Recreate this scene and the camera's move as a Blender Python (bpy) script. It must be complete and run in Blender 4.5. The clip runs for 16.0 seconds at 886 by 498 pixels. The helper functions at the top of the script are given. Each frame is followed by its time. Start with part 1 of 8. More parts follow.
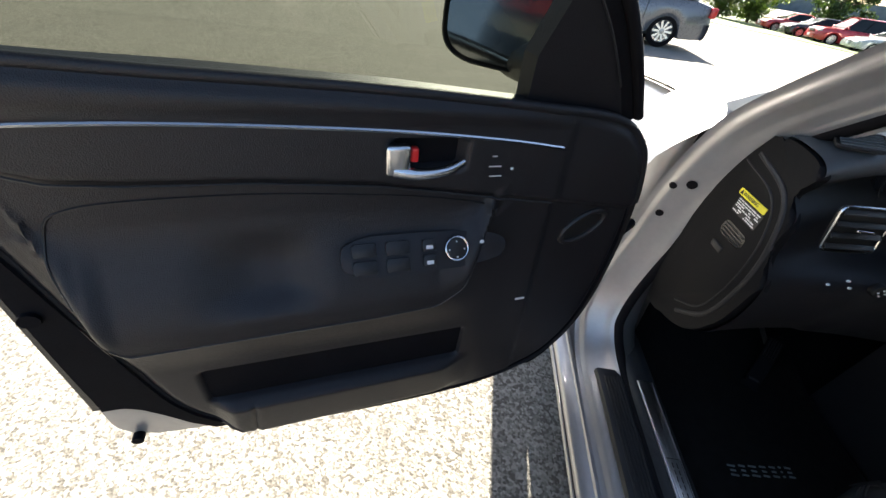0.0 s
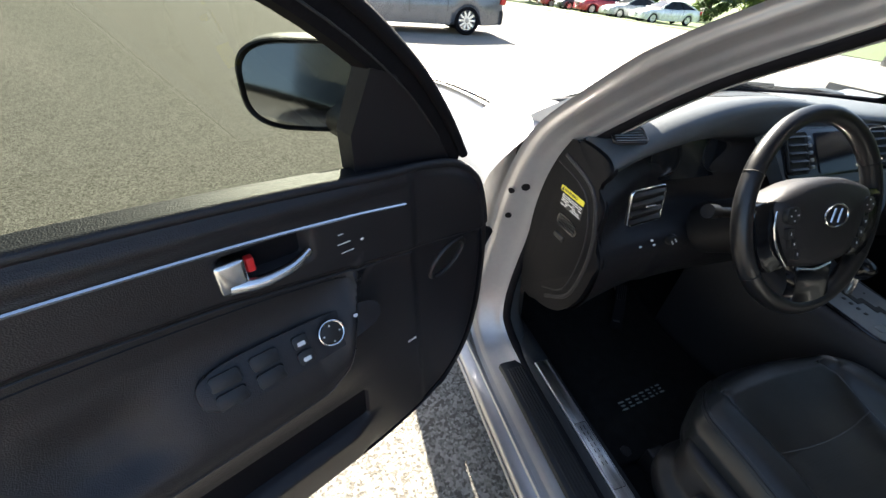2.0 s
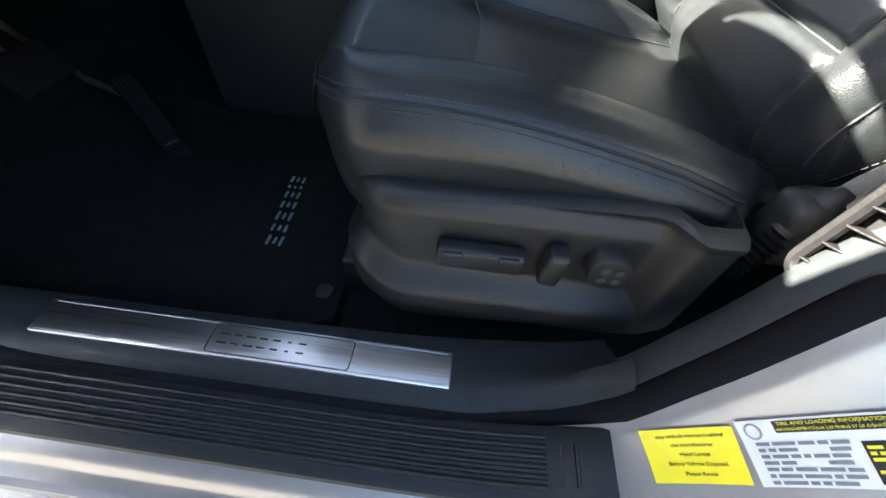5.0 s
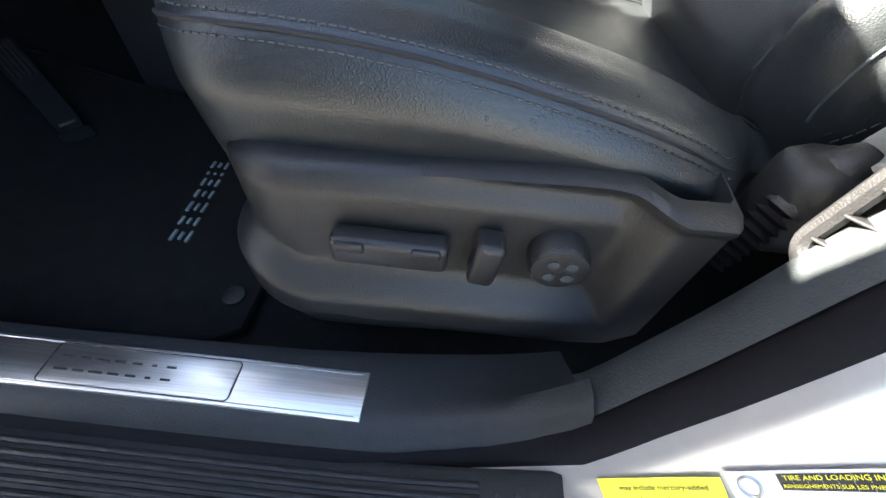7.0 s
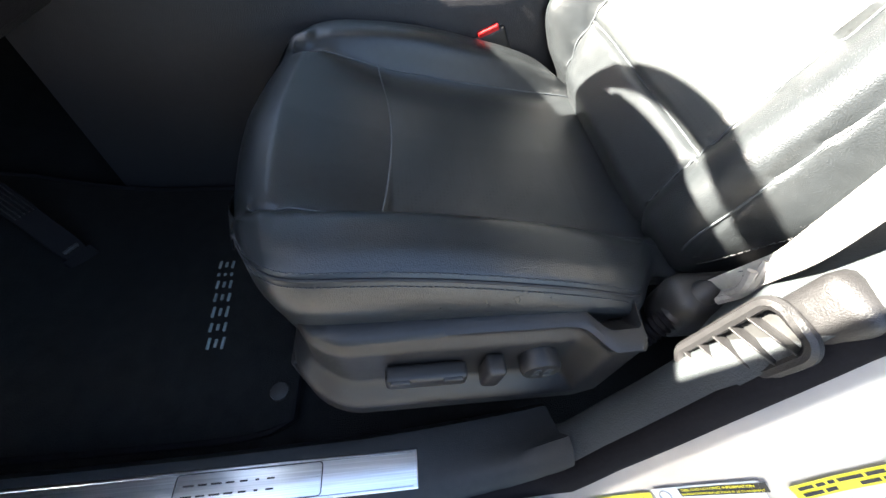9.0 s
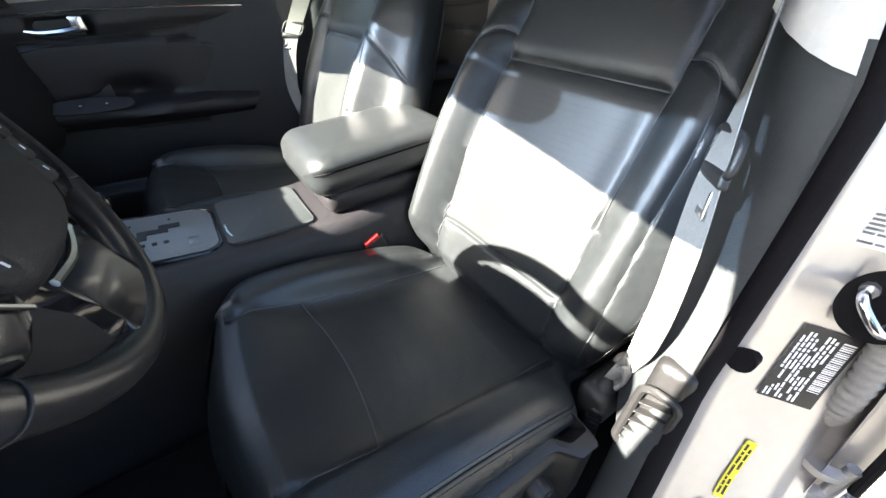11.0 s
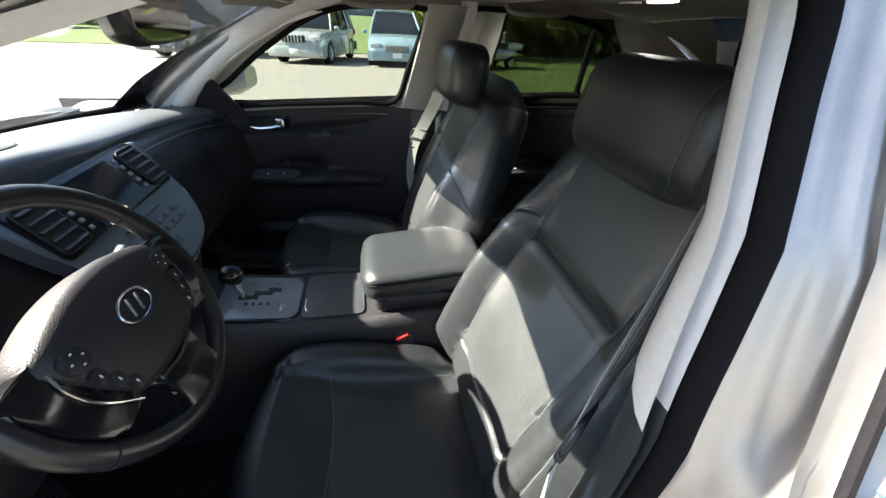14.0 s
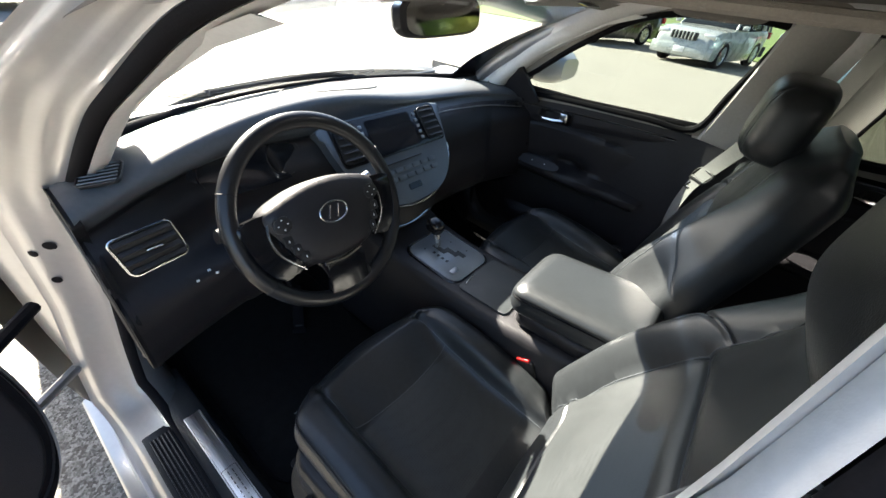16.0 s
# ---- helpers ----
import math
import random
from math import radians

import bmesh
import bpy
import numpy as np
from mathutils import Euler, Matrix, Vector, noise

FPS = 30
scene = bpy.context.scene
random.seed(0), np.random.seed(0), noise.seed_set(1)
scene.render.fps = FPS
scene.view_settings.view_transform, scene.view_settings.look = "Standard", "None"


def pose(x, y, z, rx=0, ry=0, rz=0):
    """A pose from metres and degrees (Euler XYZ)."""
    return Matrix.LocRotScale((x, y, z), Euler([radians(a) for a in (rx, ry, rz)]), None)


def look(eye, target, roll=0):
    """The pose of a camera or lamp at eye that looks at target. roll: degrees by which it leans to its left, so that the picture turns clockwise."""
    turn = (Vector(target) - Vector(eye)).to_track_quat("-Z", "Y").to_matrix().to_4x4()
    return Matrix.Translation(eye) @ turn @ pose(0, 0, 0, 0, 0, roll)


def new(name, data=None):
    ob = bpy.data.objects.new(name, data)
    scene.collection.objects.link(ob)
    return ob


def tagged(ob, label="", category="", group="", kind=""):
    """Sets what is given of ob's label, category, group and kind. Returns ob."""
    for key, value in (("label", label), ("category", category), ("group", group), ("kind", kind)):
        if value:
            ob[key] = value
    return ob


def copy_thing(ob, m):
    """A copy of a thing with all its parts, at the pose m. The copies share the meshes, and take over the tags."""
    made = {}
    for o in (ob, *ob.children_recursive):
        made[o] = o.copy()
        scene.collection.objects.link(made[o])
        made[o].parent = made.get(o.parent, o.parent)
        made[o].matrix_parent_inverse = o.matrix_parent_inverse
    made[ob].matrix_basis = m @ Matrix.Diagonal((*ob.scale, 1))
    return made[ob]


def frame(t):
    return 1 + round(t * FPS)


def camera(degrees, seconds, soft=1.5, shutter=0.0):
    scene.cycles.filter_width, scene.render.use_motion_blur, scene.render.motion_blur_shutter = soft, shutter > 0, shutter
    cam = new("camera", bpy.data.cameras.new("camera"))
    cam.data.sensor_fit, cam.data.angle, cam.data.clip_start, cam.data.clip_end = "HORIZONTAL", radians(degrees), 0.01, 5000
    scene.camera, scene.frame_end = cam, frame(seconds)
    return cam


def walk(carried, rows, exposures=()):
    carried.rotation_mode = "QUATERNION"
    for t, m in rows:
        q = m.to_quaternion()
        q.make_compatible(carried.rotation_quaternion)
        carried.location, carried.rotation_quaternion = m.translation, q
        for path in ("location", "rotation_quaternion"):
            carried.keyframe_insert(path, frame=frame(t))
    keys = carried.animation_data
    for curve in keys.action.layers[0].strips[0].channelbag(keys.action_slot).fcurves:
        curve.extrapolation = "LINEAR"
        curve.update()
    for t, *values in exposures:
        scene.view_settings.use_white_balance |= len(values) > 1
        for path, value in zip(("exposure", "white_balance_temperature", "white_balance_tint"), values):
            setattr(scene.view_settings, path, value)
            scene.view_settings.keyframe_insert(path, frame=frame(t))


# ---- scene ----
from mathutils.bvhtree import BVHTree

# ---- camera and its walk ----
cam = camera(99.8, 16.0)
PATH = [
    (0, (-1.270, -0.815, 1.106), (-1.291, 0.758, -0.129), 9.2),
    (0.5, (-1.338, -0.860, 1.178), (-1.248, 0.753, -0.001), 6.6),
    (1, (-1.364, -0.861, 1.193), (-1.208, 0.745, 0.012), 5.5),
    (1.5, (-1.315, -0.810, 1.185), (-0.994, 0.764, -0.006), 4.7),
    (2, (-1.238, -0.748, 1.184), (-0.672, 0.767, 0.008), 4.6),
    (2.5, (-1.217, -0.682, 1.179), (-0.116, 0.523, 0.023), 4.7),
    (2.7, (-1.203, -0.690, 1.185), (0.035, 0.394, 0.048), -1.0),
    (3, (-1.215, -0.634, 1.191), (0.178, 0.146, -0.014), 0.4),
    (3.5, (-1.167, -0.636, 1.145), (0.287, -0.201, -0.159), -0.6),
    (4, (-1.067, -0.645, 0.983), (0.343, -0.404, -0.415), -0.4),
    (4.2, (-1.008, -0.646, 0.898), (0.341, -0.421, -0.562), -0.4),
    (6.3, (-0.820, -0.657, 0.623), (0.473, -0.653, -0.903), 7.3),
    (6.5, (-0.819, -0.671, 0.624), (0.477, -0.666, -0.899), 7.0),
    (7, (-0.807, -0.707, 0.622), (0.475, -0.691, -0.913), 5.6),
    (7.5, (-0.796, -0.725, 0.616), (0.477, -0.711, -0.926), 4.9),
    (8, (-0.790, -0.732, 0.638), (0.456, -0.728, -0.926), 4.8),
    (8.2, (-0.792, -0.727, 0.669), (0.435, -0.728, -0.910), 4.7),
    (10.3, (-0.706, -0.538, 0.934), (0.463, -1.376, -0.456), 6.6),
    (10.5, (-0.733, -0.553, 0.943), (0.529, -1.433, -0.335), 3.3),
    (11, (-0.740, -0.555, 0.966), (0.592, -1.492, -0.194), 1.1),
    (11.5, (-0.741, -0.577, 0.998), (0.620, -1.679, 0.031), 1.4),
    (12, (-0.738, -0.583, 1.032), (0.594, -1.840, 0.228), 1.4),
    (12.5, (-0.759, -0.612, 1.100), (0.667, -1.825, 0.395), -1.3),
    (12.8, (-0.765, -0.645, 1.121), (0.722, -1.777, 0.407), -1.9),
    (13, (-0.775, -0.658, 1.142), (0.756, -1.690, 0.374), -1.9),
    (13.5, (-0.807, -0.700, 1.182), (0.842, -1.412, 0.301), -0.2),
    (14, (-0.833, -0.752, 1.235), (0.832, -1.097, 0.183), 2.9),
    (14.5, (-0.854, -0.782, 1.261), (0.807, -0.843, 0.148), 6.6),
    (15, (-0.889, -0.855, 1.297), (0.755, -0.629, 0.182), 8.0),
    (15.4, (-0.831, -0.894, 1.299), (0.720, -0.367, 0.151), 7.8),
    (15.5, (-0.807, -0.929, 1.289), (0.697, -0.300, 0.130), 7.1),
    (16, (-0.750, -0.966, 1.283), (0.555, -0.025, 0.095), 6.7),
]
EXPOSURES = [(0.0, 2.82), (1.5, 2.92), (2.5, 3.18), (3.5, 3.28), (4.2, 3.6), (6.5, 4.72), (8.0, 4.72), (10.5, 4.3), (11.2, 4.15), (12.0, 3.45), (13.2, 3.32), (14.0, 3.40), (15.0, 3.64), (16.0, 3.55)]
walk(cam, [(t, look(eye, target, roll)) for t, eye, target, roll in PATH], EXPOSURES)

# ---- world, sun ----
SUN_TRAVEL = Vector((-0.10, -0.70, -0.480)).normalized()
world = bpy.data.worlds.new("sky")
scene.world = world
world.use_nodes = True
wn = world.node_tree.nodes
sky = wn.new("ShaderNodeTexSky")
sky.sky_type, sky.sun_disc = "NISHITA", False
sky.sun_elevation = math.asin(-SUN_TRAVEL.z)
sky.sun_rotation = math.atan2(-SUN_TRAVEL.x, -SUN_TRAVEL.y)
sky.air_density, sky.dust_density = 1.0, 1.6
world.node_tree.links.new(sky.outputs[0], wn["Background"].inputs[0])
wn["Background"].inputs[1].default_value = 0.048
sun = new("sun", bpy.data.lights.new("sun", "SUN"))
sun.data.energy, sun.data.angle, sun.data.color = 5.0, radians(0.53), (1.0, 0.93, 0.80)
sun.matrix_world = look((0, 0, 30), Vector((0, 0, 30)) + SUN_TRAVEL)
scene.view_settings.exposure = 0.0


# ---- materials ----
def material(name, colour, rough=0.5, metal=0.0, var=0.15, scale=8.0, bump=0.0, bump_scale=60.0, coat=0.0, spec=0.5, voronoi=False, relief=0.01, fleck=None, fleck_scale=300.0, stretch=None):
    """A node material: two scales of colour variation, fine relief."""
    m = bpy.data.materials.new(name)
    m.use_nodes = True
    nt = m.node_tree
    b = nt.nodes["Principled BSDF"]
    b.inputs["Roughness"].default_value, b.inputs["Metallic"].default_value = rough, metal
    b.inputs["Coat Weight"].default_value = coat
    b.inputs["Coat Roughness"].default_value = 0.06
    b.inputs["Specular IOR Level"].default_value = spec
    geo = nt.nodes.new("ShaderNodeTexCoord")
    big = nt.nodes.new("ShaderNodeTexNoise")
    big.inputs["Scale"].default_value, big.inputs["Detail"].default_value = scale, 6.0
    small = nt.nodes.new("ShaderNodeTexNoise")
    small.inputs["Scale"].default_value, small.inputs["Detail"].default_value = scale * 14, 3.0
    where = geo.outputs["Object"]
    if stretch:
        along = nt.nodes.new("ShaderNodeVectorMath")
        along.operation = "MULTIPLY"
        along.inputs[1].default_value = stretch
        nt.links.new(where, along.inputs[0])
        where = along.outputs[0]
    for n in (big, small):
        nt.links.new(where, n.inputs["Vector"])
    add = nt.nodes.new("ShaderNodeMath")
    add.operation = "MULTIPLY_ADD"
    add.inputs[1].default_value = 0.5
    nt.links.new(small.outputs[0], add.inputs[0])
    half = nt.nodes.new("ShaderNodeMath")
    half.operation = "MULTIPLY"
    half.inputs[1].default_value = 0.5
    nt.links.new(big.outputs[0], half.inputs[0])
    nt.links.new(half.outputs[0], add.inputs[2])
    ramp = nt.nodes.new("ShaderNodeValToRGB")
    lo, hi = [tuple(c * k for c in colour) + (1.0,) for k in (1 - var, 1 + var)]
    ramp.color_ramp.elements[0].position, ramp.color_ramp.elements[1].position = 0.35, 0.65
    ramp.color_ramp.elements[0].color, ramp.color_ramp.elements[1].color = lo, hi
    nt.links.new(add.outputs[0], ramp.inputs[0])
    out = ramp.outputs[0]
    if fleck:
        v = nt.nodes.new("ShaderNodeTexVoronoi")
        v.inputs["Scale"].default_value = fleck_scale
        nt.links.new(geo.outputs["Object"], v.inputs["Vector"])
        hsv = nt.nodes.new("ShaderNodeSeparateColor")
        nt.links.new(v.outputs["Color"], hsv.inputs[0])
        r2 = nt.nodes.new("ShaderNodeValToRGB")
        r2.color_ramp.elements[0].position, r2.color_ramp.elements[1].position = 0.15, 0.9
        r2.color_ramp.elements[0].color = tuple(c * 0.5 for c in colour) + (1,)
        r2.color_ramp.elements[1].color = tuple(fleck) + (1,)
        nt.links.new(hsv.outputs[0], r2.inputs[0])
        mix = nt.nodes.new("ShaderNodeMix")
        mix.data_type = "RGBA"
        mix.inputs[0].default_value = 0.65
        nt.links.new(out, mix.inputs[6])
        nt.links.new(r2.outputs[0], mix.inputs[7])
        out = mix.outputs[2]
    nt.links.new(out, b.inputs["Base Color"])
    rr = nt.nodes.new("ShaderNodeMapRange")
    rr.inputs[3].default_value, rr.inputs[4].default_value = max(0.02, rough - 0.09), min(1.0, rough + 0.09)
    nt.links.new(add.outputs[0], rr.inputs[0])
    nt.links.new(rr.outputs[0], b.inputs["Roughness"])
    if bump:
        bt = nt.nodes.new("ShaderNodeTexVoronoi" if voronoi else "ShaderNodeTexNoise")
        bt.inputs["Scale"].default_value = bump_scale
        nt.links.new(geo.outputs["Object"], bt.inputs["Vector"])
        bn = nt.nodes.new("ShaderNodeBump")
        bn.inputs["Strength"].default_value, bn.inputs["Distance"].default_value = bump, relief
        nt.links.new(bt.outputs[0], bn.inputs["Height"])
        nt.links.new(bn.outputs[0], b.inputs["Normal"])
    return m


def glass(name, tint, rough=0.0):
    """Thin pane: clear with a tint, and a glossy reflection by angle."""
    m = bpy.data.materials.new(name)
    m.use_nodes = True
    nt = m.node_tree
    nt.nodes.remove(nt.nodes["Principled BSDF"])
    tr, gl, mix, fr = [nt.nodes.new("ShaderNode" + k) for k in ("BsdfTransparent", "BsdfGlossy", "MixShader", "Fresnel")]
    tr.inputs[0].default_value = (*tint, 1)
    gl.inputs["Roughness"].default_value = rough
    fr.inputs[0].default_value = 1.45
    nt.links.new(fr.outputs[0], mix.inputs[0])
    nt.links.new(tr.outputs[0], mix.inputs[1])
    nt.links.new(gl.outputs[0], mix.inputs[2])
    nt.links.new(mix.outputs[0], nt.nodes["Material Output"].inputs[0])
    return m


def glow(name, colour, strength):
    m = bpy.data.materials.new(name)
    m.use_nodes = True
    b = m.node_tree.nodes["Principled BSDF"]
    b.inputs["Base Color"].default_value = (*colour, 1)
    b.inputs["Emission Color"].default_value = (*colour, 1)
    b.inputs["Emission Strength"].default_value = strength
    return m


def perforated(name, colour):
    """Leather with rows of small holes."""
    m = material(name, colour, 0.40, var=0.12, scale=9, bump=0.26, bump_scale=880, voronoi=True, relief=0.0005)
    nt = m.node_tree
    b = nt.nodes["Principled BSDF"]
    v = nt.nodes.new("ShaderNodeTexVoronoi")
    v.inputs["Scale"].default_value, v.inputs["Randomness"].default_value = 210.0, 0.0
    nt.links.new(nt.nodes["Texture Coordinate"].outputs["Object"], v.inputs["Vector"])
    r = nt.nodes.new("ShaderNodeValToRGB")
    r.color_ramp.elements[0].position, r.color_ramp.elements[1].position = 0.22, 0.30
    r.color_ramp.elements[0].color, r.color_ramp.elements[1].color = (0.62, 0.62, 0.62, 1), (1, 1, 1, 1)
    nt.links.new(v.outputs["Distance"], r.inputs[0])
    mul = nt.nodes.new("ShaderNodeMix")
    mul.data_type, mul.blend_type = "RGBA", "MULTIPLY"
    mul.inputs[0].default_value = 1.0
    old = b.inputs["Base Color"].links[0].from_socket
    nt.links.new(old, mul.inputs[6])
    nt.links.new(r.outputs[0], mul.inputs[7])
    nt.links.new(mul.outputs[2], b.inputs["Base Color"])
    return m


LEATHER = material("black_leather", (0.0180, 0.0203, 0.0220), 0.31, var=0.16, scale=7, bump=0.36, bump_scale=780, voronoi=True, relief=0.0006, spec=0.48)
PERFO = perforated("perforated_leather", (0.026, 0.029, 0.030))
RIMLEATHER = material("polished_black_leather", (0.012, 0.012, 0.013), 0.33, var=0.12, scale=70, bump=0.15, bump_scale=900, voronoi=True, relief=0.0004)
SEATTHREAD = material("slate_thread", (0.036, 0.039, 0.045), 0.5, var=0.2)
SEAMLINE = material("slate_piping", (0.055, 0.062, 0.068), 0.45, var=0.15)
STITCH = material("dark_thread", (0.010, 0.010, 0.012), 0.7, var=0.2)
PLASTIC = material("black_grained_plastic", (0.016, 0.0155, 0.016), 0.40, spec=0.40, var=0.15, scale=12, bump=0.5, bump_scale=900, relief=0.0008)
SOFT = material("soft_black_vinyl", (0.0145, 0.0135, 0.0155), 0.45, spec=0.38, var=0.18, scale=6, bump=0.5, bump_scale=650, voronoi=True, relief=0.0008)
GLOSSY = material("gloss_black_trim", (0.008, 0.008, 0.009), 0.15, var=0.1)
DASHTOP = material("dark_slate_dash_vinyl", (0.068, 0.075, 0.081), 0.46, var=0.14, scale=7, bump=0.3, bump_scale=700, voronoi=True, relief=0.0006)
GREYVINYL = material("slate_grey_console_vinyl", (0.036, 0.041, 0.044), 0.5, var=0.14, scale=9, bump=0.4, bump_scale=600, relief=0.001)
ENDCAP = material("matt_black_end_panel", (0.006, 0.006, 0.007), 0.6, spec=0.12, var=0.15, scale=8, bump=0.4, bump_scale=650, voronoi=True, relief=0.0006)
RUBBER = material("black_rubber_seal", (0.007, 0.0067, 0.008), 0.85, spec=0.10, var=0.25, scale=20, bump=0.3, bump_scale=300, relief=0.001)
CARPET = material("black_carpet", (0.012, 0.012, 0.012), 0.95, var=0.35, scale=40, bump=0.8, bump_scale=700, relief=0.003, spec=0.1)
PAINT = material("silver_bronze_car_paint", (0.41, 0.40, 0.392), 0.38, metal=0.60, var=0.05, scale=5, coat=0.5)
# Darker copy of the pale trim: stands for shade on the far side.
SHADEDTRIM = material("shaded_pale_pillar_trim", (0.40, 0.390, 0.36), 0.85, var=0.06, scale=10, bump=0.25, bump_scale=600, relief=0.0008)
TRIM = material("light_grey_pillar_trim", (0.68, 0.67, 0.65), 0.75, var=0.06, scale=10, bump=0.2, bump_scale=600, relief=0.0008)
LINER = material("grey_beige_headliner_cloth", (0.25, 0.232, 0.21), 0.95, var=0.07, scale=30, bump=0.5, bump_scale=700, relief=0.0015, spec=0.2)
CHROME = material("satin_chrome", (0.72, 0.72, 0.72), 0.2, metal=1.0, var=0.05)
BRUSHED = material("brushed_aluminium", (0.72, 0.73, 0.74), 0.30, metal=1.0, var=0.25, scale=60, stretch=(1.0, 0.012, 1.0))
SILLVINYL = material("near_black_sill_vinyl", (0.018, 0.020, 0.022), 0.5, spec=0.28, var=0.16, scale=9, bump=0.4, bump_scale=700, relief=0.0008)
STEEL = material("grey_steel", (0.36, 0.36, 0.36), 0.35, metal=0.9, var=0.12, scale=30)
THREAD = material("pale_grey_thread", (0.18, 0.22, 0.22), 0.8, var=0.2)
WHITE = material("white_print", (0.75, 0.75, 0.75), 0.6, var=0.04)
YELLOW = material("yellow_sticker", (0.85, 0.74, 0.03), 0.4, var=0.05)
INK = material("black_print", (0.01, 0.01, 0.01), 0.5, var=0.1)
STICKER = material("white_sticker_paper", (0.72, 0.74, 0.76), 0.35, var=0.04)
RED = material("red_plastic", (0.6, 0.02, 0.02), 0.3, var=0.06)
BELT = material("grey_belt_webbing", (0.21, 0.205, 0.195), 0.8, var=0.12, scale=20, bump=0.6, bump_scale=900, relief=0.001)
SCREEN = material("dark_screen_glass", (0.01, 0.012, 0.016), 0.08, var=0.05)
SILVERTRIM = material("pale_silver_console_trim", (0.22, 0.235, 0.245), 0.35, metal=0.4, var=0.06, scale=10)
STACKGREY = material("dark_silver_stack_trim", (0.115, 0.13, 0.14), 0.35, metal=0.4, var=0.08, scale=12)
MIRROR = material("mirror_silvering", (0.8, 0.8, 0.82), 0.01, metal=1.0, var=0.0)
CLEAR = glass("clear_glass", (0.93, 0.96, 0.95))
BAND = glass("blue_shade_band", (0.06, 0.085, 0.13))
TINTED = glass("tinted_side_glass", (0.46, 0.48, 0.44))
DOORGLASS = glass("tinted_door_glass", (0.17, 0.185, 0.16))
CLEARTINT = glass("light_tinted_glass", (0.38, 0.42, 0.395))
LAMP = glow("lit_reading_lamp", (1.0, 0.97, 0.92), 3.0)


# ---- mesh helpers ----
def mesh_object(name, verts, faces, mat, parent=None, label="", smooth=True, mats=None, index=None):
    me = bpy.data.meshes.new(name)
    me.from_pydata([tuple(v) for v in verts], [], faces)
    me.update()
    for m in mats or [mat]:
        me.materials.append(m)
    if index is not None:
        me.polygons.foreach_set("material_index", index)
    if smooth:
        me.shade_smooth()
        me.set_sharp_from_angle(angle=radians(42))
    ob = new(name, me)
    if parent is not None:
        ob.parent = parent
    if label:
        ob["label"] = label
    return ob


def part(name, bm, mat, parent=None, label="", smooth=True):
    bmesh.ops.recalc_face_normals(bm, faces=bm.faces)
    me = bpy.data.meshes.new(name)
    bm.to_mesh(me)
    bm.free()
    me.materials.append(mat)
    if smooth:
        me.shade_smooth()
        me.set_sharp_from_angle(angle=radians(40))
    ob = new(name, me)
    if parent is not None:
        ob.parent = parent
    if label:
        ob["label"] = label
    return ob


def group_part(name, label, parent):
    """An empty that holds the pieces of one part of a thing."""
    ob = new(name)
    ob.parent = parent
    ob["label"] = label
    return ob


def thing(name, label, category, group="", kind=""):
    return tagged(new(name), label, category, group, kind)


def spline(pts, n, closed=False):
    """Points along a smooth curve through pts (Catmull-Rom)."""
    p = [Vector(q) for q in pts]
    k = len(p)
    spans = k if closed else k - 1
    out = []
    for i in range(n if closed else n + 1):
        s = i / n * spans
        j = min(int(s), spans - 1)
        f = s - j
        if closed:
            a, b, c, d = p[(j - 1) % k], p[j % k], p[(j + 1) % k], p[(j + 2) % k]
        else:
            b, c = p[j], p[j + 1]
            a = p[j - 1] if j > 0 else b * 2 - c
            d = p[j + 2] if j + 2 < k else c * 2 - b
        out.append(0.5 * (2 * b + (c - a) * f + (2 * a - 5 * b + 4 * c - d) * f * f + (3 * b - a - 3 * c + d) * f ** 3))
    return out


def loft(name, rings, mat, parent=None, label="", close_ring=True, close_path=False, caps=True, mats=None, pick=None, smooth=True):
    """A skin over rings of equally many points."""
    n = len(rings[0])
    verts = [v for r in rings for v in r]
    faces, index = [], []
    rows = len(rings) if close_path else len(rings) - 1
    cols = n if close_ring else n - 1
    for i in range(rows):
        a, b = i * n, ((i + 1) % len(rings)) * n
        for j in range(cols):
            k = (j + 1) % n
            faces.append((a + j, a + k, b + k, b + j))
            index.append(pick(i, j) if pick else 0)
    if caps and close_ring and not close_path:
        faces += [tuple(range(n))[::-1], tuple(range(len(verts) - n, len(verts)))]
        index += [0, 0]
    return mesh_object(name, verts, faces, mat, parent, label, smooth, mats, index if mats else None)


def tube(name, pts, r, mat, parent=None, label="", seg=10, closed=False, flat=1.0):
    """A round bar along pts; r may be a function of 0..1; flat squashes it."""
    p = [Vector(q) for q in pts]
    k = len(p)
    rings, up = [], None
    for i in range(k):
        d = (p[(i + 1) % k] - p[i - 1]) if closed else (p[min(i + 1, k - 1)] - p[max(i - 1, 0)])
        d.normalize()
        if up is None:
            up = d.orthogonal().normalized()
        up = (up - d * up.dot(d)).normalized()
        side = d.cross(up)
        rad = r(i / max(1, k - 1)) if callable(r) else r
        rings.append([p[i] + up * math.cos(a) * rad + side * math.sin(a) * rad * flat for a in [2 * math.pi * j / seg for j in range(seg)]])
    return loft(name, rings, mat, parent, label, close_path=closed)


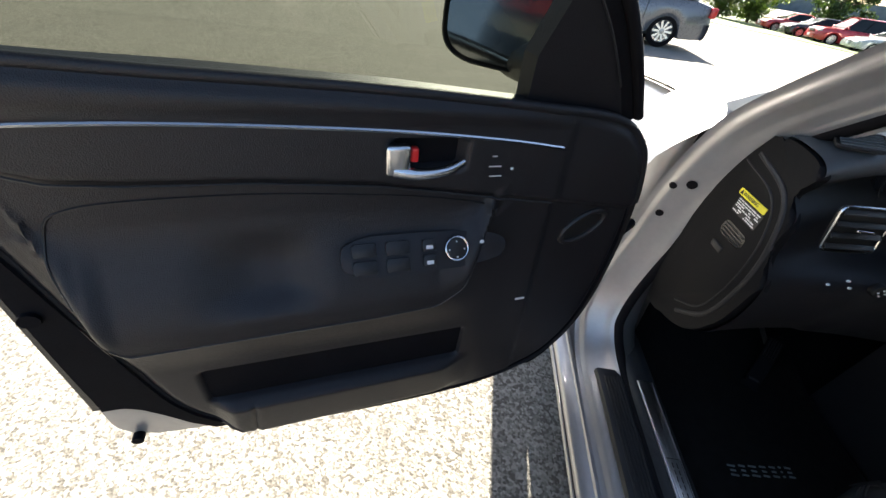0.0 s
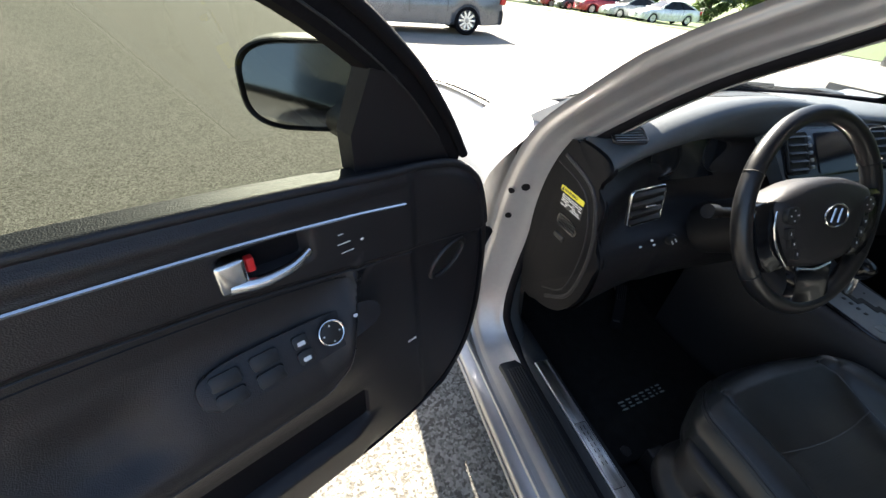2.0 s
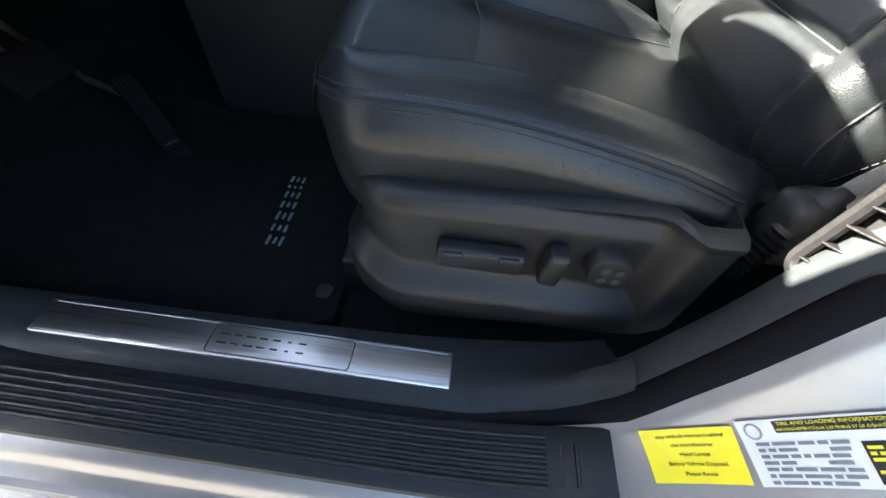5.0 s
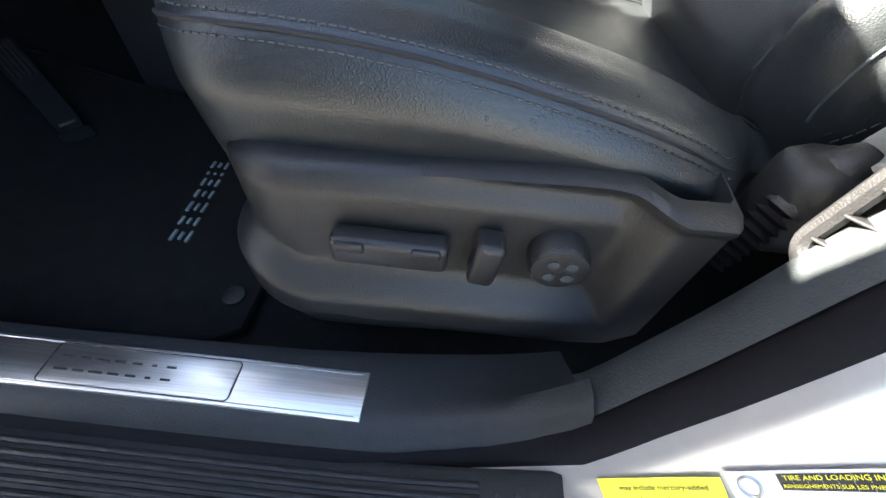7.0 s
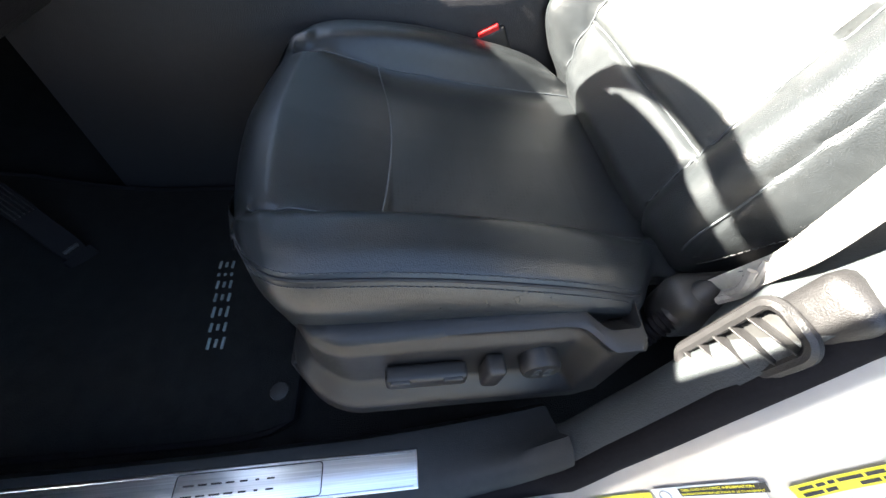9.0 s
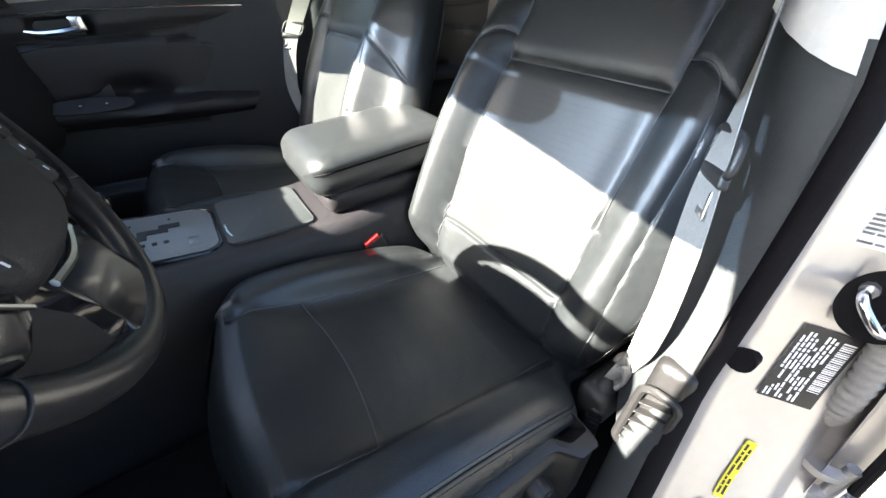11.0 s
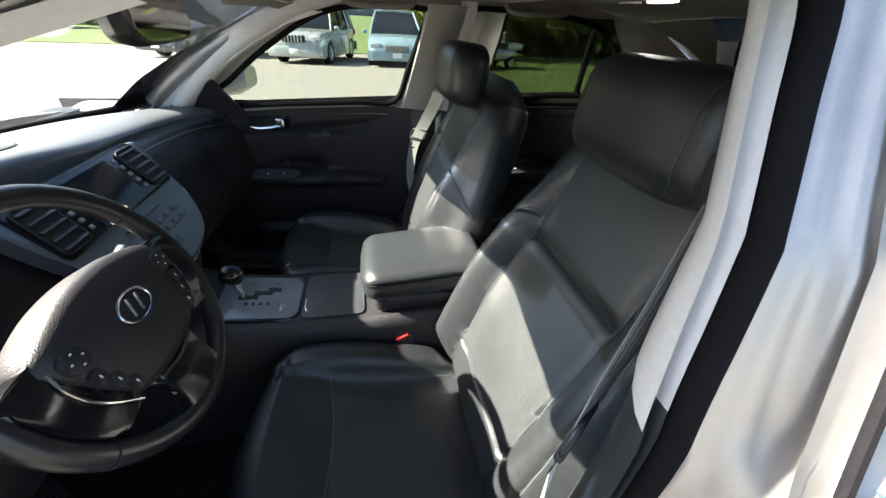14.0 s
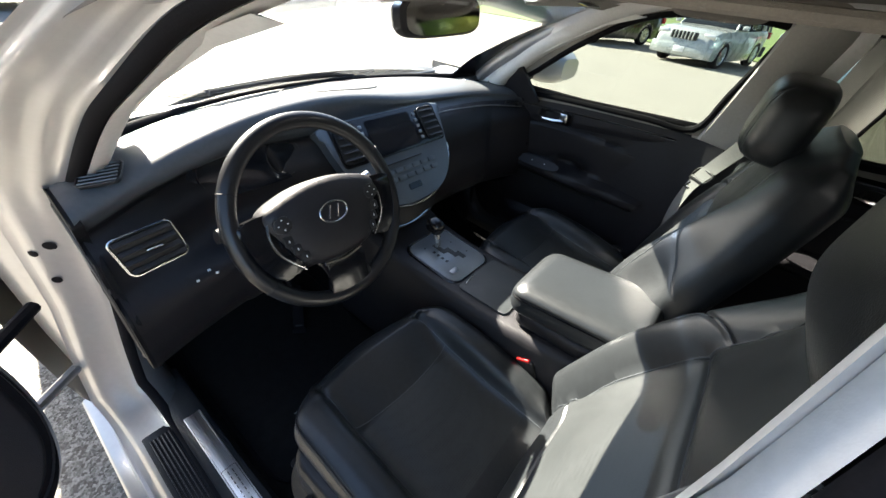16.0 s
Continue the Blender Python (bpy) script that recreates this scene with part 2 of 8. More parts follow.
def rbox(name, centre, size, mat, parent=None, label="", bevel=0.01, seg=3, turn=None):
    """A box with rounded edges; turn: a rotation matrix about its centre."""
    bm = bmesh.new()
    bmesh.ops.create_cube(bm, size=1.0)
    bmesh.ops.scale(bm, vec=size, verts=bm.verts)
    b = min(bevel, min(size) * 0.49)
    if b > 0:
        bmesh.ops.bevel(bm, geom=bm.edges[:], offset=b, segments=seg, affect="EDGES", profile=0.5)
    m = Matrix.Translation(centre) @ (turn.to_4x4() if turn else Matrix())
    bmesh.ops.transform(bm, matrix=m, verts=bm.verts)
    return part(name, bm, mat, parent, label)


def slab(name, outline, depth, frame_m, mat, parent=None, label="", bevel=0.0, seg=2):
    """A plate: an outline in the local x, y plane, extruded by depth along local z, with its upper rim rounded."""
    bm = bmesh.new()
    low = [bm.verts.new((p[0], p[1], 0)) for p in outline]
    top = [bm.verts.new((p[0], p[1], depth)) for p in outline]
    n = len(low)
    bm.faces.new(low[::-1])
    cap = bm.faces.new(top)
    for i in range(n):
        bm.faces.new((low[i], low[(i + 1) % n], top[(i + 1) % n], top[i]))
    if bevel:
        bmesh.ops.bevel(bm, geom=list(cap.edges), offset=bevel, segments=seg, affect="EDGES", profile=0.5)
    bmesh.ops.transform(bm, matrix=frame_m, verts=bm.verts)
    return part(name, bm, mat, parent, label)


def axes(origin, xdir, ydir):
    """The frame with its x and y along the given directions."""
    x = Vector(xdir).normalized()
    z = x.cross(Vector(ydir)).normalized()
    y = z.cross(x)
    m = Matrix((x, y, z)).transposed().to_4x4()
    m.translation = origin
    return m


def rounded(w, h, r, n=5):
    """The outline of a rounded rectangle about the origin."""
    out = []
    for cx, cy, a0 in ((w / 2 - r, h / 2 - r, 0), (-w / 2 + r, h / 2 - r, 90), (-w / 2 + r, -h / 2 + r, 180), (w / 2 - r, -h / 2 + r, 270)):
        out += [(cx + r * math.cos(radians(a0 + 90 * i / n)), cy + r * math.sin(radians(a0 + 90 * i / n))) for i in range(n + 1)]
    return out


def ellipse(a, b, n=28):
    return [(a * math.cos(2 * math.pi * i / n), b * math.sin(2 * math.pi * i / n)) for i in range(n)]


def lettering(name, text, size, frame_m, mat, parent=None, depth=0.0004):
    """Words in the built-in font, as a mesh centred on the frame."""
    cu = bpy.data.curves.new(name, "FONT")
    cu.body, cu.size, cu.align_x, cu.align_y, cu.extrude = text, size, "CENTER", "CENTER", depth
    tmp = new(name, cu)
    bpy.context.view_layer.update()
    me = bpy.data.meshes.new_from_object(tmp.evaluated_get(bpy.context.evaluated_depsgraph_get()))
    bpy.data.objects.remove(tmp)
    me.transform(frame_m)
    me.materials.clear()
    me.materials.append(mat)
    ob = new(name, me)
    if parent is not None:
        ob.parent = parent
    return ob


def bars(name, rows, width, height, frame_m, mat, parent=None, seed=1, fill=0.7):
    """Lines of unreadable print: small raised bars in rows over a panel of that size."""
    rnd = random.Random(seed)
    verts, faces = [], []
    for r in range(rows):
        y = height / 2 - (r + 0.5) * height / rows
        x = -width / 2
        while x < width / 2 - height / rows:
            w = min(rnd.uniform(0.8, 3.2) * height / rows, width / 2 - x)
            if rnd.random() < fill + 0.2:
                h = height / rows * 0.28
                k = len(verts)
                verts += [frame_m @ Vector(c) for c in ((x, y - h, 0), (x + w, y - h, 0), (x + w, y + h, 0), (x, y + h, 0))]
                faces.append((k, k + 1, k + 2, k + 3))
            x += w + 0.35 * height / rows
    return mesh_object(name, verts, faces, mat, parent, smooth=False)

# ---- the silver car: shell ----
def lerp_table(z, zs, vs):
    return float(np.interp(z, zs, vs))


def seal_x(z):
    """Half width of the door opening at height z."""
    return lerp_table(z, (0.2, 0.30, 0.36, 0.6, 0.9, 1.1, 1.28, 1.34), (0.745, 0.745, 0.755, 0.715, 0.695, 0.645, 0.565, 0.53))


def skin_x(z):
    """Half width of the outer skin at height z."""
    return lerp_table(z, (0.14, 0.22, 0.35, 0.6, 0.84, 0.93, 1.1, 1.28, 1.33), (0.86, 0.885, 0.90, 0.915, 0.90, 0.85, 0.728, 0.61, 0.565))


def body_x(z):
    """Half width of the rear doors, with a shoulder under the glass."""
    return lerp_table(z, (0.14, 0.22, 0.35, 0.6, 0.75, 0.82, 0.86, 0.90, 0.925, 0.94, 1.1, 1.28, 1.33), (0.845, 0.86, 0.864, 0.858, 0.836, 0.815, 0.80, 0.778, 0.762, 0.750, 0.695, 0.609, 0.562))


OPENING = [(-0.40, 0.300), (-0.62, 0.301), (-0.70, 0.306), (-0.775, 0.334), (-0.838, 0.405), (-0.888, 0.50), (-0.943, 0.62), (-0.980, 0.78), (-1.000, 0.95), (-1.026, 1.08),
           (-1.045, 1.18), (-1.058, 1.26), (-1.035, 1.304), (-0.95, 1.316), (-0.82, 1.298), (-0.68, 1.260), (-0.55, 1.214), (-0.43, 1.148), (-0.31, 1.075),
           (-0.20, 0.985), (-0.115, 0.90), (-0.065, 0.80), (-0.04, 0.68), (-0.035, 0.52), (-0.05, 0.40), (-0.10, 0.325), (-0.20, 0.302)]
LOOP = spline([(0, y, z) for y, z in OPENING], 150, closed=True)


def ramp_(a, b, t):
    return max(0.0, min(1.0, (t - a) / (b - a)))


JAMB = [(0.008, -0.006), (0.013, -0.020), (0.0165, -0.024), (0.020, -0.028), (0.0235, -0.033), (0.027, -0.038), (0.0305, -0.045), (0.034, -0.052), (0.0375, -0.060), (0.041, -0.068), (0.0445, -0.075), (0.048, -0.082), (0.052, -0.086), (0.056, -0.089), (0.059, -0.0915), (0.062, -0.094), (0.066, -0.105)]


def swept_frame(name, s, profile, mat, parent, label="", closed=True, mats=None, pick=None, reach=0.0, folds=None, bulb=False):
    """A strip swept round the door opening on side s. profile: (out from the opening, in towards the cabin from the seal)."""
    rings = []
    n = len(LOOP)
    for i, p in enumerate(LOOP):
        d = (LOOP[(i + 1) % n] - LOOP[i - 1]).normalized()
        out = Vector((0, d.z, -d.y))
        if out.dot(Vector((0, p.y + 0.55, p.z - 0.75))) < 0:
            out = -out
        shift = 0.022 * ramp_(0.66, 0.84, -p.y) if s < 0 else 0.0
        x0 = seal_x(p.z) - shift
        wide = 1 + 1.3 * max(0.0, min(1.0, (-p.y - 0.75) / 0.15)) * max(0.0, min(1.0, (1.15 - p.z) / 0.2))
        thin = 1 - 0.55 * max(ramp_(0.88, 1.08, p.z) * ramp_(0.75, 0.9, -p.y), ramp_(1.06, 1.2, p.z))
        limit = body_x(p.z) - 0.016 + 0.3 * (1 - ramp_(0.80, 0.92, p.z) * ramp_(0.82, 0.95, -p.y))
        grow = reach * max(ramp_(0.60, 1.02, p.z) * ramp_(0.8, 0.95, -p.y), 0.55 * ramp_(1.1, 1.22, p.z))
        room = max(0.0, limit - x0 - 0.02) / ((0.105 - 0.02) * (thin + shift / 0.085))
        rise = lambda dx: -dx if dx > -0.02 else 0.02 + (-dx - 0.02) * (thin + shift / 0.085) * min(1.0, room)
        if bulb:
            spread = lambda o: 0.8 * o + 0.002 + grow
            rise = lambda dx: grow - 0.85 * dx
        elif mats:
            spread = lambda o: o + grow * max(0.0, 1 - o / 0.006)
            rise = lambda dx: 1.3 * grow * max(0.0, 1 - dx / 0.034) - dx
        else:
            spread = lambda o: grow + (o if o < 0.015 else 0.015 + (o - 0.015) * wide) * (1 - 10 * grow)
        deep = folds if folds else [0.0] * len(profile)
        rings.append([Vector((s * (x0 + 0.35 * ramp_(0.70, 0.95, p.z) * deep[k] + rise(dx)), p.y + out.y * spread(o), p.z + out.z * spread(o))) for k, (o, dx) in enumerate(profile)])
    return loft(name, rings, mat, parent, label, close_ring=False, close_path=True, mats=mats, pick=(lambda i, j: pick(LOOP[i], j)) if pick else None)


car = thing("car", "silver-bronze sedan with its front door standing open", "car")
for s in (-1, 1):
    trim_pick = lambda p, j: 0 if p.z > 0.925 and not (p.y < -0.9 and p.z < 0.925) else 1
    swept_frame("pillar_trim", s, [(0.045, 0.056), (0.028, 0.054), (0.014, 0.046), (0.006, 0.034), (0.001, 0.020), (0.0, 0.008)], TRIM, car, "light grey cloth pillar trim above, dark slate below", mats=[TRIM, GREYVINYL], pick=trim_pick, reach=0.009 if s < 0 else 0.0)
    if s > 0:
        continue
    swept_frame("door_seal", s, [(0.012 + 0.0155 * math.cos(a), 0.000 + 0.0160 * math.sin(a)) for a in [radians(360 * k / 14) for k in range(15)]], RUBBER, car, "black rubber seal with a soft bulb", reach=0.009, bulb=True)
    swept_frame("door_jamb", s, JAMB, PAINT, car, "painted metal door jamb", reach=0.009,
                folds=[0.0, -0.002, -0.005, -0.006, 0.002, 0.006, 0.004, -0.004, -0.007, -0.006, 0.001, 0.006, 0.005, 0.0, -0.003, -0.001, 0.0])

# sill on the open side and its mirror
for s in (-1, 1):
    prof = [(0.80, 0.222), (0.838, 0.224), (0.845, 0.226), (0.848, 0.231), (0.857, 0.231), (0.860, 0.225), (0.866, 0.223), (0.884, 0.219), (0.891, 0.212), (0.893, 0.198), (0.889, 0.190), (0.880, 0.187), (0.879, 0.181), (0.890, 0.176), (0.892, 0.165), (0.870, 0.135), (0.80, 0.12)]
    loft("rocker_panel", [[Vector((s * x, y, z)) for x, z in prof] for y in (0.12, -0.3, -0.8, -1.4, -2.0)], PAINT, car, "painted rocker panel", close_ring=False)
    loft("rocker_moulding", [[Vector((s * x, y, z)) for x, z in ((0.876, 0.189), (0.8875, 0.1905), (0.888, 0.180), (0.878, 0.178))] for y in (0.12, -1.0, -2.0)], RUBBER, car, "black joint strip")

def sill_lift(y):
    """The opening's lower edge rises towards the centre pillar."""
    return lerp_table(y, (-0.83, -0.81, -0.78, -0.74, -0.70, -0.66), (0.088, 0.067, 0.038, 0.018, 0.006, 0.0))


sill_rows = []
for y in (-0.03, -0.2, -0.4, -0.5, -0.6, -0.64, -0.68, -0.71, -0.74, -0.765, -0.79, -0.813):
    pull, inner = 0.022 * ramp_(0.66, 0.84, -y), lerp_table(y, (-0.813, -0.6, -0.4, -0.03), (-0.658, -0.672, -0.677, -0.679))
    sill_rows.append([Vector((x, y, z + sill_lift(y) * k)) for x, z, k in ((-0.768 + pull, 0.262, 1), (-0.755 + pull, 0.290, 1), (-0.746 + pull, 0.305, 1), (-0.734 + pull, 0.3105, 1), (-0.722 + pull, 0.312, 0.95), (-0.705 + 0.5 * pull, 0.312, 0.6), (inner - 0.012, 0.312, 0.32), (inner - 0.003, 0.308, 0.3), (inner, 0.298, 0.3), (inner + 0.010, 0.262, 0.3), (inner + 0.012, 0.215, 0))])
loft("sill_trim", sill_rows, SILLVINYL, car, "near-black inner sill trim", close_ring=False)
# scuff plate and tread
scuff = rbox("scuff_plate", (-0.711, -0.432, 0.3125), (0.039, 0.447, 0.005), BRUSHED, car, "brushed aluminium scuff plate", bevel=0.0015)
rbox("scuff_inset", (-0.711, -0.475, 0.3150), (0.030, 0.15, 0.0012), BRUSHED, scuff, "inset nameplate panel", bevel=0.0004)
for e in (-1, 1):
    tube("plate_line", [(-0.711 + e * 0.0165, -0.215, 0.3151), (-0.711 + e * 0.0165, -0.650, 0.3151)], 0.0005, STEEL, scuff, seg=5)
tube("plate_line", [(-0.711 + a, -0.475 + b, 0.3153) for a, b in rounded(0.032, 0.152, 0.004, 3)], 0.0006, INK, scuff, seg=5, closed=True)
for k, w in enumerate((0.011, 0.009, 0.011, 0.009, 0.008, 0.004, 0.008)):
    for e in (-1, 1):
        rbox("plate_letter", (-0.711 + e * 0.005, -0.413 - k * 0.0140, 0.3158), (0.0018, w, 0.0008), INK, scuff, bevel=0.0003)
def tread_z(y):
    return 0.288 + lerp_table(y, (-0.81, -0.76, -0.70, -0.64, -0.58), (0.055, 0.030, 0.012, 0.003, 0.0))


TY = [-0.17 - 0.63 * k / 24 for k in range(25)]
tread = loft("sill_tread", [[Vector((x, y, tread_z(y) + z - (0.004 if k in (0, 24) else 0))) for x, z in ((-0.752, -0.012), (-0.753, 0.003), (-0.757, 0.006), (-0.813, 0.005), (-0.818, 0.001), (-0.819, -0.014))] for k, y in enumerate(TY)], SILLVINYL, car, "black ribbed rubber tread pad", close_ring=False)
for k in range(6):
    tube("rib", [(-0.764 - 0.0080 * k, y, tread_z(y) + 0.0058) for y in TY[1:-2]], 0.0026, PLASTIC, tread, seg=8)
for k in range(2):
    y = -0.772 + k * 0.012
    tube("rib", [(-0.768, y, tread_z(y) + 0.0055), (-0.802, y, tread_z(y) + 0.005)], 0.0022, PLASTIC, tread, seg=6)

# floor pan, firewall, tunnel sides
loft("floor_carpet", [[Vector((x, y, z)) for x in (-0.70, -0.66, -0.3, 0.3, 0.66, 0.70)] for y, z in ((-2.05, 0.23), (-1.0, 0.215), (-0.35, 0.215), (-0.05, 0.235), (0.12, 0.31), (0.25, 0.43), (0.34, 0.62), (0.36, 0.9))], CARPET, car, "black carpeted floor pan", close_ring=False)
for s in (-1, 1):
    loft("kick_panel", [[Vector((s * x, y, z)) for y in (-0.06, 0.1, 0.36)] for x, z in ((0.665, 0.2), (0.70, 0.30), (0.72, 0.5), (0.715, 0.9))], PLASTIC, car, "black kick panel", close_ring=False)


loft("side_inner_panel", [[Vector((0.742, y, z)) for z in (0.18, 0.5, 0.945)] for y in (-0.42, -0.1, 0.3)], PLASTIC, car, "black inner panel behind the dash end", close_ring=False)


# roof, glass
def roof_z(x, y):
    return 1.354 - 0.10 * abs(x / 0.6) ** 3.0 - 0.055 * ((y + 1.05) / 0.65) ** 2


def top_grid(name, fn, xs, ys, mat, parent, label=""):
    return loft(name, [[Vector(fn(x, y)) for x in xs] for y in ys], mat, parent, label, close_ring=False)


xs9 = [-0.60 + 1.2 * i / 16 for i in range(17)]
top_grid("roof", lambda x, y: (x * (0.97 + 0.03 * math.cos((y + 1.05) * 2)), y, roof_z(x, y) + 0.035), xs9, [-0.44 - 1.28 * i / 16 for i in range(17)], PAINT, car, "painted steel roof")
top_grid("headliner", lambda x, y: (x, y, 1.322 - 0.012 * abs(x / 0.54) ** 3.2 - 0.05 * ((y + 1.05) / 0.65) ** 2), [-0.54 + 1.08 * i / 16 for i in range(17)], [-0.43 - 1.3 * i / 14 for i in range(15)], LINER, car, "grey-beige cloth headliner")
for s in (-1, 1):
    rail = spline([(s * 0.70, -0.02, 0.955), (s * 0.665, -0.16, 1.065), (s * 0.645, -0.33, 1.165), (s * 0.618, -0.52, 1.262), (s * 0.602, -0.75, 1.322), (s * 0.594, -1.0, 1.342), (s * 0.592, -1.35, 1.328), (s * 0.60, -1.7, 1.25), (s * 0.64, -2.05, 1.10), (s * 0.70, -2.35, 0.97)], 40)
    tube("roof_rail", [p - Vector((s * 0.012, 0, 0.006)) for p in rail], 0.028, PAINT, car, "painted roof side rail", seg=12)
# windscreen: base line by x, header line by x
def screen(x, f):
    base = Vector((x, 0.225 - 0.30 * (x / 0.7) ** 2 * 0.75, 0.935))
    head = Vector((x * 0.82, -0.465 - 0.02 * (x / 0.7) ** 2, 1.264 - 0.018 * (x / 0.7) ** 2))
    p = base.lerp(head, f)
    p.z += 0.035 * math.sin(math.pi * f)
    return p
windscreen = loft("windscreen", [[screen(-0.70 + 1.4 * i / 20, j / 8) for i in range(21)] for j in range(9)], CLEAR, car, "clear curved windscreen", close_ring=False)
windscreen.visible_shadow = False
# Opaque strips added, widest at the foot, to keep sun off the centre pillar.
for s in (-1, 1):
    loft("glass_border", [[screen(s * (0.70 - w * k / 4), f) + Vector((0, 0.001, 0.004)) for k in range(5)] for f, w in [(j / 20, 0.112 - 0.092 * ramp_(0.22, 0.7, j / 20)) for j in range(19)]], GLOSSY, windscreen, "black strip added at the glass edge to block sun", close_ring=False)
def band_low(x):
    """Where the shade band begins on the glass; it droops towards the pillars."""
    return 0.825 - 0.16 * ramp_(0.16, 0.66, abs(x)) ** 1.2


loft("shade_band", [[screen(-0.69 + 1.38 * i / 28, band_low(-0.69 + 1.38 * i / 28) * (1 - j / 4) + j / 4) + Vector((0, 0.002, 0.004)) for i in range(29)] for j in range(5)], BAND, car, "dark blue shade band at the top of the glass", close_ring=False)
tube("windscreen_gasket", [screen(-0.70 + 1.4 * i / 20, 0.0) + Vector((0, 0.0, 0.0)) for i in range(21)], 0.012, RUBBER, car, "black lower glass gasket")
for s in (-1, 1):
    # inner cover of the front pillar, from the glass edge to the door seal
    loft("front_pillar_cover", [[screen(s * 0.69, f), Vector((s * (seal_x(zz) - 0.035), yy, zz)), Vector((s * (seal_x(zz) - 0.012), yy + 0.012, zz + 0.006))]
                                for f, yy, zz in ((0.0, -0.09, 0.90), (0.15, -0.18, 0.985), (0.4, -0.295, 1.075), (0.65, -0.41, 1.145), (0.85, -0.52, 1.20), (1.0, -0.63, 1.235))], TRIM, car, "light grey front pillar cover", close_ring=False)
    loft("front_pillar", [[screen(s * 0.69, f) + Vector((0, 0.005, 0.006)), Vector((s * (skin_x(zz) - 0.095), yy + 0.070, zz + 0.045)), Vector((s * (seal_x(zz) + 0.062), yy + 0.060, zz + 0.02))]
                          for f, yy, zz in ((0.0, -0.06, 0.90), (0.15, -0.18, 0.985), (0.4, -0.295, 1.075), (0.65, -0.41, 1.145), (0.85, -0.52, 1.20), (1.0, -0.63, 1.235))], PAINT, car, "painted front pillar", close_ring=False)
# visor band and header trim
loft("header_trim", [[screen(-0.66 + 1.32 * i / 12, 1.0) + Vector((0, dy, dz)) for dy, dz in ((0.01, -0.004), (-0.02, -0.012), (-0.07, 0.006))] for i in range(13)], LINER, car, "cloth header rail", close_ring=False)

# bonnet, cowl, front end
def fender_x(z):
    return skin_x(z) - 0.008 - 0.075 * ramp_(0.72, 0.93, z) ** 2


def hood(x, y):
    return (x, y, 0.965 - 0.05 * (x / 0.75) ** 2 - 0.055 * max(0, (y - 0.2)) - 0.085 * max(0, (y - 0.2)) ** 2)
loft("bonnet", [[Vector(hood(-0.76 + 1.52 * i / 16, 0.26 + 1.35 * j / 12 - 0.13 * ((-0.76 + 1.52 * i / 16) / 0.76) ** 2 * (1 if j == 0 else 0.6))) for i in range(17)] for j in range(13)], PAINT, car, "broad silver bonnet", close_ring=False)
for s in (-1, 1):
    loft("hinge_pillar", [[Vector((s * min(x, fender_x(z) - 0.02), y, z)) for x, y in ((0.770, 0.040), (0.808, 0.050), (0.835, 0.068), (0.86, 0.13))] for z in (0.20, 0.5, 0.7, 0.8, 0.85, 0.89)], PAINT, car, "painted hinge pillar", close_ring=False)
    loft("cowl_corner", [[Vector((s * (x + 0.001), y, z + 0.001)) for x, z in [(fender_x(z), z) for z in (0.80, 0.83, 0.86, 0.885, 0.905, 0.92)] + [(0.765, 0.932), (0.73, 0.939), (0.68, 0.942), (0.60, 0.93)]] for y in (0.20, 0.12, 0.04, -0.035)], PAINT, car, "painted cowl corner", close_ring=False)
rbox("cowl_grille", (0, 0.215, 0.925), (1.30, 0.10, 0.02), PLASTIC, car, "black cowl panel under the windscreen", bevel=0.006)
for s in (-1, 1):
    wiper = [(s * 0.05 + 0.25, 0.22, 0.952), (s * 0.05 + 0.0, 0.215, 0.962), (s * 0.05 - 0.38, 0.16, 0.966)]
    tube("wiper", spline(wiper, 10), 0.008, RUBBER, car, "black windscreen wiper")
for s in (-1, 1):
    fender = []
    for j in range(15):
        y = 0.10 + 1.58 * j / 14
        arch = max(0.0, 1 - ((y - 0.82) / 0.37) ** 2)
        low = 0.16 + 0.50 * math.sqrt(arch)
        h = Vector(hood(s * 0.765, y))
        top = h.z - 0.006
        row = []
        for i in range(9):
            z = min(low, top - 0.06) + (top - min(low, top - 0.06)) * i / 8
            row.append(Vector((s * (fender_x(z + (0.925 - top) * i / 8) - 0.11 * max(0, (y - 0.9) / 0.78) ** 2.2), y, z)))
        row.append(Vector((s * 0.79, y, h.z - 0.001)))
        row.append(h - Vector((0, 0, 0.004)))
        fender.append(row)
    loft("front_fender", fender, PAINT, car, "painted front fender", close_ring=False)
front = [[Vector((0.78 * (-1 + 2 * i / 16), 1.66 + 0.16 * (1 - (-1 + 2 * i / 16) ** 4) + dy, z)) for i in range(17)] for z, dy in ((0.712, -0.17), (0.70, -0.05), (0.64, 0.0), (0.5, 0.03), (0.3, 0.03), (0.18, -0.03))]
loft("front_bumper", front, PAINT, car, "painted front bumper", close_ring=False)
for j in range(6):
    rbox("grille_bar", (0, 1.845, 0.52 + 0.03 * j), (0.5, 0.03, 0.012), CHROME, car, "chrome grille bar", bevel=0.004)
for s in (-1, 1):
    rbox("headlight", (s * 0.62, 1.70, 0.64), (0.26, 0.14, 0.11), SCREEN, car, "dark glass headlight", bevel=0.04)


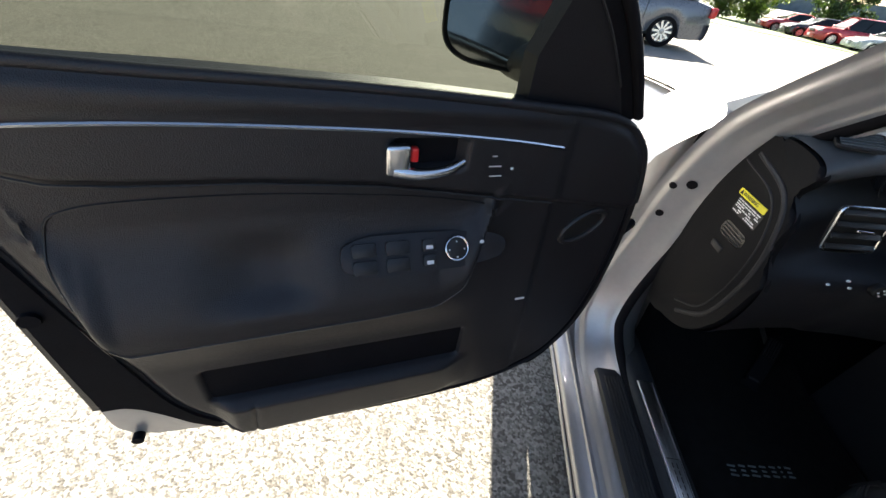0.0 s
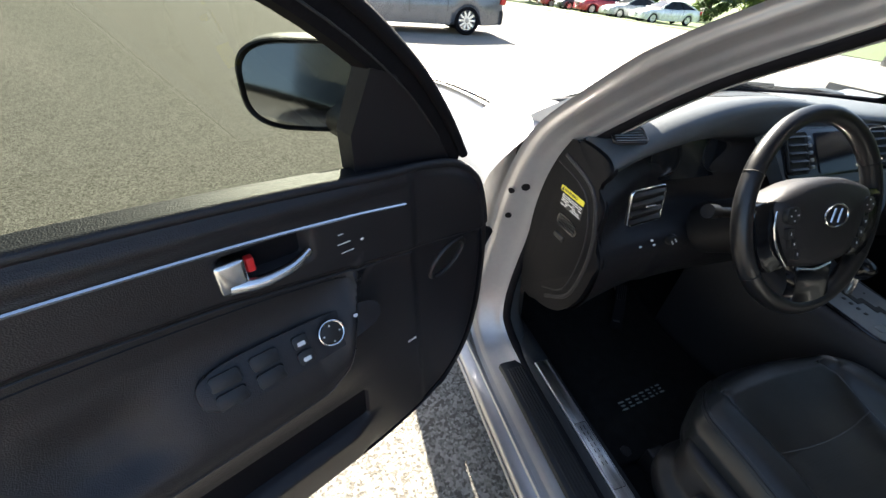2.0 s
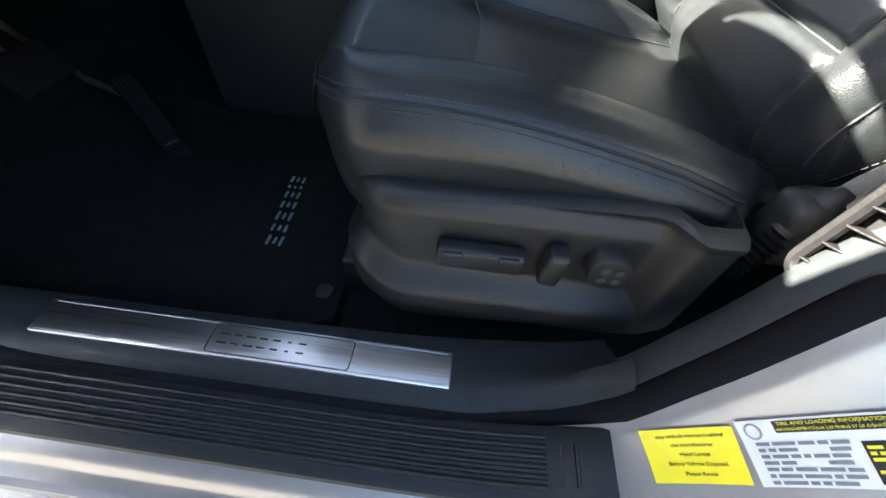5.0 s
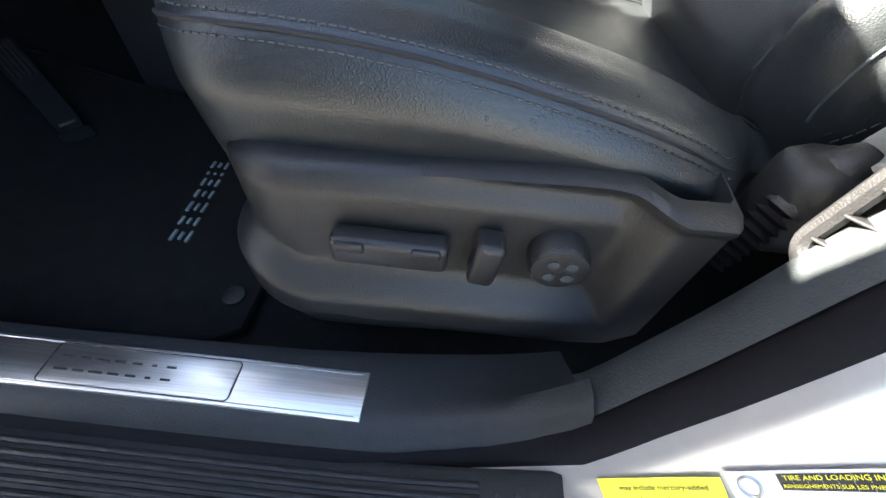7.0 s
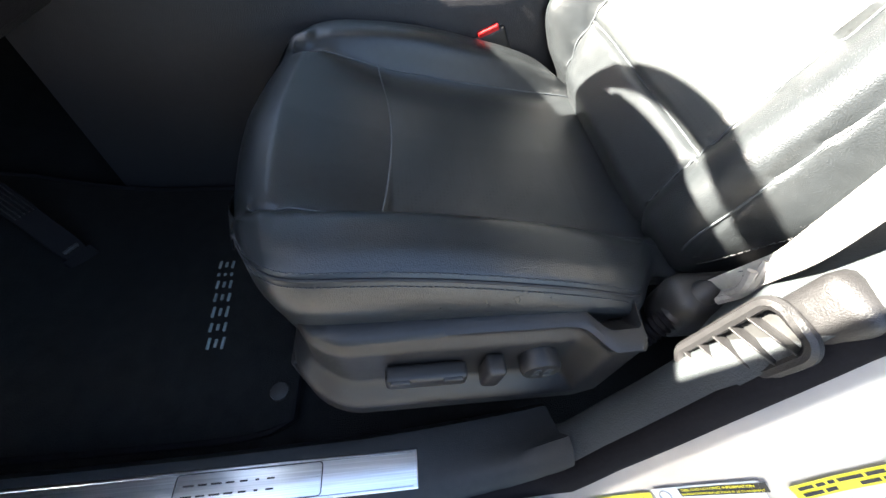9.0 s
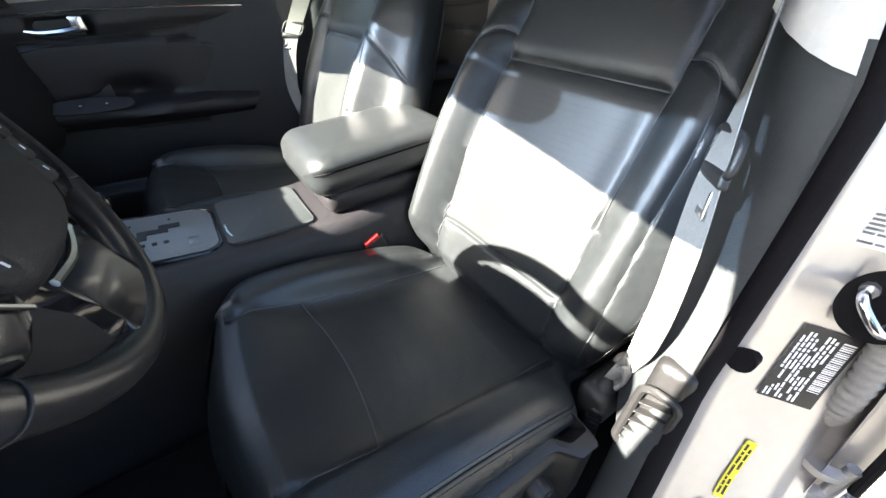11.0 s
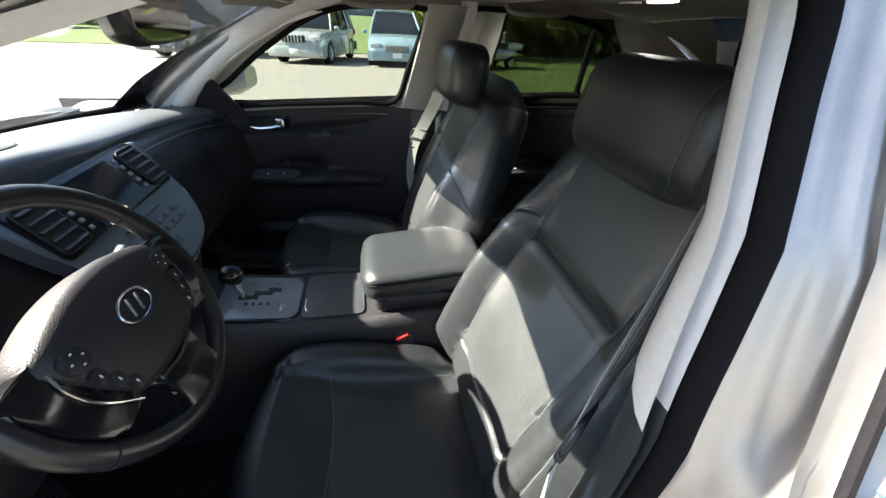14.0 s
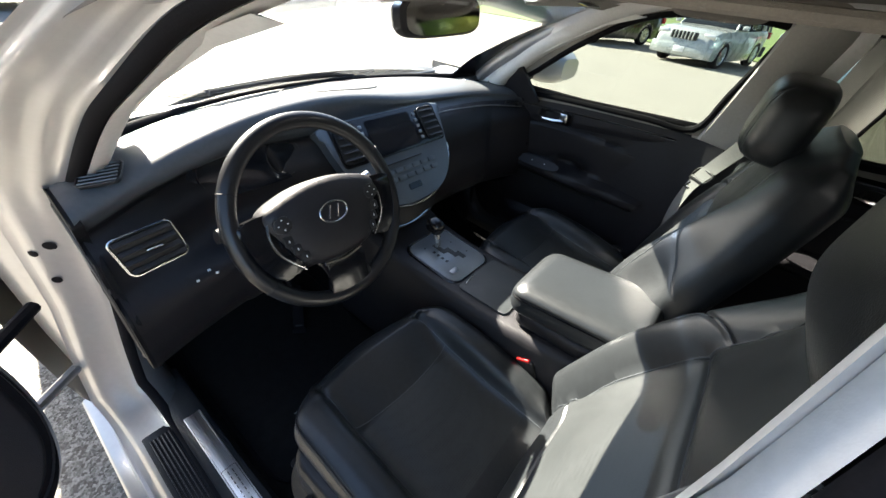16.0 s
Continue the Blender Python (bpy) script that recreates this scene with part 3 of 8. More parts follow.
def wheel(parent, x, y, r, side, width=0.22, name="wheel"):
    hub = new(name)
    hub.parent = parent
    prof = [(0.70, -0.5), (0.93, -0.48), (1.0, -0.32), (1.0, 0.32), (0.93, 0.48), (0.70, 0.5)]
    rings = [[Vector((x + side * width * w, y + r * q * math.cos(a), r + r * q * math.sin(a))) for q, w in prof] for a in [2 * math.pi * k / 28 for k in range(28)]]
    loft("tyre", rings, RUBBER, hub, "black rubber tyre", close_path=True)
    rim = [(0.70, 0.40), (0.66, 0.46), (0.62, 0.30), (0.60, 0.05)]
    loft("rim", [[Vector((x + side * width * w, y + r * q * math.cos(a), r + r * q * math.sin(a))) for q, w in rim] for a in [2 * math.pi * k / 28 for k in range(28)]], BRUSHED, hub, "alloy rim", close_ring=False, close_path=True)
    bm = bmesh.new()
    for k in range(10):
        a = 2 * math.pi * k / 10
        ca, sa = math.cos(a), math.sin(a)
        quad = []
        for q, w, t in ((0.12, 0.40, 0.055), (0.66, 0.42, 0.075)):
            for e in (-1, 1):
                quad.append(bm.verts.new((x + side * width * w, y + r * (q * ca - e * t * sa), r + r * (q * sa + e * t * ca))))
                quad.append(bm.verts.new((x + side * width * (w - 0.2), y + r * (q * ca - e * t * sa), r + r * (q * sa + e * t * ca))))
        a0, a1, b0, b1, c0, c1, d0, d1 = quad
        for f in ((a0, b0, d0, c0), (a0, a1, c1, c0), (b0, b1, d1, d0)):
            bm.faces.new(f)
    part("spokes", bm, BRUSHED, hub, "ten alloy spokes")
    loft("hub_cap", [[Vector((x + side * width * w, y + r * q * math.cos(a), r + r * q * math.sin(a))) for a in [2 * math.pi * k / 16 for k in range(16)]] for q, w in ((0.16, 0.2), (0.16, 0.43), (0.10, 0.46))], STEEL, hub)
    loft("brake_disc", [[Vector((x + side * width * w, y + r * q * math.cos(a), r + r * q * math.sin(a))) for a in [2 * math.pi * k / 20 for k in range(20)]] for q, w in ((0.58, -0.05), (0.58, 0.02))], STEEL, hub)
    return hub


for s in (-1, 1):
    for y in (0.82, -2.12):
        wheel(car, s * 0.79, y, 0.33, s)

# rear half of the outside: rear doors, quarters, boot
for s in (-1, 1):
    skin = []
    for j in range(25):
        y = -1.085 - 1.72 * j / 24
        arch = max(0.0, 1 - ((y + 2.12) / 0.37) ** 2)
        low = 0.17 + 0.50 * math.sqrt(arch)
        tail = max(0.0, (-y - 2.2) / 0.6)
        skin.append([Vector((s * (body_x(z) + 0.05 * ramp_(1.15, 1.75, -y) * ramp_(0.94, 0.80, z) - 0.10 * tail ** 2), y, z)) for z in [low + (0.934 - low) * (i / 16) ** 0.8 for i in range(17)]])
    loft("rear_side_panel", skin, PAINT, car, "painted rear door skin and quarter", close_ring=False)
    # the edge of the closed rear door and the pillar's outer face beside the opening
    edge = [(-1.04, 0.26), (-1.055, 0.50), (-1.07, 0.72), (-1.075, 0.80), (-1.08, 0.88), (-1.083, 0.915), (-1.095, 0.935), (-1.103, 0.955), (-1.128, 1.1), (-1.138, 1.22), (-1.135, 1.30)]
    loft("rear_door_edge", [[Vector((s * min(seal_x(z) + 0.095, body_x(z) - 0.022), y + 0.03, z)), Vector((s * (body_x(z) - 0.020 - 0.015 * ramp_(0.96, 0.86, z)), y + 0.012, z)), Vector((s * (body_x(z) - 0.016 - 0.014 * ramp_(0.96, 0.86, z)), y - 0.012, z)), Vector((s * (body_x(z) - 0.006), y - 0.018, z)), Vector((s * body_x(z), y - 0.03, z)), Vector((s * (body_x(z) + 0.001), y - 0.06, z))] for y, z in edge], PAINT, car, "folded painted edge of the rear door", close_ring=False)
    loft("rear_window_frame", [[Vector((s * (body_x(z) - dx - 0.25 * dy), y - dy, z)) for dx, dy in ((0.006, 0.020), (-0.001, 0.030), (-0.004, 0.050), (-0.001, 0.075), (0.012, 0.088))] for y, z in ((-1.098, 0.936), (-1.128, 1.1), (-1.138, 1.22), (-1.135, 1.29))], PAINT, car, "painted rear door window frame", close_ring=False)
    tube("rear_door_seal", [(s * (body_x(z) - 0.004), y + 0.004, z) for y, z in edge[1:]], 0.0055, RUBBER, car, "black seal in the gap before the rear door", seg=8)
    outer_pane = loft("rear_door_glass", [[Vector((s * (body_x(z) - 0.036 - 0.09 * (k / 6) ** 1.2), y0 - 0.62 * k / 6 * (1 - 0.5 * (z - 0.93) / 0.36 * (k / 6) ** 2), z)) for k in range(7)] for y0, z in ((-1.185, 0.935), (-1.20, 1.02), (-1.214, 1.1), (-1.222, 1.18), (-1.225, 1.255))], DOORGLASS, car, "dark tinted rear door glass", close_ring=False)
    outer_pane.visible_shadow = False
    tube("glass_run", [(s * (body_x(z) - 0.033), y, z) for y, z in ((-1.187, 0.935), (-1.20, 1.02), (-1.214, 1.1), (-1.222, 1.18), (-1.225, 1.255))], 0.005, RUBBER, car, "black glass run", seg=8)
    loft("belt_moulding", [[Vector((s * (body_x(0.934) + dx), y, 0.93 + dz)) for dx, dz in ((0.004, -0.012), (0.008, 0.0), (-0.01, 0.012))] for y in (-1.12, -1.5, -2.0, -2.3)], CHROME, car, "chrome belt strip", close_ring=False)
loft("boot_lid", [[Vector((-0.78 + 1.56 * i / 12, y, z - 0.03 * abs(-1 + 2 * i / 12) ** 3)) for i in range(13)] for y, z in ((-2.28, 1.0), (-2.5, 0.99), (-2.78, 0.965), (-2.86, 0.9), (-2.87, 0.6), (-2.84, 0.25))], PAINT, car, "painted boot lid and rear panel", close_ring=False)
loft("rear_windscreen", [[Vector((x * (1 - 0.16 * f), -2.27 + 0.56 * f, 0.995 + 0.275 * f + 0.03 * math.sin(math.pi * f) - 0.02 * (x / 0.6) ** 2)) for x in [-0.64 + 1.28 * i / 12 for i in range(13)]] for f in [j / 6 for j in range(7)]], CLEARTINT, car, "tinted sloping rear window", close_ring=False)
rbox("parcel_shelf", (0, -2.02, 0.955), (1.22, 0.46, 0.03), CARPET, car, "black parcel shelf", bevel=0.01)
for s in (-1, 1):
    # Pale cover given the darker liner colour to stand for shade here.
    loft("rear_pillar_cover", [[Vector((s * (0.62 - 0.1 * f), -2.25 + 0.52 * f, 1.0 + 0.255 * f)), Vector((s * (0.685 - 0.145 * f), -1.92 + 0.28 * f, 0.99 + 0.27 * f)), Vector((s * (0.70 - 0.14 * f), -1.74 + 0.12 * f, 0.99 + 0.25 * f))] for f in (0, 0.33, 0.66, 1.0)], LINER, car, "rear pillar cover, coloured darker for shade", close_ring=False)


# side walls of the cabin above the belt, with window openings
def wall_with_windows(name, s, outer, holes, mat, parent, label):
    bm = bmesh.new()
    pos = lambda y, z: (s * (0.705 - (z - 0.93) * 0.46), y, z)
    for ring in [outer] + holes:
        vs = [bm.verts.new(pos(y, z)) for y, z in ring]
        for i in range(len(vs)):
            bm.edges.new((vs[i], vs[(i + 1) % len(vs)]))
    bmesh.ops.triangle_fill(bm, use_beauty=True, use_dissolve=False, edges=bm.edges[:])
    ext = bmesh.ops.extrude_face_region(bm, geom=bm.faces[:])
    bmesh.ops.translate(bm, vec=(s * 0.012, 0, 0.003), verts=[v for v in ext["geom"] if isinstance(v, bmesh.types.BMVert)])
    return part(name, bm, mat, parent, label, smooth=False)


FRONT_WIN = [(p.y, p.z) for p in spline([(0, -0.165, 0.933), (0, -0.45, 0.94), (0, -0.70, 0.948), (0, -0.850, 0.955), (0, -0.90, 1.08), (0, -0.952, 1.235), (0, -0.945, 1.258), (0, -0.80, 1.262), (0, -0.62, 1.235), (0, -0.43, 1.13), (0, -0.28, 1.02)], 44, closed=True)]
REAR_WIN = [(p.y, p.z) for p in spline([(0, -1.075, 0.978), (0, -1.40, 0.984), (0, -1.70, 0.99), (0, -1.75, 1.02), (0, -1.71, 1.12), (0, -1.63, 1.20), (0, -1.48, 1.25), (0, -1.17, 1.268), (0, -1.085, 1.262), (0, -1.065, 1.235), (0, -1.062, 1.1)], 40, closed=True)]
WALL = [(p.y, p.z) for p in spline([(0, -1.135, 0.955), (0, -1.4, 0.96), (0, -1.82, 0.965), (0, -1.89, 1.03), (0, -1.78, 1.18), (0, -1.62, 1.28), (0, -1.3, 1.30), (0, -1.15, 1.30), (0, -1.14, 1.25), (0, -1.135, 1.1)], 40, closed=True)]
PWALL = [(p.y, p.z) for p in spline([(0, -0.13, 0.915), (0, -0.5, 0.925), (0, -1.0, 0.94), (0, -1.5, 0.955), (0, -1.82, 0.965), (0, -1.89, 1.03), (0, -1.78, 1.18), (0, -1.62, 1.28), (0, -1.2, 1.31), (0, -0.9, 1.31), (0, -0.65, 1.280), (0, -0.44, 1.20), (0, -0.27, 1.09)], 60, closed=True)]
NEAR_WIN = [(min(y, -1.175) if y > -1.3 else y, z) for y, z in REAR_WIN]
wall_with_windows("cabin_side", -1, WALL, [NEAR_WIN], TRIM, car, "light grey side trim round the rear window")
# Liner tone in place of the pale trim, to colour in this side's shade.
wall_with_windows("cabin_side", 1, PWALL, [FRONT_WIN, REAR_WIN], LINER, car, "pale trim round the windows, coloured darker for shade")
for s, ring, nm in ((1, FRONT_WIN, "front"), (1, REAR_WIN, "rear"), (-1, NEAR_WIN, "rear")):
    pos = lambda y, z, o: Vector((s * (0.705 - (z - 0.93) * 0.46 + o), y, z))
    pane = mesh_object("side_window", [pos(y, z, 0.007) for y, z in ring], [tuple(range(len(ring)))], CLEARTINT if nm == "front" else TINTED, car, "side window pane")
    pane.visible_shadow = s > 0 and nm == "front"
    tube("window_gasket", [pos(y, z, 0.006) for y, z in ring], 0.011, RUBBER, car, "black window gasket", seg=8, closed=True)
    if nm == "rear":
        tube("quarter_bar", [pos(-1.60, 0.985, 0.02), pos(-1.56, 1.215, 0.02)], 0.012, RUBBER, car, "black window divider", seg=8)

# ---- open front door ----
DO = Vector((-0.93, -0.155, 0.0))
DU, DV = Vector((-0.912, -0.41, 0)).normalized(), Vector((0.41, -0.912, 0)).normalized()


def dp(u, v, z):
    """A place on the open door: u along it from the hinge end, v proud of its inner face."""
    return DO + DU * u + DV * v + Vector((0, 0, z))


def door_frame(u, v, z):
    """A frame on the door's inner face: local x to the rear of the door, y up, z out of the panel."""
    m = Matrix((-DU, Vector((0, 0, 1)), DV)).transposed().to_4x4()
    m.translation = dp(u, v, z)
    return m


open_door = group_part("car_door", "open silver car door with a black inner panel", car)
PANEL = spline([(0, 0.93, 0.985), (0, 0.70, 0.98), (0, 0.48, 0.972), (0, 0.28, 0.957), (0, 0.12, 0.938), (0, 0.045, 0.895), (0, 0.010, 0.83), (0, -0.012, 0.74), (0, -0.022, 0.62), (0, -0.020, 0.50), (0, 0.002, 0.40), (0, 0.055, 0.315), (0, 0.15, 0.262), (0, 0.286, 0.235),
                (0, 0.50, 0.235), (0, 0.70, 0.255), (0, 0.80, 0.31), (0, 0.86, 0.40), (0, 0.895, 0.55), (0, 0.925, 0.70), (0, 0.952, 0.85), (0, 0.962, 0.94)], 120, closed=True)


def inside(ring, y, z):
    hit = False
    for i in range(len(ring)):
        a, b = ring[i - 1], ring[i]
        if (a.z > z) != (b.z > z) and y < (b.y - a.y) * (z - a.z) / (b.z - a.z) + a.y:
            hit = not hit
    return hit


def edge_gap(ring, y, z):
    best = 9.0
    for i in range(len(ring)):
        a, b = ring[i - 1], ring[i]
        dy, dz = b.y - a.y, b.z - a.z
        t = max(0.0, min(1.0, ((y - a.y) * dy + (z - a.z) * dz) / (dy * dy + dz * dz + 1e-12)))
        best = min(best, math.hypot(y - a.y - t * dy, z - a.z - t * dz))
    return best


def bell(d, w):
    return math.exp(-(d / w) ** 2)


def ramp01(a, b, t):
    t = max(0.0, min(1.0, (t - a) / (b - a)))
    return t * t * (3 - 2 * t)


def armrest_low(u):
    return lerp_table(u, (0.26, 0.315, 0.332, 0.36, 0.40, 0.5, 0.84, 0.865, 0.885, 0.90), (0.82, 0.765, 0.714, 0.66, 0.629, 0.622, 0.616, 0.65, 0.72, 0.80))


INSERT = spline([(0, u, z) for u, z in ((0.300, 0.785), (0.308, 0.796), (0.403, 0.814), (0.494, 0.824), (0.649, 0.834), (0.79, 0.832), (0.85, 0.824), (0.876, 0.806), (0.885, 0.758), (0.875, 0.705))], 60)


def panel_relief(u, z):
    """How far the trim stands proud at (u, z)."""
    g = edge_gap(PANEL, u, z)
    v = 0.010 * ramp01(0, 0.020, g) - 0.010
    v += 0.010 * ramp01(0.925, 0.955, z)                                  # shelf under the window
    line = lerp_table(u, (0.0, 0.23, 0.489, 0.644, 0.782, 0.848, 0.884, 0.93), (0.77, 0.806, 0.847, 0.859, 0.861, 0.866, 0.879, 0.93))
    v += 0.012 * ramp01(line - 0.010, line + 0.006, z)
    # armrest: a lip along the bottom, sloping back up to the padded insert
    low = armrest_low(u)
    v += 0.062 * ramp01(low - 0.014, low + 0.010, z) * (1 - ramp01(low + 0.025, max(low + 0.06, 0.805), z)) * ramp01(0.285, 0.36, u) * (1 - ramp01(0.855, 0.905, u))
    # the panel swells under the armrest, pull cup behind the grip, map pocket below
    v += 0.018 * ramp01(0.50, 0.60, z) * (1 - ramp01(low - 0.012, low, z)) * ramp01(0.24, 0.40, u) * (1 - ramp01(0.84, 0.93, u))
    v -= 0.022 * ramp01(0.56, 0.64, u) * (1 - ramp01(0.66, 0.77, u)) * ramp01(0.66, 0.70, z) * (1 - ramp01(0.72, 0.79, z))
    v -= 0.080 * ramp01(0.30, 0.325, u) * (1 - ramp01(0.76, 0.81, u)) * ramp01(0.386, 0.394, z) * (1 - ramp01(0.470, 0.486, z))
    v += 0.024 * ramp01(0.26, 0.36, u) * (1 - ramp01(0.76, 0.81, u)) * ramp01(0.25, 0.29, z) * (1 - ramp01(0.37, 0.392, z))
    v -= 0.005 * bell(u - 0.730 + (z - 0.36) * 0.1, 0.004) * (1 - ramp01(0.36, 0.39, z))
    # recess behind the release handle
    v -= 0.030 * ramp01(0.365, 0.390, u) * (1 - ramp01(0.462, 0.488, u)) * ramp01(0.862, 0.875, z) * (1 - ramp01(0.905, 0.915, z))
    # plain hinge end of the panel
    v -= 0.004 * (1 - ramp01(0.17, 0.19, u - 0.10 * (z - 0.7)))
    return v


NU, NZ = 250, 200
verts, faces, ids = [], [], {}
for i in range(NU + 1):
    for j in range(NZ + 1):
        u, z = -0.03 + 1.005 * i / NU, 0.23 + 0.765 * j / NZ
        if inside(PANEL, u, z):
            ids[i, j] = len(verts)
            verts.append(dp(u, panel_relief(u, z), z))
for i in range(NU):
    for j in range(NZ):
        q = [(i, j), (i + 1, j), (i + 1, j + 1), (i, j + 1)]
        if all(k in ids for k in q):
            faces.append(tuple(ids[k] for k in q))
trim_panel = mesh_object("trim_panel", verts, faces, SOFT, open_door, "black soft vinyl door trim with an armrest")
loft("trim_edge", [[dp(p.y, v, p.z) for v in (0.0, -0.012, -0.035)] for p in PANEL], SOFT, trim_panel, close_ring=False, close_path=True)
tube("insert_seam", [dp(p.y, panel_relief(p.y, p.z) + 0.0005, p.z) for p in INSERT], 0.0017, PLASTIC, trim_panel, "piped seam of the padded insert", seg=6)
tube("armrest_seam", [dp(u, panel_relief(u, armrest_low(u) + 0.008) + 0.0003, armrest_low(u) + 0.008) for u in [0.345 + 0.51 * k / 50 for k in range(51)]], 0.0018, PLASTIC, trim_panel, "seam along the armrest lip", seg=6)
tube("upper_seam", [dp(u, panel_relief(u, z + 0.006) + 0.0004, z) for u, z in [(u, lerp_table(u, (0.0, 0.23, 0.489, 0.644, 0.782, 0.848, 0.884, 0.93), (0.77, 0.806, 0.847, 0.859, 0.861, 0.866, 0.879, 0.93)) - 0.004) for u in [0.20 + 0.71 * k / 60 for k in range(61)]]], 0.0016, PLASTIC, trim_panel, seg=6)
tube("trim_border", [dp(p.y, panel_relief(0.46 + (p.y - 0.46) * 0.99, 0.6 + (p.z - 0.6) * 0.988) - 0.005, p.z) for p in PANEL], 0.0075, SOFT, trim_panel, seg=10, closed=True)
# steel shell behind the trim
SHELL = spline([(0, 0.97, 0.915), (0, 0.5, 0.915), (0, 0.13, 0.905), (0, 0.03, 0.86), (0, -0.03, 0.66), (0, -0.025, 0.45), (0, 0.03, 0.30), (0, 0.14, 0.245), (0, 0.5, 0.250), (0, 0.80, 0.275), (0, 0.955, 0.315), (0, 0.972, 0.45), (0, 0.975, 0.75)], 70, closed=True)
slab_m = Matrix((DU, Vector((0, 0, 1)), DU.cross(Vector((0, 0, 1))))).transposed().to_4x4()
slab_m.translation = dp(0, -0.016, 0)
depth_sign = 1 if DU.cross(Vector((0, 0, 1))).dot(DV) < 0 else -1
slab("door_shell", [(p.y, p.z) for p in SHELL], 0.11 * depth_sign, slab_m, PAINT, open_door, "silver painted door shell")
slab("inner_skin", [(min(p.y * 0.985 + 0.008, 0.97), max(0.6 + (p.z - 0.6) * 0.985, 0.27 + 0.14 * ramp01(0.8, 0.95, p.y))) for p in SHELL], 0.006 * depth_sign, Matrix.Translation(DV * 0.008) @ slab_m, RUBBER, open_door, "black weather strip and inner skin")
# black rear jamb of the door, latch slot and bumpers
jamb = loft("door_jamb_cover", [[dp(u, v, z) for u, v in ((0.90, -0.012), (0.985, -0.02), (0.99, -0.04), (0.975, -0.06))] for z in (0.97, 0.85, 0.7, 0.6, 0.48, 0.40)], PLASTIC, open_door, "black rear edge of the door", close_ring=False)
rbox("latch", dp(0.975, -0.045, 0.73), (0.03, 0.03, 0.07), STEEL, open_door, "steel door latch", bevel=0.004)
tube("rubber_stop", [dp(0.955, 0.0, 0.655), dp(0.96, -0.03, 0.655)], 0.012, RUBBER, open_door)
tube("rubber_stop", [dp(0.945, 0.0, 0.305), dp(0.945, -0.03, 0.305)], 0.010, RUBBER, open_door)
# chrome line and release handle
tube("chrome_strip", [dp(p.y, panel_relief(p.y, p.z) + 0.001, p.z) for p in spline([(0, 0.925, 0.925), (0, 0.74, 0.931), (0, 0.49, 0.924), (0, 0.32, 0.911), (0, 0.215, 0.898)], 40)], 0.0026, CHROME, open_door, "slim chrome trim line", seg=6)
handle = rbox("release_handle", dp(0.470, 0.006, 0.882), (0.035, 0.022, 0.045), CHROME, open_door, "satin silver release handle", bevel=0.006, turn=Matrix((DU, DV, Vector((0, 0, 1)))).transposed())
tube("lever", spline([dp(0.475, 0.008, 0.866), dp(0.44, 0.014, 0.862), dp(0.40, 0.013, 0.866), dp(0.372, 0.006, 0.876)], 14), lambda t: 0.011 - 0.005 * t, CHROME, handle, seg=10)
rbox("lock_tab", dp(0.447, 0.006, 0.889), (0.010, 0.012, 0.020), RED, handle, "red lock flag", bevel=0.002, turn=Matrix((DU, DV, Vector((0, 0, 1)))).transposed())
slab("handle_bezel", [(0.075 * math.copysign(abs(math.cos(a)) ** 0.6, math.cos(a)), 0.03 * math.copysign(abs(math.sin(a)) ** 0.7, math.sin(a))) for a in [2 * math.pi * k / 30 for k in range(30)]], 0.002, door_frame(0.432, -0.022, 0.886), GLOSSY, open_door, "gloss black handle recess")
# seat memory buttons
memory = slab("memory_panel", rounded(0.066, 0.052, 0.01), 0.004, door_frame(0.318, 0.0045, 0.862), PLASTIC, open_door, "seat memory button panel", bevel=0.001)
for k in range(3):
    slab("button", rounded(0.030, 0.012, 0.003), 0.004, door_frame(0.328 - 0.004 * k, 0.0075, 0.879 - 0.016 * k), PLASTIC, memory, bevel=0.001)
    slab("mark", rounded(0.008 if k == 0 else 0.020, 0.0013, 0.0005, 2), 0.0006, door_frame(0.328 - 0.004 * k, 0.0125, 0.8865 - 0.016 * k), WHITE, memory)
slab("button", ellipse(0.010, 0.016), 0.004, door_frame(0.295, 0.0075, 0.862), PLASTIC, memory, bevel=0.001)
slab("mark", ellipse(0.003, 0.002, 10), 0.0006, door_frame(0.295, 0.0125, 0.866), WHITE, memory)
# window switches on the armrest
sw_tilt = Matrix.Rotation(radians(-34), 4, "X")
sw_m = lambda u, z, v=0.060: door_frame(u + 0.014, v - 0.014, z + 0.036) @ sw_tilt
switches = slab("switch_panel", [(0.135 * math.copysign(abs(math.cos(a)) ** 0.7, math.cos(a)), (0.031 - 0.006 * math.cos(a)) * math.copysign(abs(math.sin(a)) ** 0.6, math.sin(a))) for a in [2 * math.pi * k / 36 for k in range(36)]], 0.006, sw_m(0.405, 0.700, 0.046), SOFT, open_door, "black window switch panel", bevel=0.002)
for k, u in enumerate((0.505, 0.455)):
    for dz in (-0.012, 0.014):
        slab("window_switch", rounded(0.036, 0.021, 0.004), 0.006, sw_m(u, 0.700, 0.052) @ Matrix.Translation((0, dz, 0)), PLASTIC, switches, bevel=0.0015)
        if k:
            slab("mark", rounded(0.004, 0.010, 0.001, 2), 0.0004, sw_m(u, 0.700, 0.058) @ Matrix.Translation((-0.006, dz, 0.0005)), WHITE, switches)
for k, dz in enumerate((-0.012, 0.012)):
    slab("lock_switch", rounded(0.022, 0.019, 0.004), 0.005, sw_m(0.405, 0.702, 0.052) @ Matrix.Translation((0, dz, 0)), PLASTIC, switches, bevel=0.001)
    slab("mark", rounded(0.011, 0.006, 0.001, 2), 0.0004, sw_m(0.405, 0.702, 0.057) @ Matrix.Translation((0, dz, 0.0008)), WHITE, switches)
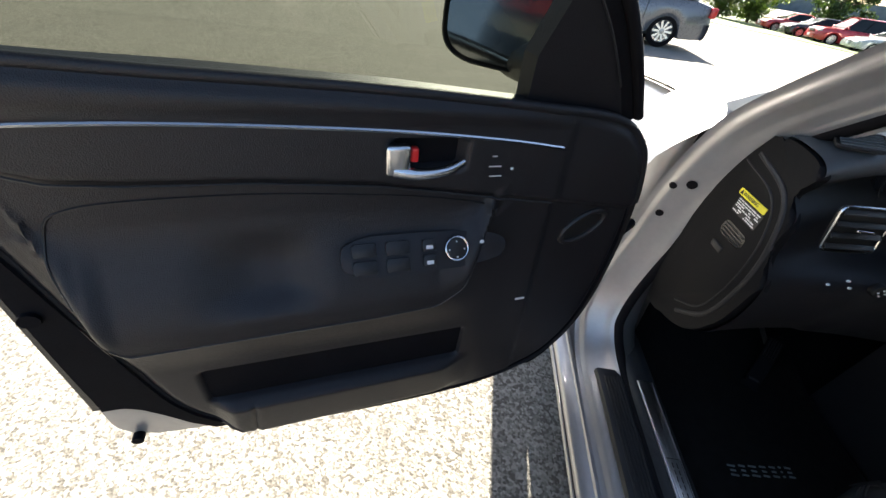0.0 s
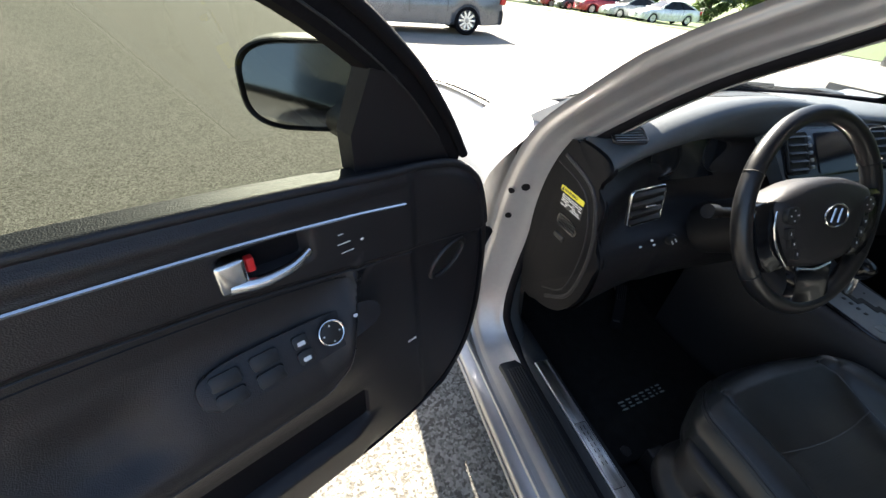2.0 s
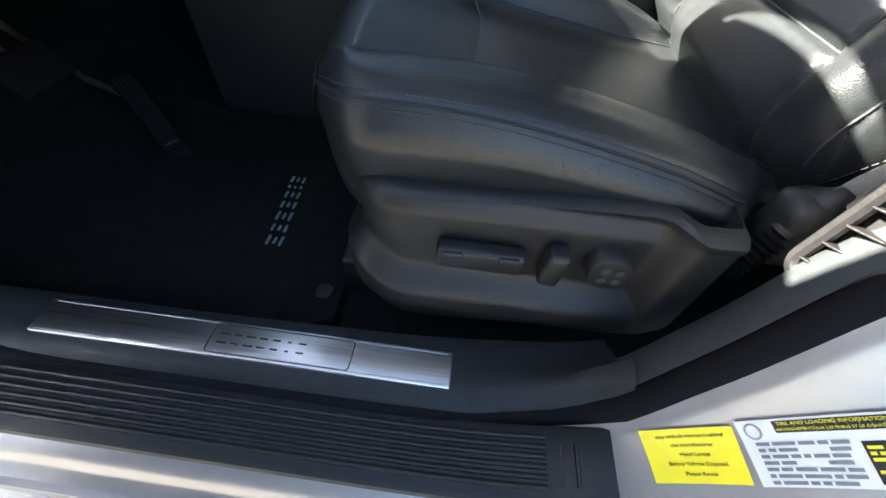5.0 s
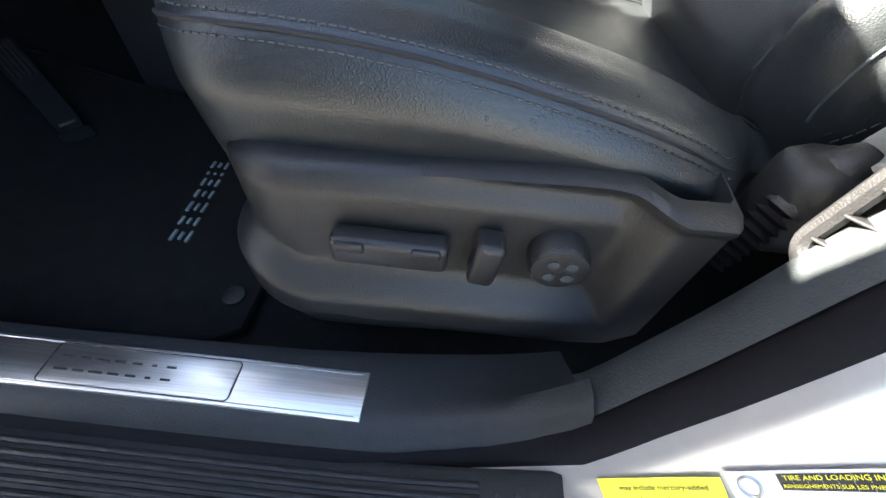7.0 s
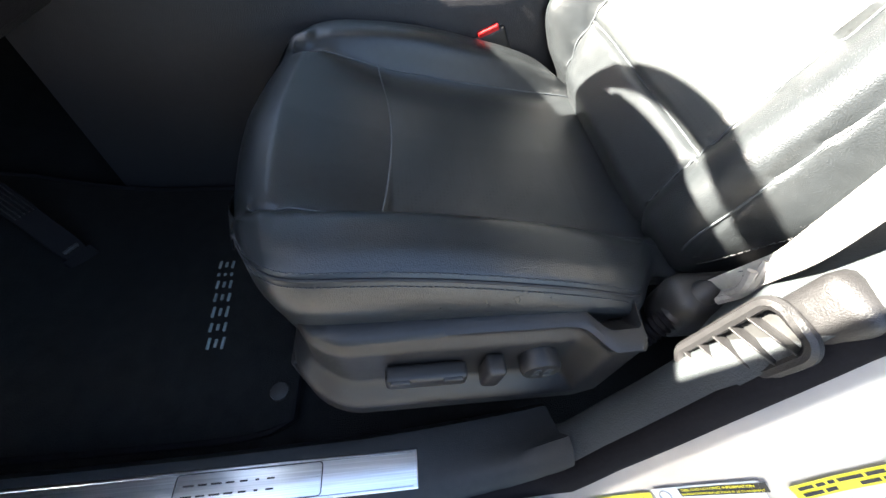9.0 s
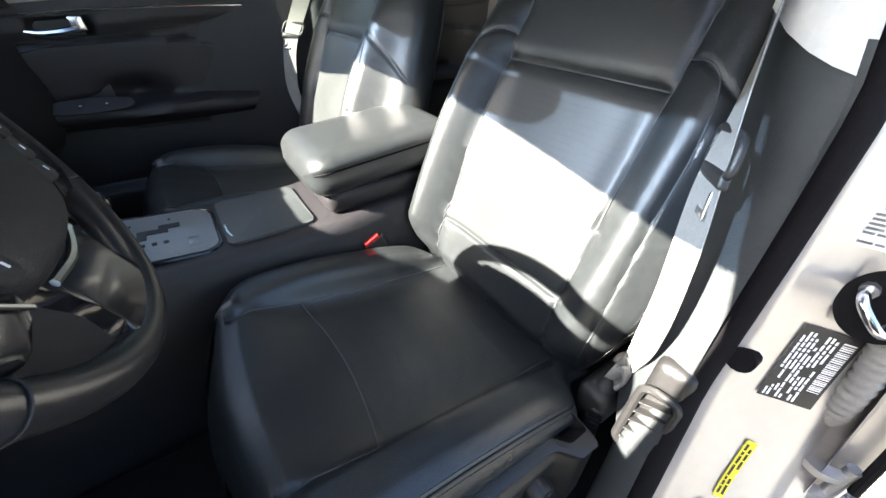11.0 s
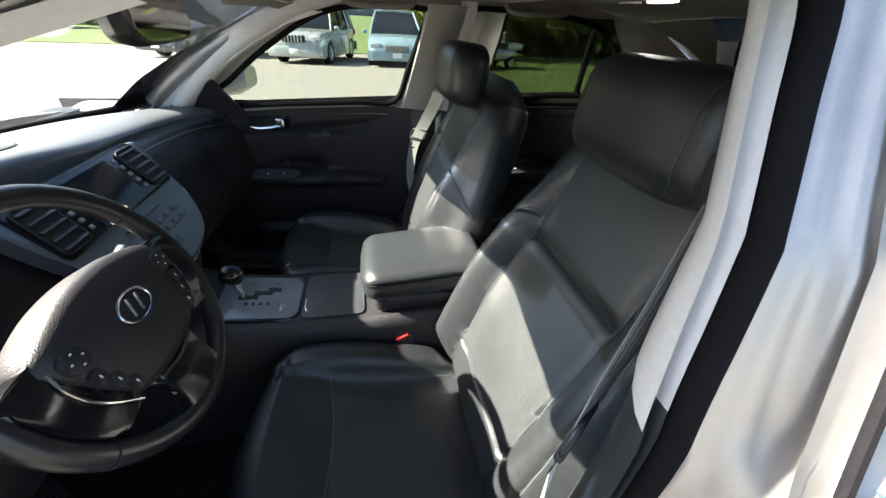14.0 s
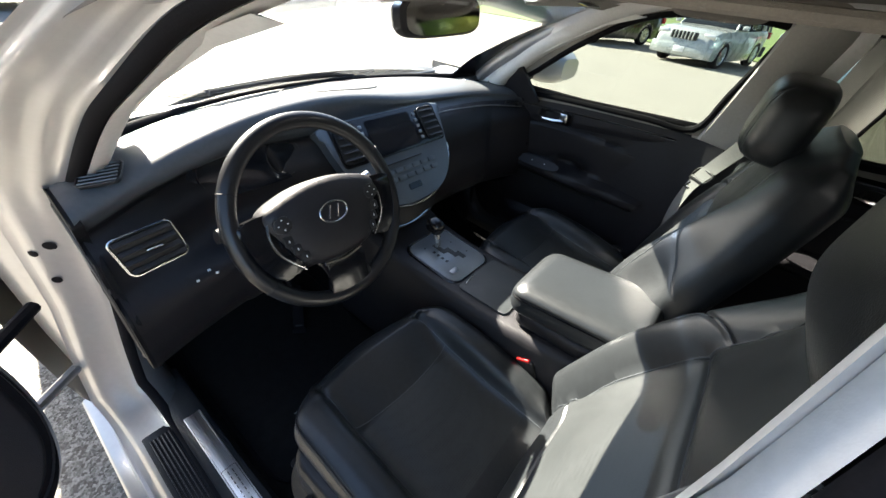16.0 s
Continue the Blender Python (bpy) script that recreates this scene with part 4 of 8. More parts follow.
tube("mirror_dial", [sw_m(0.361, 0.708, 0.055) @ Vector((0.0185 * math.cos(a), 0.0185 * math.sin(a), 0.003)) for a in [2 * math.pi * k / 28 for k in range(28)]], 0.0016, CHROME, switches, "chrome-ringed mirror dial", seg=6, closed=True)
slab("dial_face", ellipse(0.017, 0.017), 0.004, sw_m(0.361, 0.708, 0.052), PLASTIC, switches, bevel=0.001)
for a in (0, 90, 180, 270):
    slab("mark", ellipse(0.0014, 0.0014, 8), 0.0004, sw_m(0.361, 0.708, 0.0575) @ Matrix.Translation((0.0125 * math.cos(radians(a)), 0.0125 * math.sin(radians(a)), 0)), WHITE, switches)
slab("mark", ellipse(0.004, 0.003, 10), 0.0004, sw_m(0.318, 0.716, 0.054), WHITE, switches)
for dz in (0, 0.022):
    slab("pocket_lamp", rounded(0.005, 0.012, 0.002, 3), 0.002, door_frame(0.333, -0.03, 0.43 + dz), WHITE, open_door, "small clear courtesy lamp")
slab("speaker_mark", rounded(0.022, 0.006, 0.001, 2), 0.0006, door_frame(0.185, 0.0, 0.55), WHITE, open_door, "small pale speaker badge")
# opening in the hinge end for the wiring boot
tube("boot_lip", [door_frame(0.098, -0.0035, 0.730) @ Matrix.Rotation(radians(35), 4, "Z") @ Vector((x, y, 0)) for x, y in ellipse(0.048, 0.025)], 0.0065, PLASTIC, open_door, "rubber lip", seg=8, closed=True)
slab("boot_opening", ellipse(0.045, 0.022), 0.003, door_frame(0.098, -0.006, 0.730) @ Matrix.Rotation(radians(35), 4, "Z"), INK, open_door, "oval opening with a rubber lip", bevel=0.001)
# window frame, glass and mirror patch
dw = lambda u, z, v=-0.05: dp(u, v + (z - 0.94) * 0.34, z)
FRAME = [(0.085, 0.925), (0.16, 1.01), (0.246, 1.09), (0.36, 1.165), (0.50, 1.225), (0.66, 1.265), (0.80, 1.285), (0.92, 1.28), (0.975, 1.22), (0.978, 1.1), (0.972, 0.97)]
fr = spline([(0, u, z) for u, z in FRAME], 50)
loft("window_frame", [[dw(p.y + ou, p.z + oz, v) for ou, oz, v in ((-0.02, 0.02, -0.085), (-0.018, 0.018, -0.02), (-0.004, 0.004, -0.012), (0.012, -0.012, -0.018), (0.014, -0.014, -0.05))] for p in fr], RUBBER, open_door, "black window frame with a bright edge", close_ring=False)
tube("frame_seal", [dw(p.y - 0.014, p.z + 0.014, -0.012) for p in fr], 0.008, RUBBER, open_door, "rubber frame seal")
tube("frame_bright_edge", [dw(p.y - 0.024, p.z + 0.024, -0.055) for p in fr], 0.006, PAINT, open_door, "silver frame edge")
tube("frame_bead", [dw(p.y + 0.005, p.z - 0.005, -0.008) for p in fr[4:22]], 0.0014, PLASTIC, open_door, "thin grey bead", seg=6)
pane_pts = [dw(p.y + 0.01, p.z - 0.01, -0.05) for p in fr] + [dw(0.97, 0.955, -0.05), dw(0.5, 0.95, -0.05), dw(0.11, 0.925, -0.05)]
pane = mesh_object("door_glass", pane_pts, [tuple(range(len(pane_pts)))], DOORGLASS, open_door, "tinted door glass")
patch_uz = [(0.10, 0.935), (0.285, 0.955), (0.30, 1.02), (0.285, 1.10), (0.25, 1.09), (0.16, 1.005)]
slab_patch = [dw(u, z, -0.014) for u, z in patch_uz] + [dw(u, z, -0.05) for u, z in patch_uz]
n6 = len(patch_uz)
mesh_object("mirror_patch", slab_patch, [tuple(range(n6)), tuple(range(2 * n6 - 1, n6 - 1, -1))] + [(i, (i + 1) % n6, n6 + (i + 1) % n6, n6 + i) for i in range(n6)], SOFT, open_door, "black triangular mirror cover", smooth=False)
loft("window_sill", [[dp(u, v, z) for v, z in ((-0.04, zz - 0.02), (-0.02, zz - 0.004), (0.004, zz - 0.006), (0.004, zz - 0.03))] for u, zz in ((0.955, 0.995), (0.7, 0.991), (0.48, 0.982), (0.28, 0.967), (0.14, 0.948))], SOFT, open_door, "black vinyl window ledge", close_ring=False)
# outside mirror
mir_c = Vector((-1.246, -0.055, 1.022))
mir_n = Vector((-0.16, -0.98, 0.115)).normalized()
mir_m = axes(mir_c, mir_n.cross(Vector((0, 0, 1))), (0, 0, 1))
if (mir_m.to_3x3() @ Vector((0, 0, 1))).dot(mir_n) < 0:
    mir_m = axes(mir_c, Vector((0, 0, 1)).cross(mir_n), (0, 0, 1))
mir_m = mir_m @ Matrix.Diagonal((1.16, 1.28, 1.12, 1.0))
mirror_out = [(0.088 * math.copysign(abs(math.cos(a)) ** 0.55, math.cos(a)), (0.057 + 0.006 * math.cos(a)) * math.copysign(abs(math.sin(a)) ** 0.6, math.sin(a))) for a in [2 * math.pi * k / 40 for k in range(40)]]
door_mirror = loft("door_mirror", [[mir_m @ Vector((x * k, y * k, d)) for x, y in mirror_out] for k, d in ((0.93, -0.004), (0.99, 0.004), (1.0, -0.004), (1.02, -0.035), (0.93, -0.075), (0.70, -0.105), (0.3, -0.118))], PAINT, open_door, "silver mirror housing on a black stalk")
loft("mirror_rim", [[mir_m @ Vector((x * k, y * k, d)) for x, y in mirror_out] for k, d in ((0.90, -0.002), (0.96, 0.007), (1.0, 0.002), (1.005, -0.012))], PLASTIC, door_mirror, "black mirror rim", close_ring=True, caps=False)
slab("mirror_glass", [(x * 0.90, y * 0.88) for x, y in mirror_out], 0.001, mir_m @ Matrix.Translation((0, 0, 0.0015)), MIRROR, door_mirror, "mirror glass")
tube("mirror_arm", spline([dw(0.20, 0.985, -0.045), dw(0.215, 0.985, -0.09), mir_c - mir_n * 0.06 + Vector((0.03, 0.0, -0.055)), mir_c - mir_n * 0.05 + Vector((0, 0, -0.03))], 12), 0.032, PLASTIC, door_mirror, "black mirror arm")
# hinges and check strap to the pillar
for z in (0.42,):
    tube("hinge", spline([dp(0.03, -0.09, z), Vector((-0.88, 0.0, z)), Vector((-0.835, 0.035, z))], 8), 0.012, STEEL, open_door, "painted steel hinge", seg=8)
tube("check_strap", [dp(0.0, -0.03, 0.646), Vector((-0.835, 0.0, 0.646))], 0.013, RUBBER, open_door, "black door check strap", seg=8)



# ---- passenger front door and rear doors (closed), inner panels ----
def inner_panel(name, s, y0, y1, belt0, belt1, front, label):
    """A closed door's inner panel from y0 (front) back to y1."""
    door = group_part(name, label, car)
    NY, NZ = 90, 70
    rows = []
    for i in range(NY + 1):
        f = i / NY
        y = y0 + (y1 - y0) * f
        belt = belt0 + (belt1 - belt0) * f
        row = []
        for j in range(NZ + 1):
            z = 0.26 + (belt - 0.26) * j / NZ
            rear = lerp_table(z, (0.26, 0.43, 0.54, 0.67, 0.9), (0.17, 0.16, 0.11, 0.045, 0.0))
            yy = y0 + (y1 + rear * (1 if front else 0) - y0) * f
            v = 0.0
            line = belt - 0.118 + 0.025 * f
            v += 0.010 * ramp01(line - 0.012, line + 0.004, z) - 0.006 * bell(z - line, 0.005)
            v += 0.012 * ramp01(belt - 0.03, belt - 0.01, z)
            arm = 0.685 - 0.02 * f
            v += 0.055 * ramp01(0.06, 0.22, f) * ramp01(arm - 0.085, arm - 0.04, z) * (1 - ramp01(arm - 0.02, arm + 0.012, z))
            v -= 0.045 * bell((f - 0.52) / 0.10, 1) * bell((z - arm - 0.015) / 0.03, 1)
            v += 0.03 * ramp01(0.30, 0.34, z) * (1 - ramp01(0.40, 0.44, z)) * ramp01(0.1, 0.3, f)
            v -= 0.03 * ramp01(0.25, 0.29, f) * (1 - ramp01(0.42, 0.46, f)) * ramp01(belt - 0.122, belt - 0.112, z) * (1 - ramp01(belt - 0.082, belt - 0.072, z))
            pad = 0.80 + 0.03 * math.sin(math.pi * f)
            if z > arm + 0.01:
                v += 0.008 * (1 - ramp01(pad - 0.012, pad, z)) * ramp01(0.16, 0.2, f) - 0.005 * bell(z - pad, 0.004) * ramp01(0.16, 0.2, f)
            row.append(Vector((s * ((0.70 if s < 0 else 0.745) - v - 0.02 * ramp01(0.6, 0.95, z)), yy, z)))
        rows.append(row)
    skin_of = loft("trim_panel", rows, SOFT, door, "black soft vinyl door trim", close_ring=False)
    tree_ = BVHTree.FromPolygons([v.co.copy() for v in skin_of.data.vertices], [tuple(p.vertices) for p in skin_of.data.polygons])
    for curve in ([(0.155, 0.70), (0.165, 0.775), (0.20, 0.805), (0.5, 0.832), (0.85, 0.81), (0.94, 0.77), (0.965, 0.71)], [(0.08, 0.615), (0.2, 0.600), (0.6, 0.592), (0.96, 0.60)], [(0.02, belt0 - 0.120), (0.5, belt0 - 0.104), (0.98, belt1 - 0.095)]):
        line = []
        for q in spline([(0, y0 + (y1 - y0) * f, z) for f, z in curve], 50):
            hit = tree_.ray_cast(Vector((s * 0.4, q.y, q.z)), Vector((s, 0, 0)))[0]
            if hit:
                line.append(hit - Vector((s * 0.0006, 0, 0)))
        if len(line) > 4:
            tube("piped_seam", line, 0.0022, PLASTIC, skin_of, seg=6)
    strip = [(s * 0.713, y0 - 0.02 + (y1 - y0 + 0.03) * k / 20, belt0 - 0.070 + (belt1 - belt0) * k / 20 + 0.010 * math.sin(math.pi * k / 20)) for k in range(21)]
    tube("chrome_strip", strip, 0.003, CHROME, door, "slim chrome trim line", seg=6)
    hy = y0 + (y1 - y0) * 0.40
    hz = belt0 + (belt1 - belt0) * 0.4 - 0.100
    h = rbox("release_handle", (s * 0.722, hy, hz + 0.012), (0.022, 0.034, 0.036), CHROME, door, "satin silver release handle", bevel=0.006)
    tube("lever", spline([(s * 0.720, hy, hz), (s * 0.714, hy + 0.04, hz - 0.006), (s * 0.716, hy + 0.08, hz - 0.008), (s * 0.724, hy + 0.108, hz - 0.004)], 12), lambda t: 0.010 - 0.005 * t, CHROME, h, seg=8)
    sw = slab("switch_panel", [(0.10 * math.copysign(abs(math.cos(a)) ** 0.7, math.cos(a)), 0.022 * math.copysign(abs(math.sin(a)) ** 0.7, math.sin(a))) for a in [2 * math.pi * k / 30 for k in range(30)]], 0.004, axes((s * 0.694, y0 + (y1 - y0) * 0.33, 0.672), (0, -1, 0), (s * 0.7, 0, 0.7)), SOFT, door, "black switch panel")
    for k in range(2):
        rbox("mark", (s * 0.689, y0 + (y1 - y0) * (0.30 + 0.08 * k), 0.677), (0.003, 0.006, 0.003), WHITE, sw, bevel=0.0005)
    return door


inner_panel("car_door", 1, -0.12, -0.852, 0.943, 0.974, True, "closed front door with a black inner panel")
for s in (-1, 1):
    inner_panel("car_door", s, -1.12, -1.80, 0.988, 1.0, False, "closed rear door with a black inner panel")
side_mirror = group_part("side_mirror", "silver outside mirror", car)
pm = axes((1.06, -0.125, 0.985), (-1, 0.12, 0), (0, 0, 1)) @ Matrix.Scale(1.22, 4)
loft("mirror_housing", [[pm @ Vector((x * k, y * k, d)) for x, y in mirror_out] for k, d in ((0.93, 0.004), (1.0, 0.0), (1.02, -0.035), (0.93, -0.075), (0.6, -0.11))], PAINT, side_mirror, "silver mirror housing")
loft("mirror_rim", [[pm @ Vector((x * k, y * k, d)) for x, y in mirror_out] for k, d in ((0.88, 0.004), (0.95, 0.010), (1.0, 0.004))], PLASTIC, side_mirror, "black mirror rim", caps=False)
slab("mirror_glass", [(x * 0.90, y * 0.88) for x, y in mirror_out], 0.001, pm @ Matrix.Translation((0, 0, 0.006)), MIRROR, side_mirror, "mirror glass")
tube("mirror_arm", [(1.03, -0.08, 0.94), (0.86, -0.13, 0.94), (0.70, -0.16, 0.945)], 0.026, PLASTIC, side_mirror, "black mirror arm")
slab("mirror_patch", [(0, 0), (0.17, -0.005), (0.10, 0.13), (0.06, 0.11)], 0.012, axes((0.690, -0.14, 0.915), (0, -1, 0), (-0.43, 0, 0.9)), SOFT, side_mirror, "black triangular cover")
# outer skins of the closed front passenger door
skin = [[Vector((skin_x(z), y, z)) for z in [0.2 + 0.725 * i / 10 for i in range(11)]] for y in (0.09, -0.3, -0.7, -1.08)]
loft("door_skin", skin, PAINT, car, "painted passenger door skin", close_ring=False)

# ---- seats ----
def se(c, p):
    return math.copysign(abs(c) ** p, c)


def stitches(name, pts, mat, parent, length=0.0042, gap=0.0022, r=0.0007):
    """A row of thread stitches along pts, as one mesh."""
    verts, faces = [], []
    pos = np.array([tuple(p) for p in pts])
    run = np.concatenate([[0], np.cumsum(np.linalg.norm(np.diff(pos, axis=0), axis=1))])
    at = lambda t: Vector([float(np.interp(t, run, pos[:, k])) for k in range(3)])
    t = 0.0
    while t + length < run[-1]:
        a, b = at(t), at(t + length)
        d = (b - a).normalized()
        side = d.orthogonal().normalized() * r
        up = d.cross(side).normalized() * r
        k = len(verts)
        for q in (a, b):
            verts += [q + side, q + up, q - side, q - up]
        faces += [(k + i, k + (i + 1) % 4, k + 4 + (i + 1) % 4, k + 4 + i) for i in range(4)] + [(k, k + 1, k + 2, k + 3), (k + 7, k + 6, k + 5, k + 4)]
        t += length + gap
    return mesh_object(name, verts, faces, mat, parent, smooth=False)


def front_seat(cx, dy, driver, label, lean=0.40, sink=0.0):
    seat = group_part("car_seat", label, car)
    out = -1 if driver else 1
    top_y = (-0.97, -0.85, -0.75, -0.64, -0.56, -0.52, -0.48, -0.455)
    top_z = (0.462, 0.468, 0.480, 0.501, 0.529, 0.543, 0.539, 0.518)
    NR, NA = 160, 220
    edge_y = (-0.97, -0.881, -0.852, -0.82, -0.783, -0.731, -0.684, -0.639, -0.60, -0.56, -0.52, -0.49, -0.468)
    edge_z = (0.455, 0.485, 0.496, 0.506, 0.515, 0.526, 0.534, 0.539, 0.541, 0.541, 0.538, 0.531, 0.519)
    rings = []
    for i in range(NR + 1):
        f = i / NR
        y = -0.975 + 0.522 * f
        rf_ = max(0.0, (f - 0.70) / 0.30)
        w = (0.238 - 0.006 * f) * math.sqrt(1 - (0.90 * rf_) ** 3.6) - 0.05 * ramp01(-0.865, -0.93, y) ** 1.5
        ze = lerp_table(y, edge_y, edge_z)
        zt = lerp_table(y, top_y, top_z) - 0.02 * rf_ ** 4
        under = 0.012 * rf_ ** 2.5
        half = spline([(0.0, 0, 0.40 + under), (w * 0.86, 0, 0.40 + under), (w * 0.965, 0, 0.425 + under), (w + 0.008, 0, 0.442 + 0.48 * (ze - 0.442) + 0.2 * under), (w + 0.009, 0, 0.442 + 0.72 * (ze - 0.442)), (w - 0.001, 0, ze - 0.002), (w - 0.012, 0, ze + 0.007), (w - 0.032, 0, ze + 0.013),
                       (0.168, 0, max(ze + 0.010, zt + 0.012)), (0.140, 0, zt + 0.001), (0.07, 0, zt + 0.003), (0.0, 0, zt + 0.005)], NA // 2)
        ring = []
        for side in (1, -1):
            pts = half if side > 0 else half[-2:0:-1]
            for q, p in enumerate(pts):
                ax, z = p.x, p.z
                top = ramp01(ze - 0.004, ze + 0.006, z)
                z -= (0.0065 * bell(ax - 0.149, 0.0042) + 0.004 * bell(ax - 0.149, 0.012)) * top * (1 if y < -0.50 else 0)
                if ax < 0.149 and top > 0:
                    z -= 0.007 * bell(y + 0.642 - 0.016 * (ax / 0.147) ** 2, 0.0042) + 0.005 * bell(y + 0.642 - 0.016 * (ax / 0.147) ** 2, 0.013) + 0.006 * bell(y + 0.885, 0.006)
                z += 0.0018 * noise.noise(Vector((ax * 9 * side + cx, y * 9, 3))) * top
                r2_ = max(0.0, (f - 0.90) / 0.10)
                z = 0.462 + (z - 0.462) * (1 - 0.70 * r2_ ** 3.5)
                ax *= 1 - 0.10 * r2_ ** 3
                ring.append(Vector((cx + side * ax, y + dy - 0.045 * rf_ ** 2 * (ax / 0.2) ** 2, z)))
        rings.append(ring)
    NA = len(rings[0])
    pick = lambda i, j: 1 if rings[i][j].z > 0.455 and abs(rings[i][j].x - cx) < 0.145 and -0.872 < rings[i][j].y - dy < -0.645 else 0
    cushion = loft("cushion", rings, LEATHER, seat, "black leather seat cushion with stitched panels", mats=[LEATHER, PERFO], pick=pick)
    tree_of = lambda rr: BVHTree.FromPolygons([v for r in rr for v in r], [(i * len(rr[0]) + j, i * len(rr[0]) + (j + 1) % len(rr[0]), (i + 1) * len(rr[0]) + (j + 1) % len(rr[0]), (i + 1) * len(rr[0]) + j) for i in range(len(rr) - 1) for j in range(len(rr[0]))])
    ct = tree_of(rings)
    way, across = Vector((-out * 0.707, 0, -0.707)), Vector((out * 0.707, 0, -0.707))
    for off in (-0.0062, 0.0, 0.0062):
        line = []
        for i in range(28, NR - 3):
            f = i / NR
            y = -0.975 + 0.522 * f
            rf_ = max(0.0, (f - 0.70) / 0.30)
            w = (0.238 - 0.006 * f) * math.sqrt(1 - (0.90 * rf_) ** 3.6) - 0.05 * ramp01(-0.865, -0.93, y) ** 1.5
            p = Vector((cx + out * w, y + dy - 0.045 * rf_ ** 2 * (w / 0.2) ** 2, lerp_table(y, edge_y, edge_z))) + across * off
            hit = ct.ray_cast(p - way * 0.1, way, 0.2)[0]
            if hit:
                line.append(hit - way * 0.0008)
        if off:
            stitches("stitching", line, SEATTHREAD, cushion, length=0.0034, gap=0.0019, r=0.0007)
        else:
            tube("seam", line, 0.0016, STITCH, cushion, seg=6)
    # backrest
    rise = math.sqrt(1 - lean * lean)
    base, up, nrm = Vector((cx - out * 0.024, -0.915 + dy, 0.455 - sink)), Vector((0, -lean, rise)), Vector((0, rise, lean))
    s_t = (0.0, 0.06, 0.15, 0.28, 0.40, 0.51, 0.60, 0.665, 0.70, 0.72)
    s_w = (0.205, 0.232, 0.258, 0.266, 0.260, 0.244, 0.220, 0.195, 0.165, 0.10)
    NB, NC = 210, 224
    rows = []
    for i in range(NB + 1):
        t = i / NB
        s_ = 0.72 * (1 - (1 - t) ** 1.2)
        w = lerp_table(s_, s_t, s_w)
        thick = 0.066 * (1 - 0.75 * ramp01(0.64, 0.72, s_)) * (0.55 + 0.45 * ramp01(0, 0.05, s_))
        ring = []
        for j in range(NC):
            a = 2 * math.pi * j / NC
            x = w * se(math.cos(a), 0.52) * (1.18 if math.cos(a) * out < 0 else 1.0)
            sn = math.sin(a)
            v = -0.055 + thick * se(sn, 0.6)
            if sn > 0:
                ax = abs(x)
                v += (0.078 if x * out < 0 else 0.046) * bell((ax - 0.205) / 0.050, 1) * (1 - ramp01(0.30, 0.68, s_)) * ramp01(0.0, 0.10, s_) * sn
                v -= (0.005 * bell(ax - 0.148, 0.0036) + 0.005 * bell(ax - 0.148, 0.013)) * (1 - ramp01(0.55, 0.6, s_))
                if ax < 0.148:
                    v -= 0.005 * bell(s_ - 0.436, 0.0038) + 0.006 * bell(s_ - 0.436, 0.014) + 0.007 * bell(s_ - 0.118, 0.004)
                    v += 0.004 * math.cos(math.pi * ax / 0.30) + 0.006 * bell((s_ - 0.2) / 0.12, 1)
                else:
                    q = 0.475 - 1.1 * max(0, ax - 0.166) ** 1.2
                    v -= 0.0045 * bell(s_ - q, 0.0045) * ramp01(0.148, 0.156, ax)
                    v -= 0.006 * bell(ax - 0.222 + 0.02 * s_, 0.0034) * (1 - ramp01(0.36, 0.42, s_))
                v += 0.0018 * noise.noise(Vector((x * 10 + cx, s_ * 10, 7)))
            ring.append(base + Vector((x, 0, 0)) + up * s_ + nrm * v)
        rows.append(ring)
    bpick = lambda i, j: 1 if 0 < j < NC // 2 and abs(rows[i][j].x - cx + out * 0.024) < 0.146 and 0.120 < (rows[i][j] - base).dot(up) < 0.434 else 0
    back = loft("backrest", rows, LEATHER, seat, "black leather backrest with bolsters", mats=[LEATHER, PERFO], pick=bpick)
    for off in (-0.004, 0.004):
        line = [base + up * (0.05 + 0.40 * k / 60) + Vector((out * (lerp_table(0.05 + 0.40 * k / 60, s_t, s_w) - 0.006 + off), 0, 0)) + nrm * (-0.022) for k in range(61)]
        stitches("stitching", [p + Vector((out * 0.004, 0, 0)) + nrm * 0.004 for p in line], STITCH, back)
    def seam(tree, pts, way, parent, r=0.0011):
        line = []
        for p in pts:
            hit = tree.ray_cast(p - way * 0.2, way, 0.4)[0]
            if hit:
                line.append(hit - way * 0.0004)
        if len(line) > 2:
            tube("seam", line, r, SEAMLINE, parent, seg=6)
    bt = tree_of(rows)
    for e in (-1, 1):
        seam(bt, [base + Vector((e * 0.148, 0, 0)) + up * (0.05 + 0.59 * k / 80) for k in range(81)], -nrm, back)
        seam(bt, [base + Vector((e * q.x, 0, 0)) + up * q.y for q in spline([(0.150, 0.476, 0), (0.175, 0.474, 0), (0.198, 0.455, 0), (0.212, 0.41, 0), (0.218, 0.30, 0), (0.221, 0.15, 0), (0.215, 0.05, 0)], 80)], -nrm, back)
        seam(ct, [Vector((cx + e * 0.149, -0.95 + dy + 0.44 * k / 60, 0.5)) for k in range(61)], Vector((0, 0, -1)), cushion)
    for s_ in (0.118, 0.436):
        seam(bt, [base + Vector((-0.148 + 0.296 * k / 40, 0, 0)) + up * s_ for k in range(41)], -nrm, back)
    seam(ct, [Vector((cx - 0.149 + 0.298 * k / 40, -0.642 + dy + 0.016 * ((-0.149 + 0.298 * k / 40) / 0.147) ** 2, 0.5)) for k in range(41)], Vector((0, 0, -1)), cushion)
    # headrest
    hc = Vector((cx + 0.015, -1.15 + dy + (0.40 - lean) * 0.74, 1.122 - sink))
    hu, hn = Vector((0, -0.10, 0.995)), Vector((0, 0.995, 0.10))
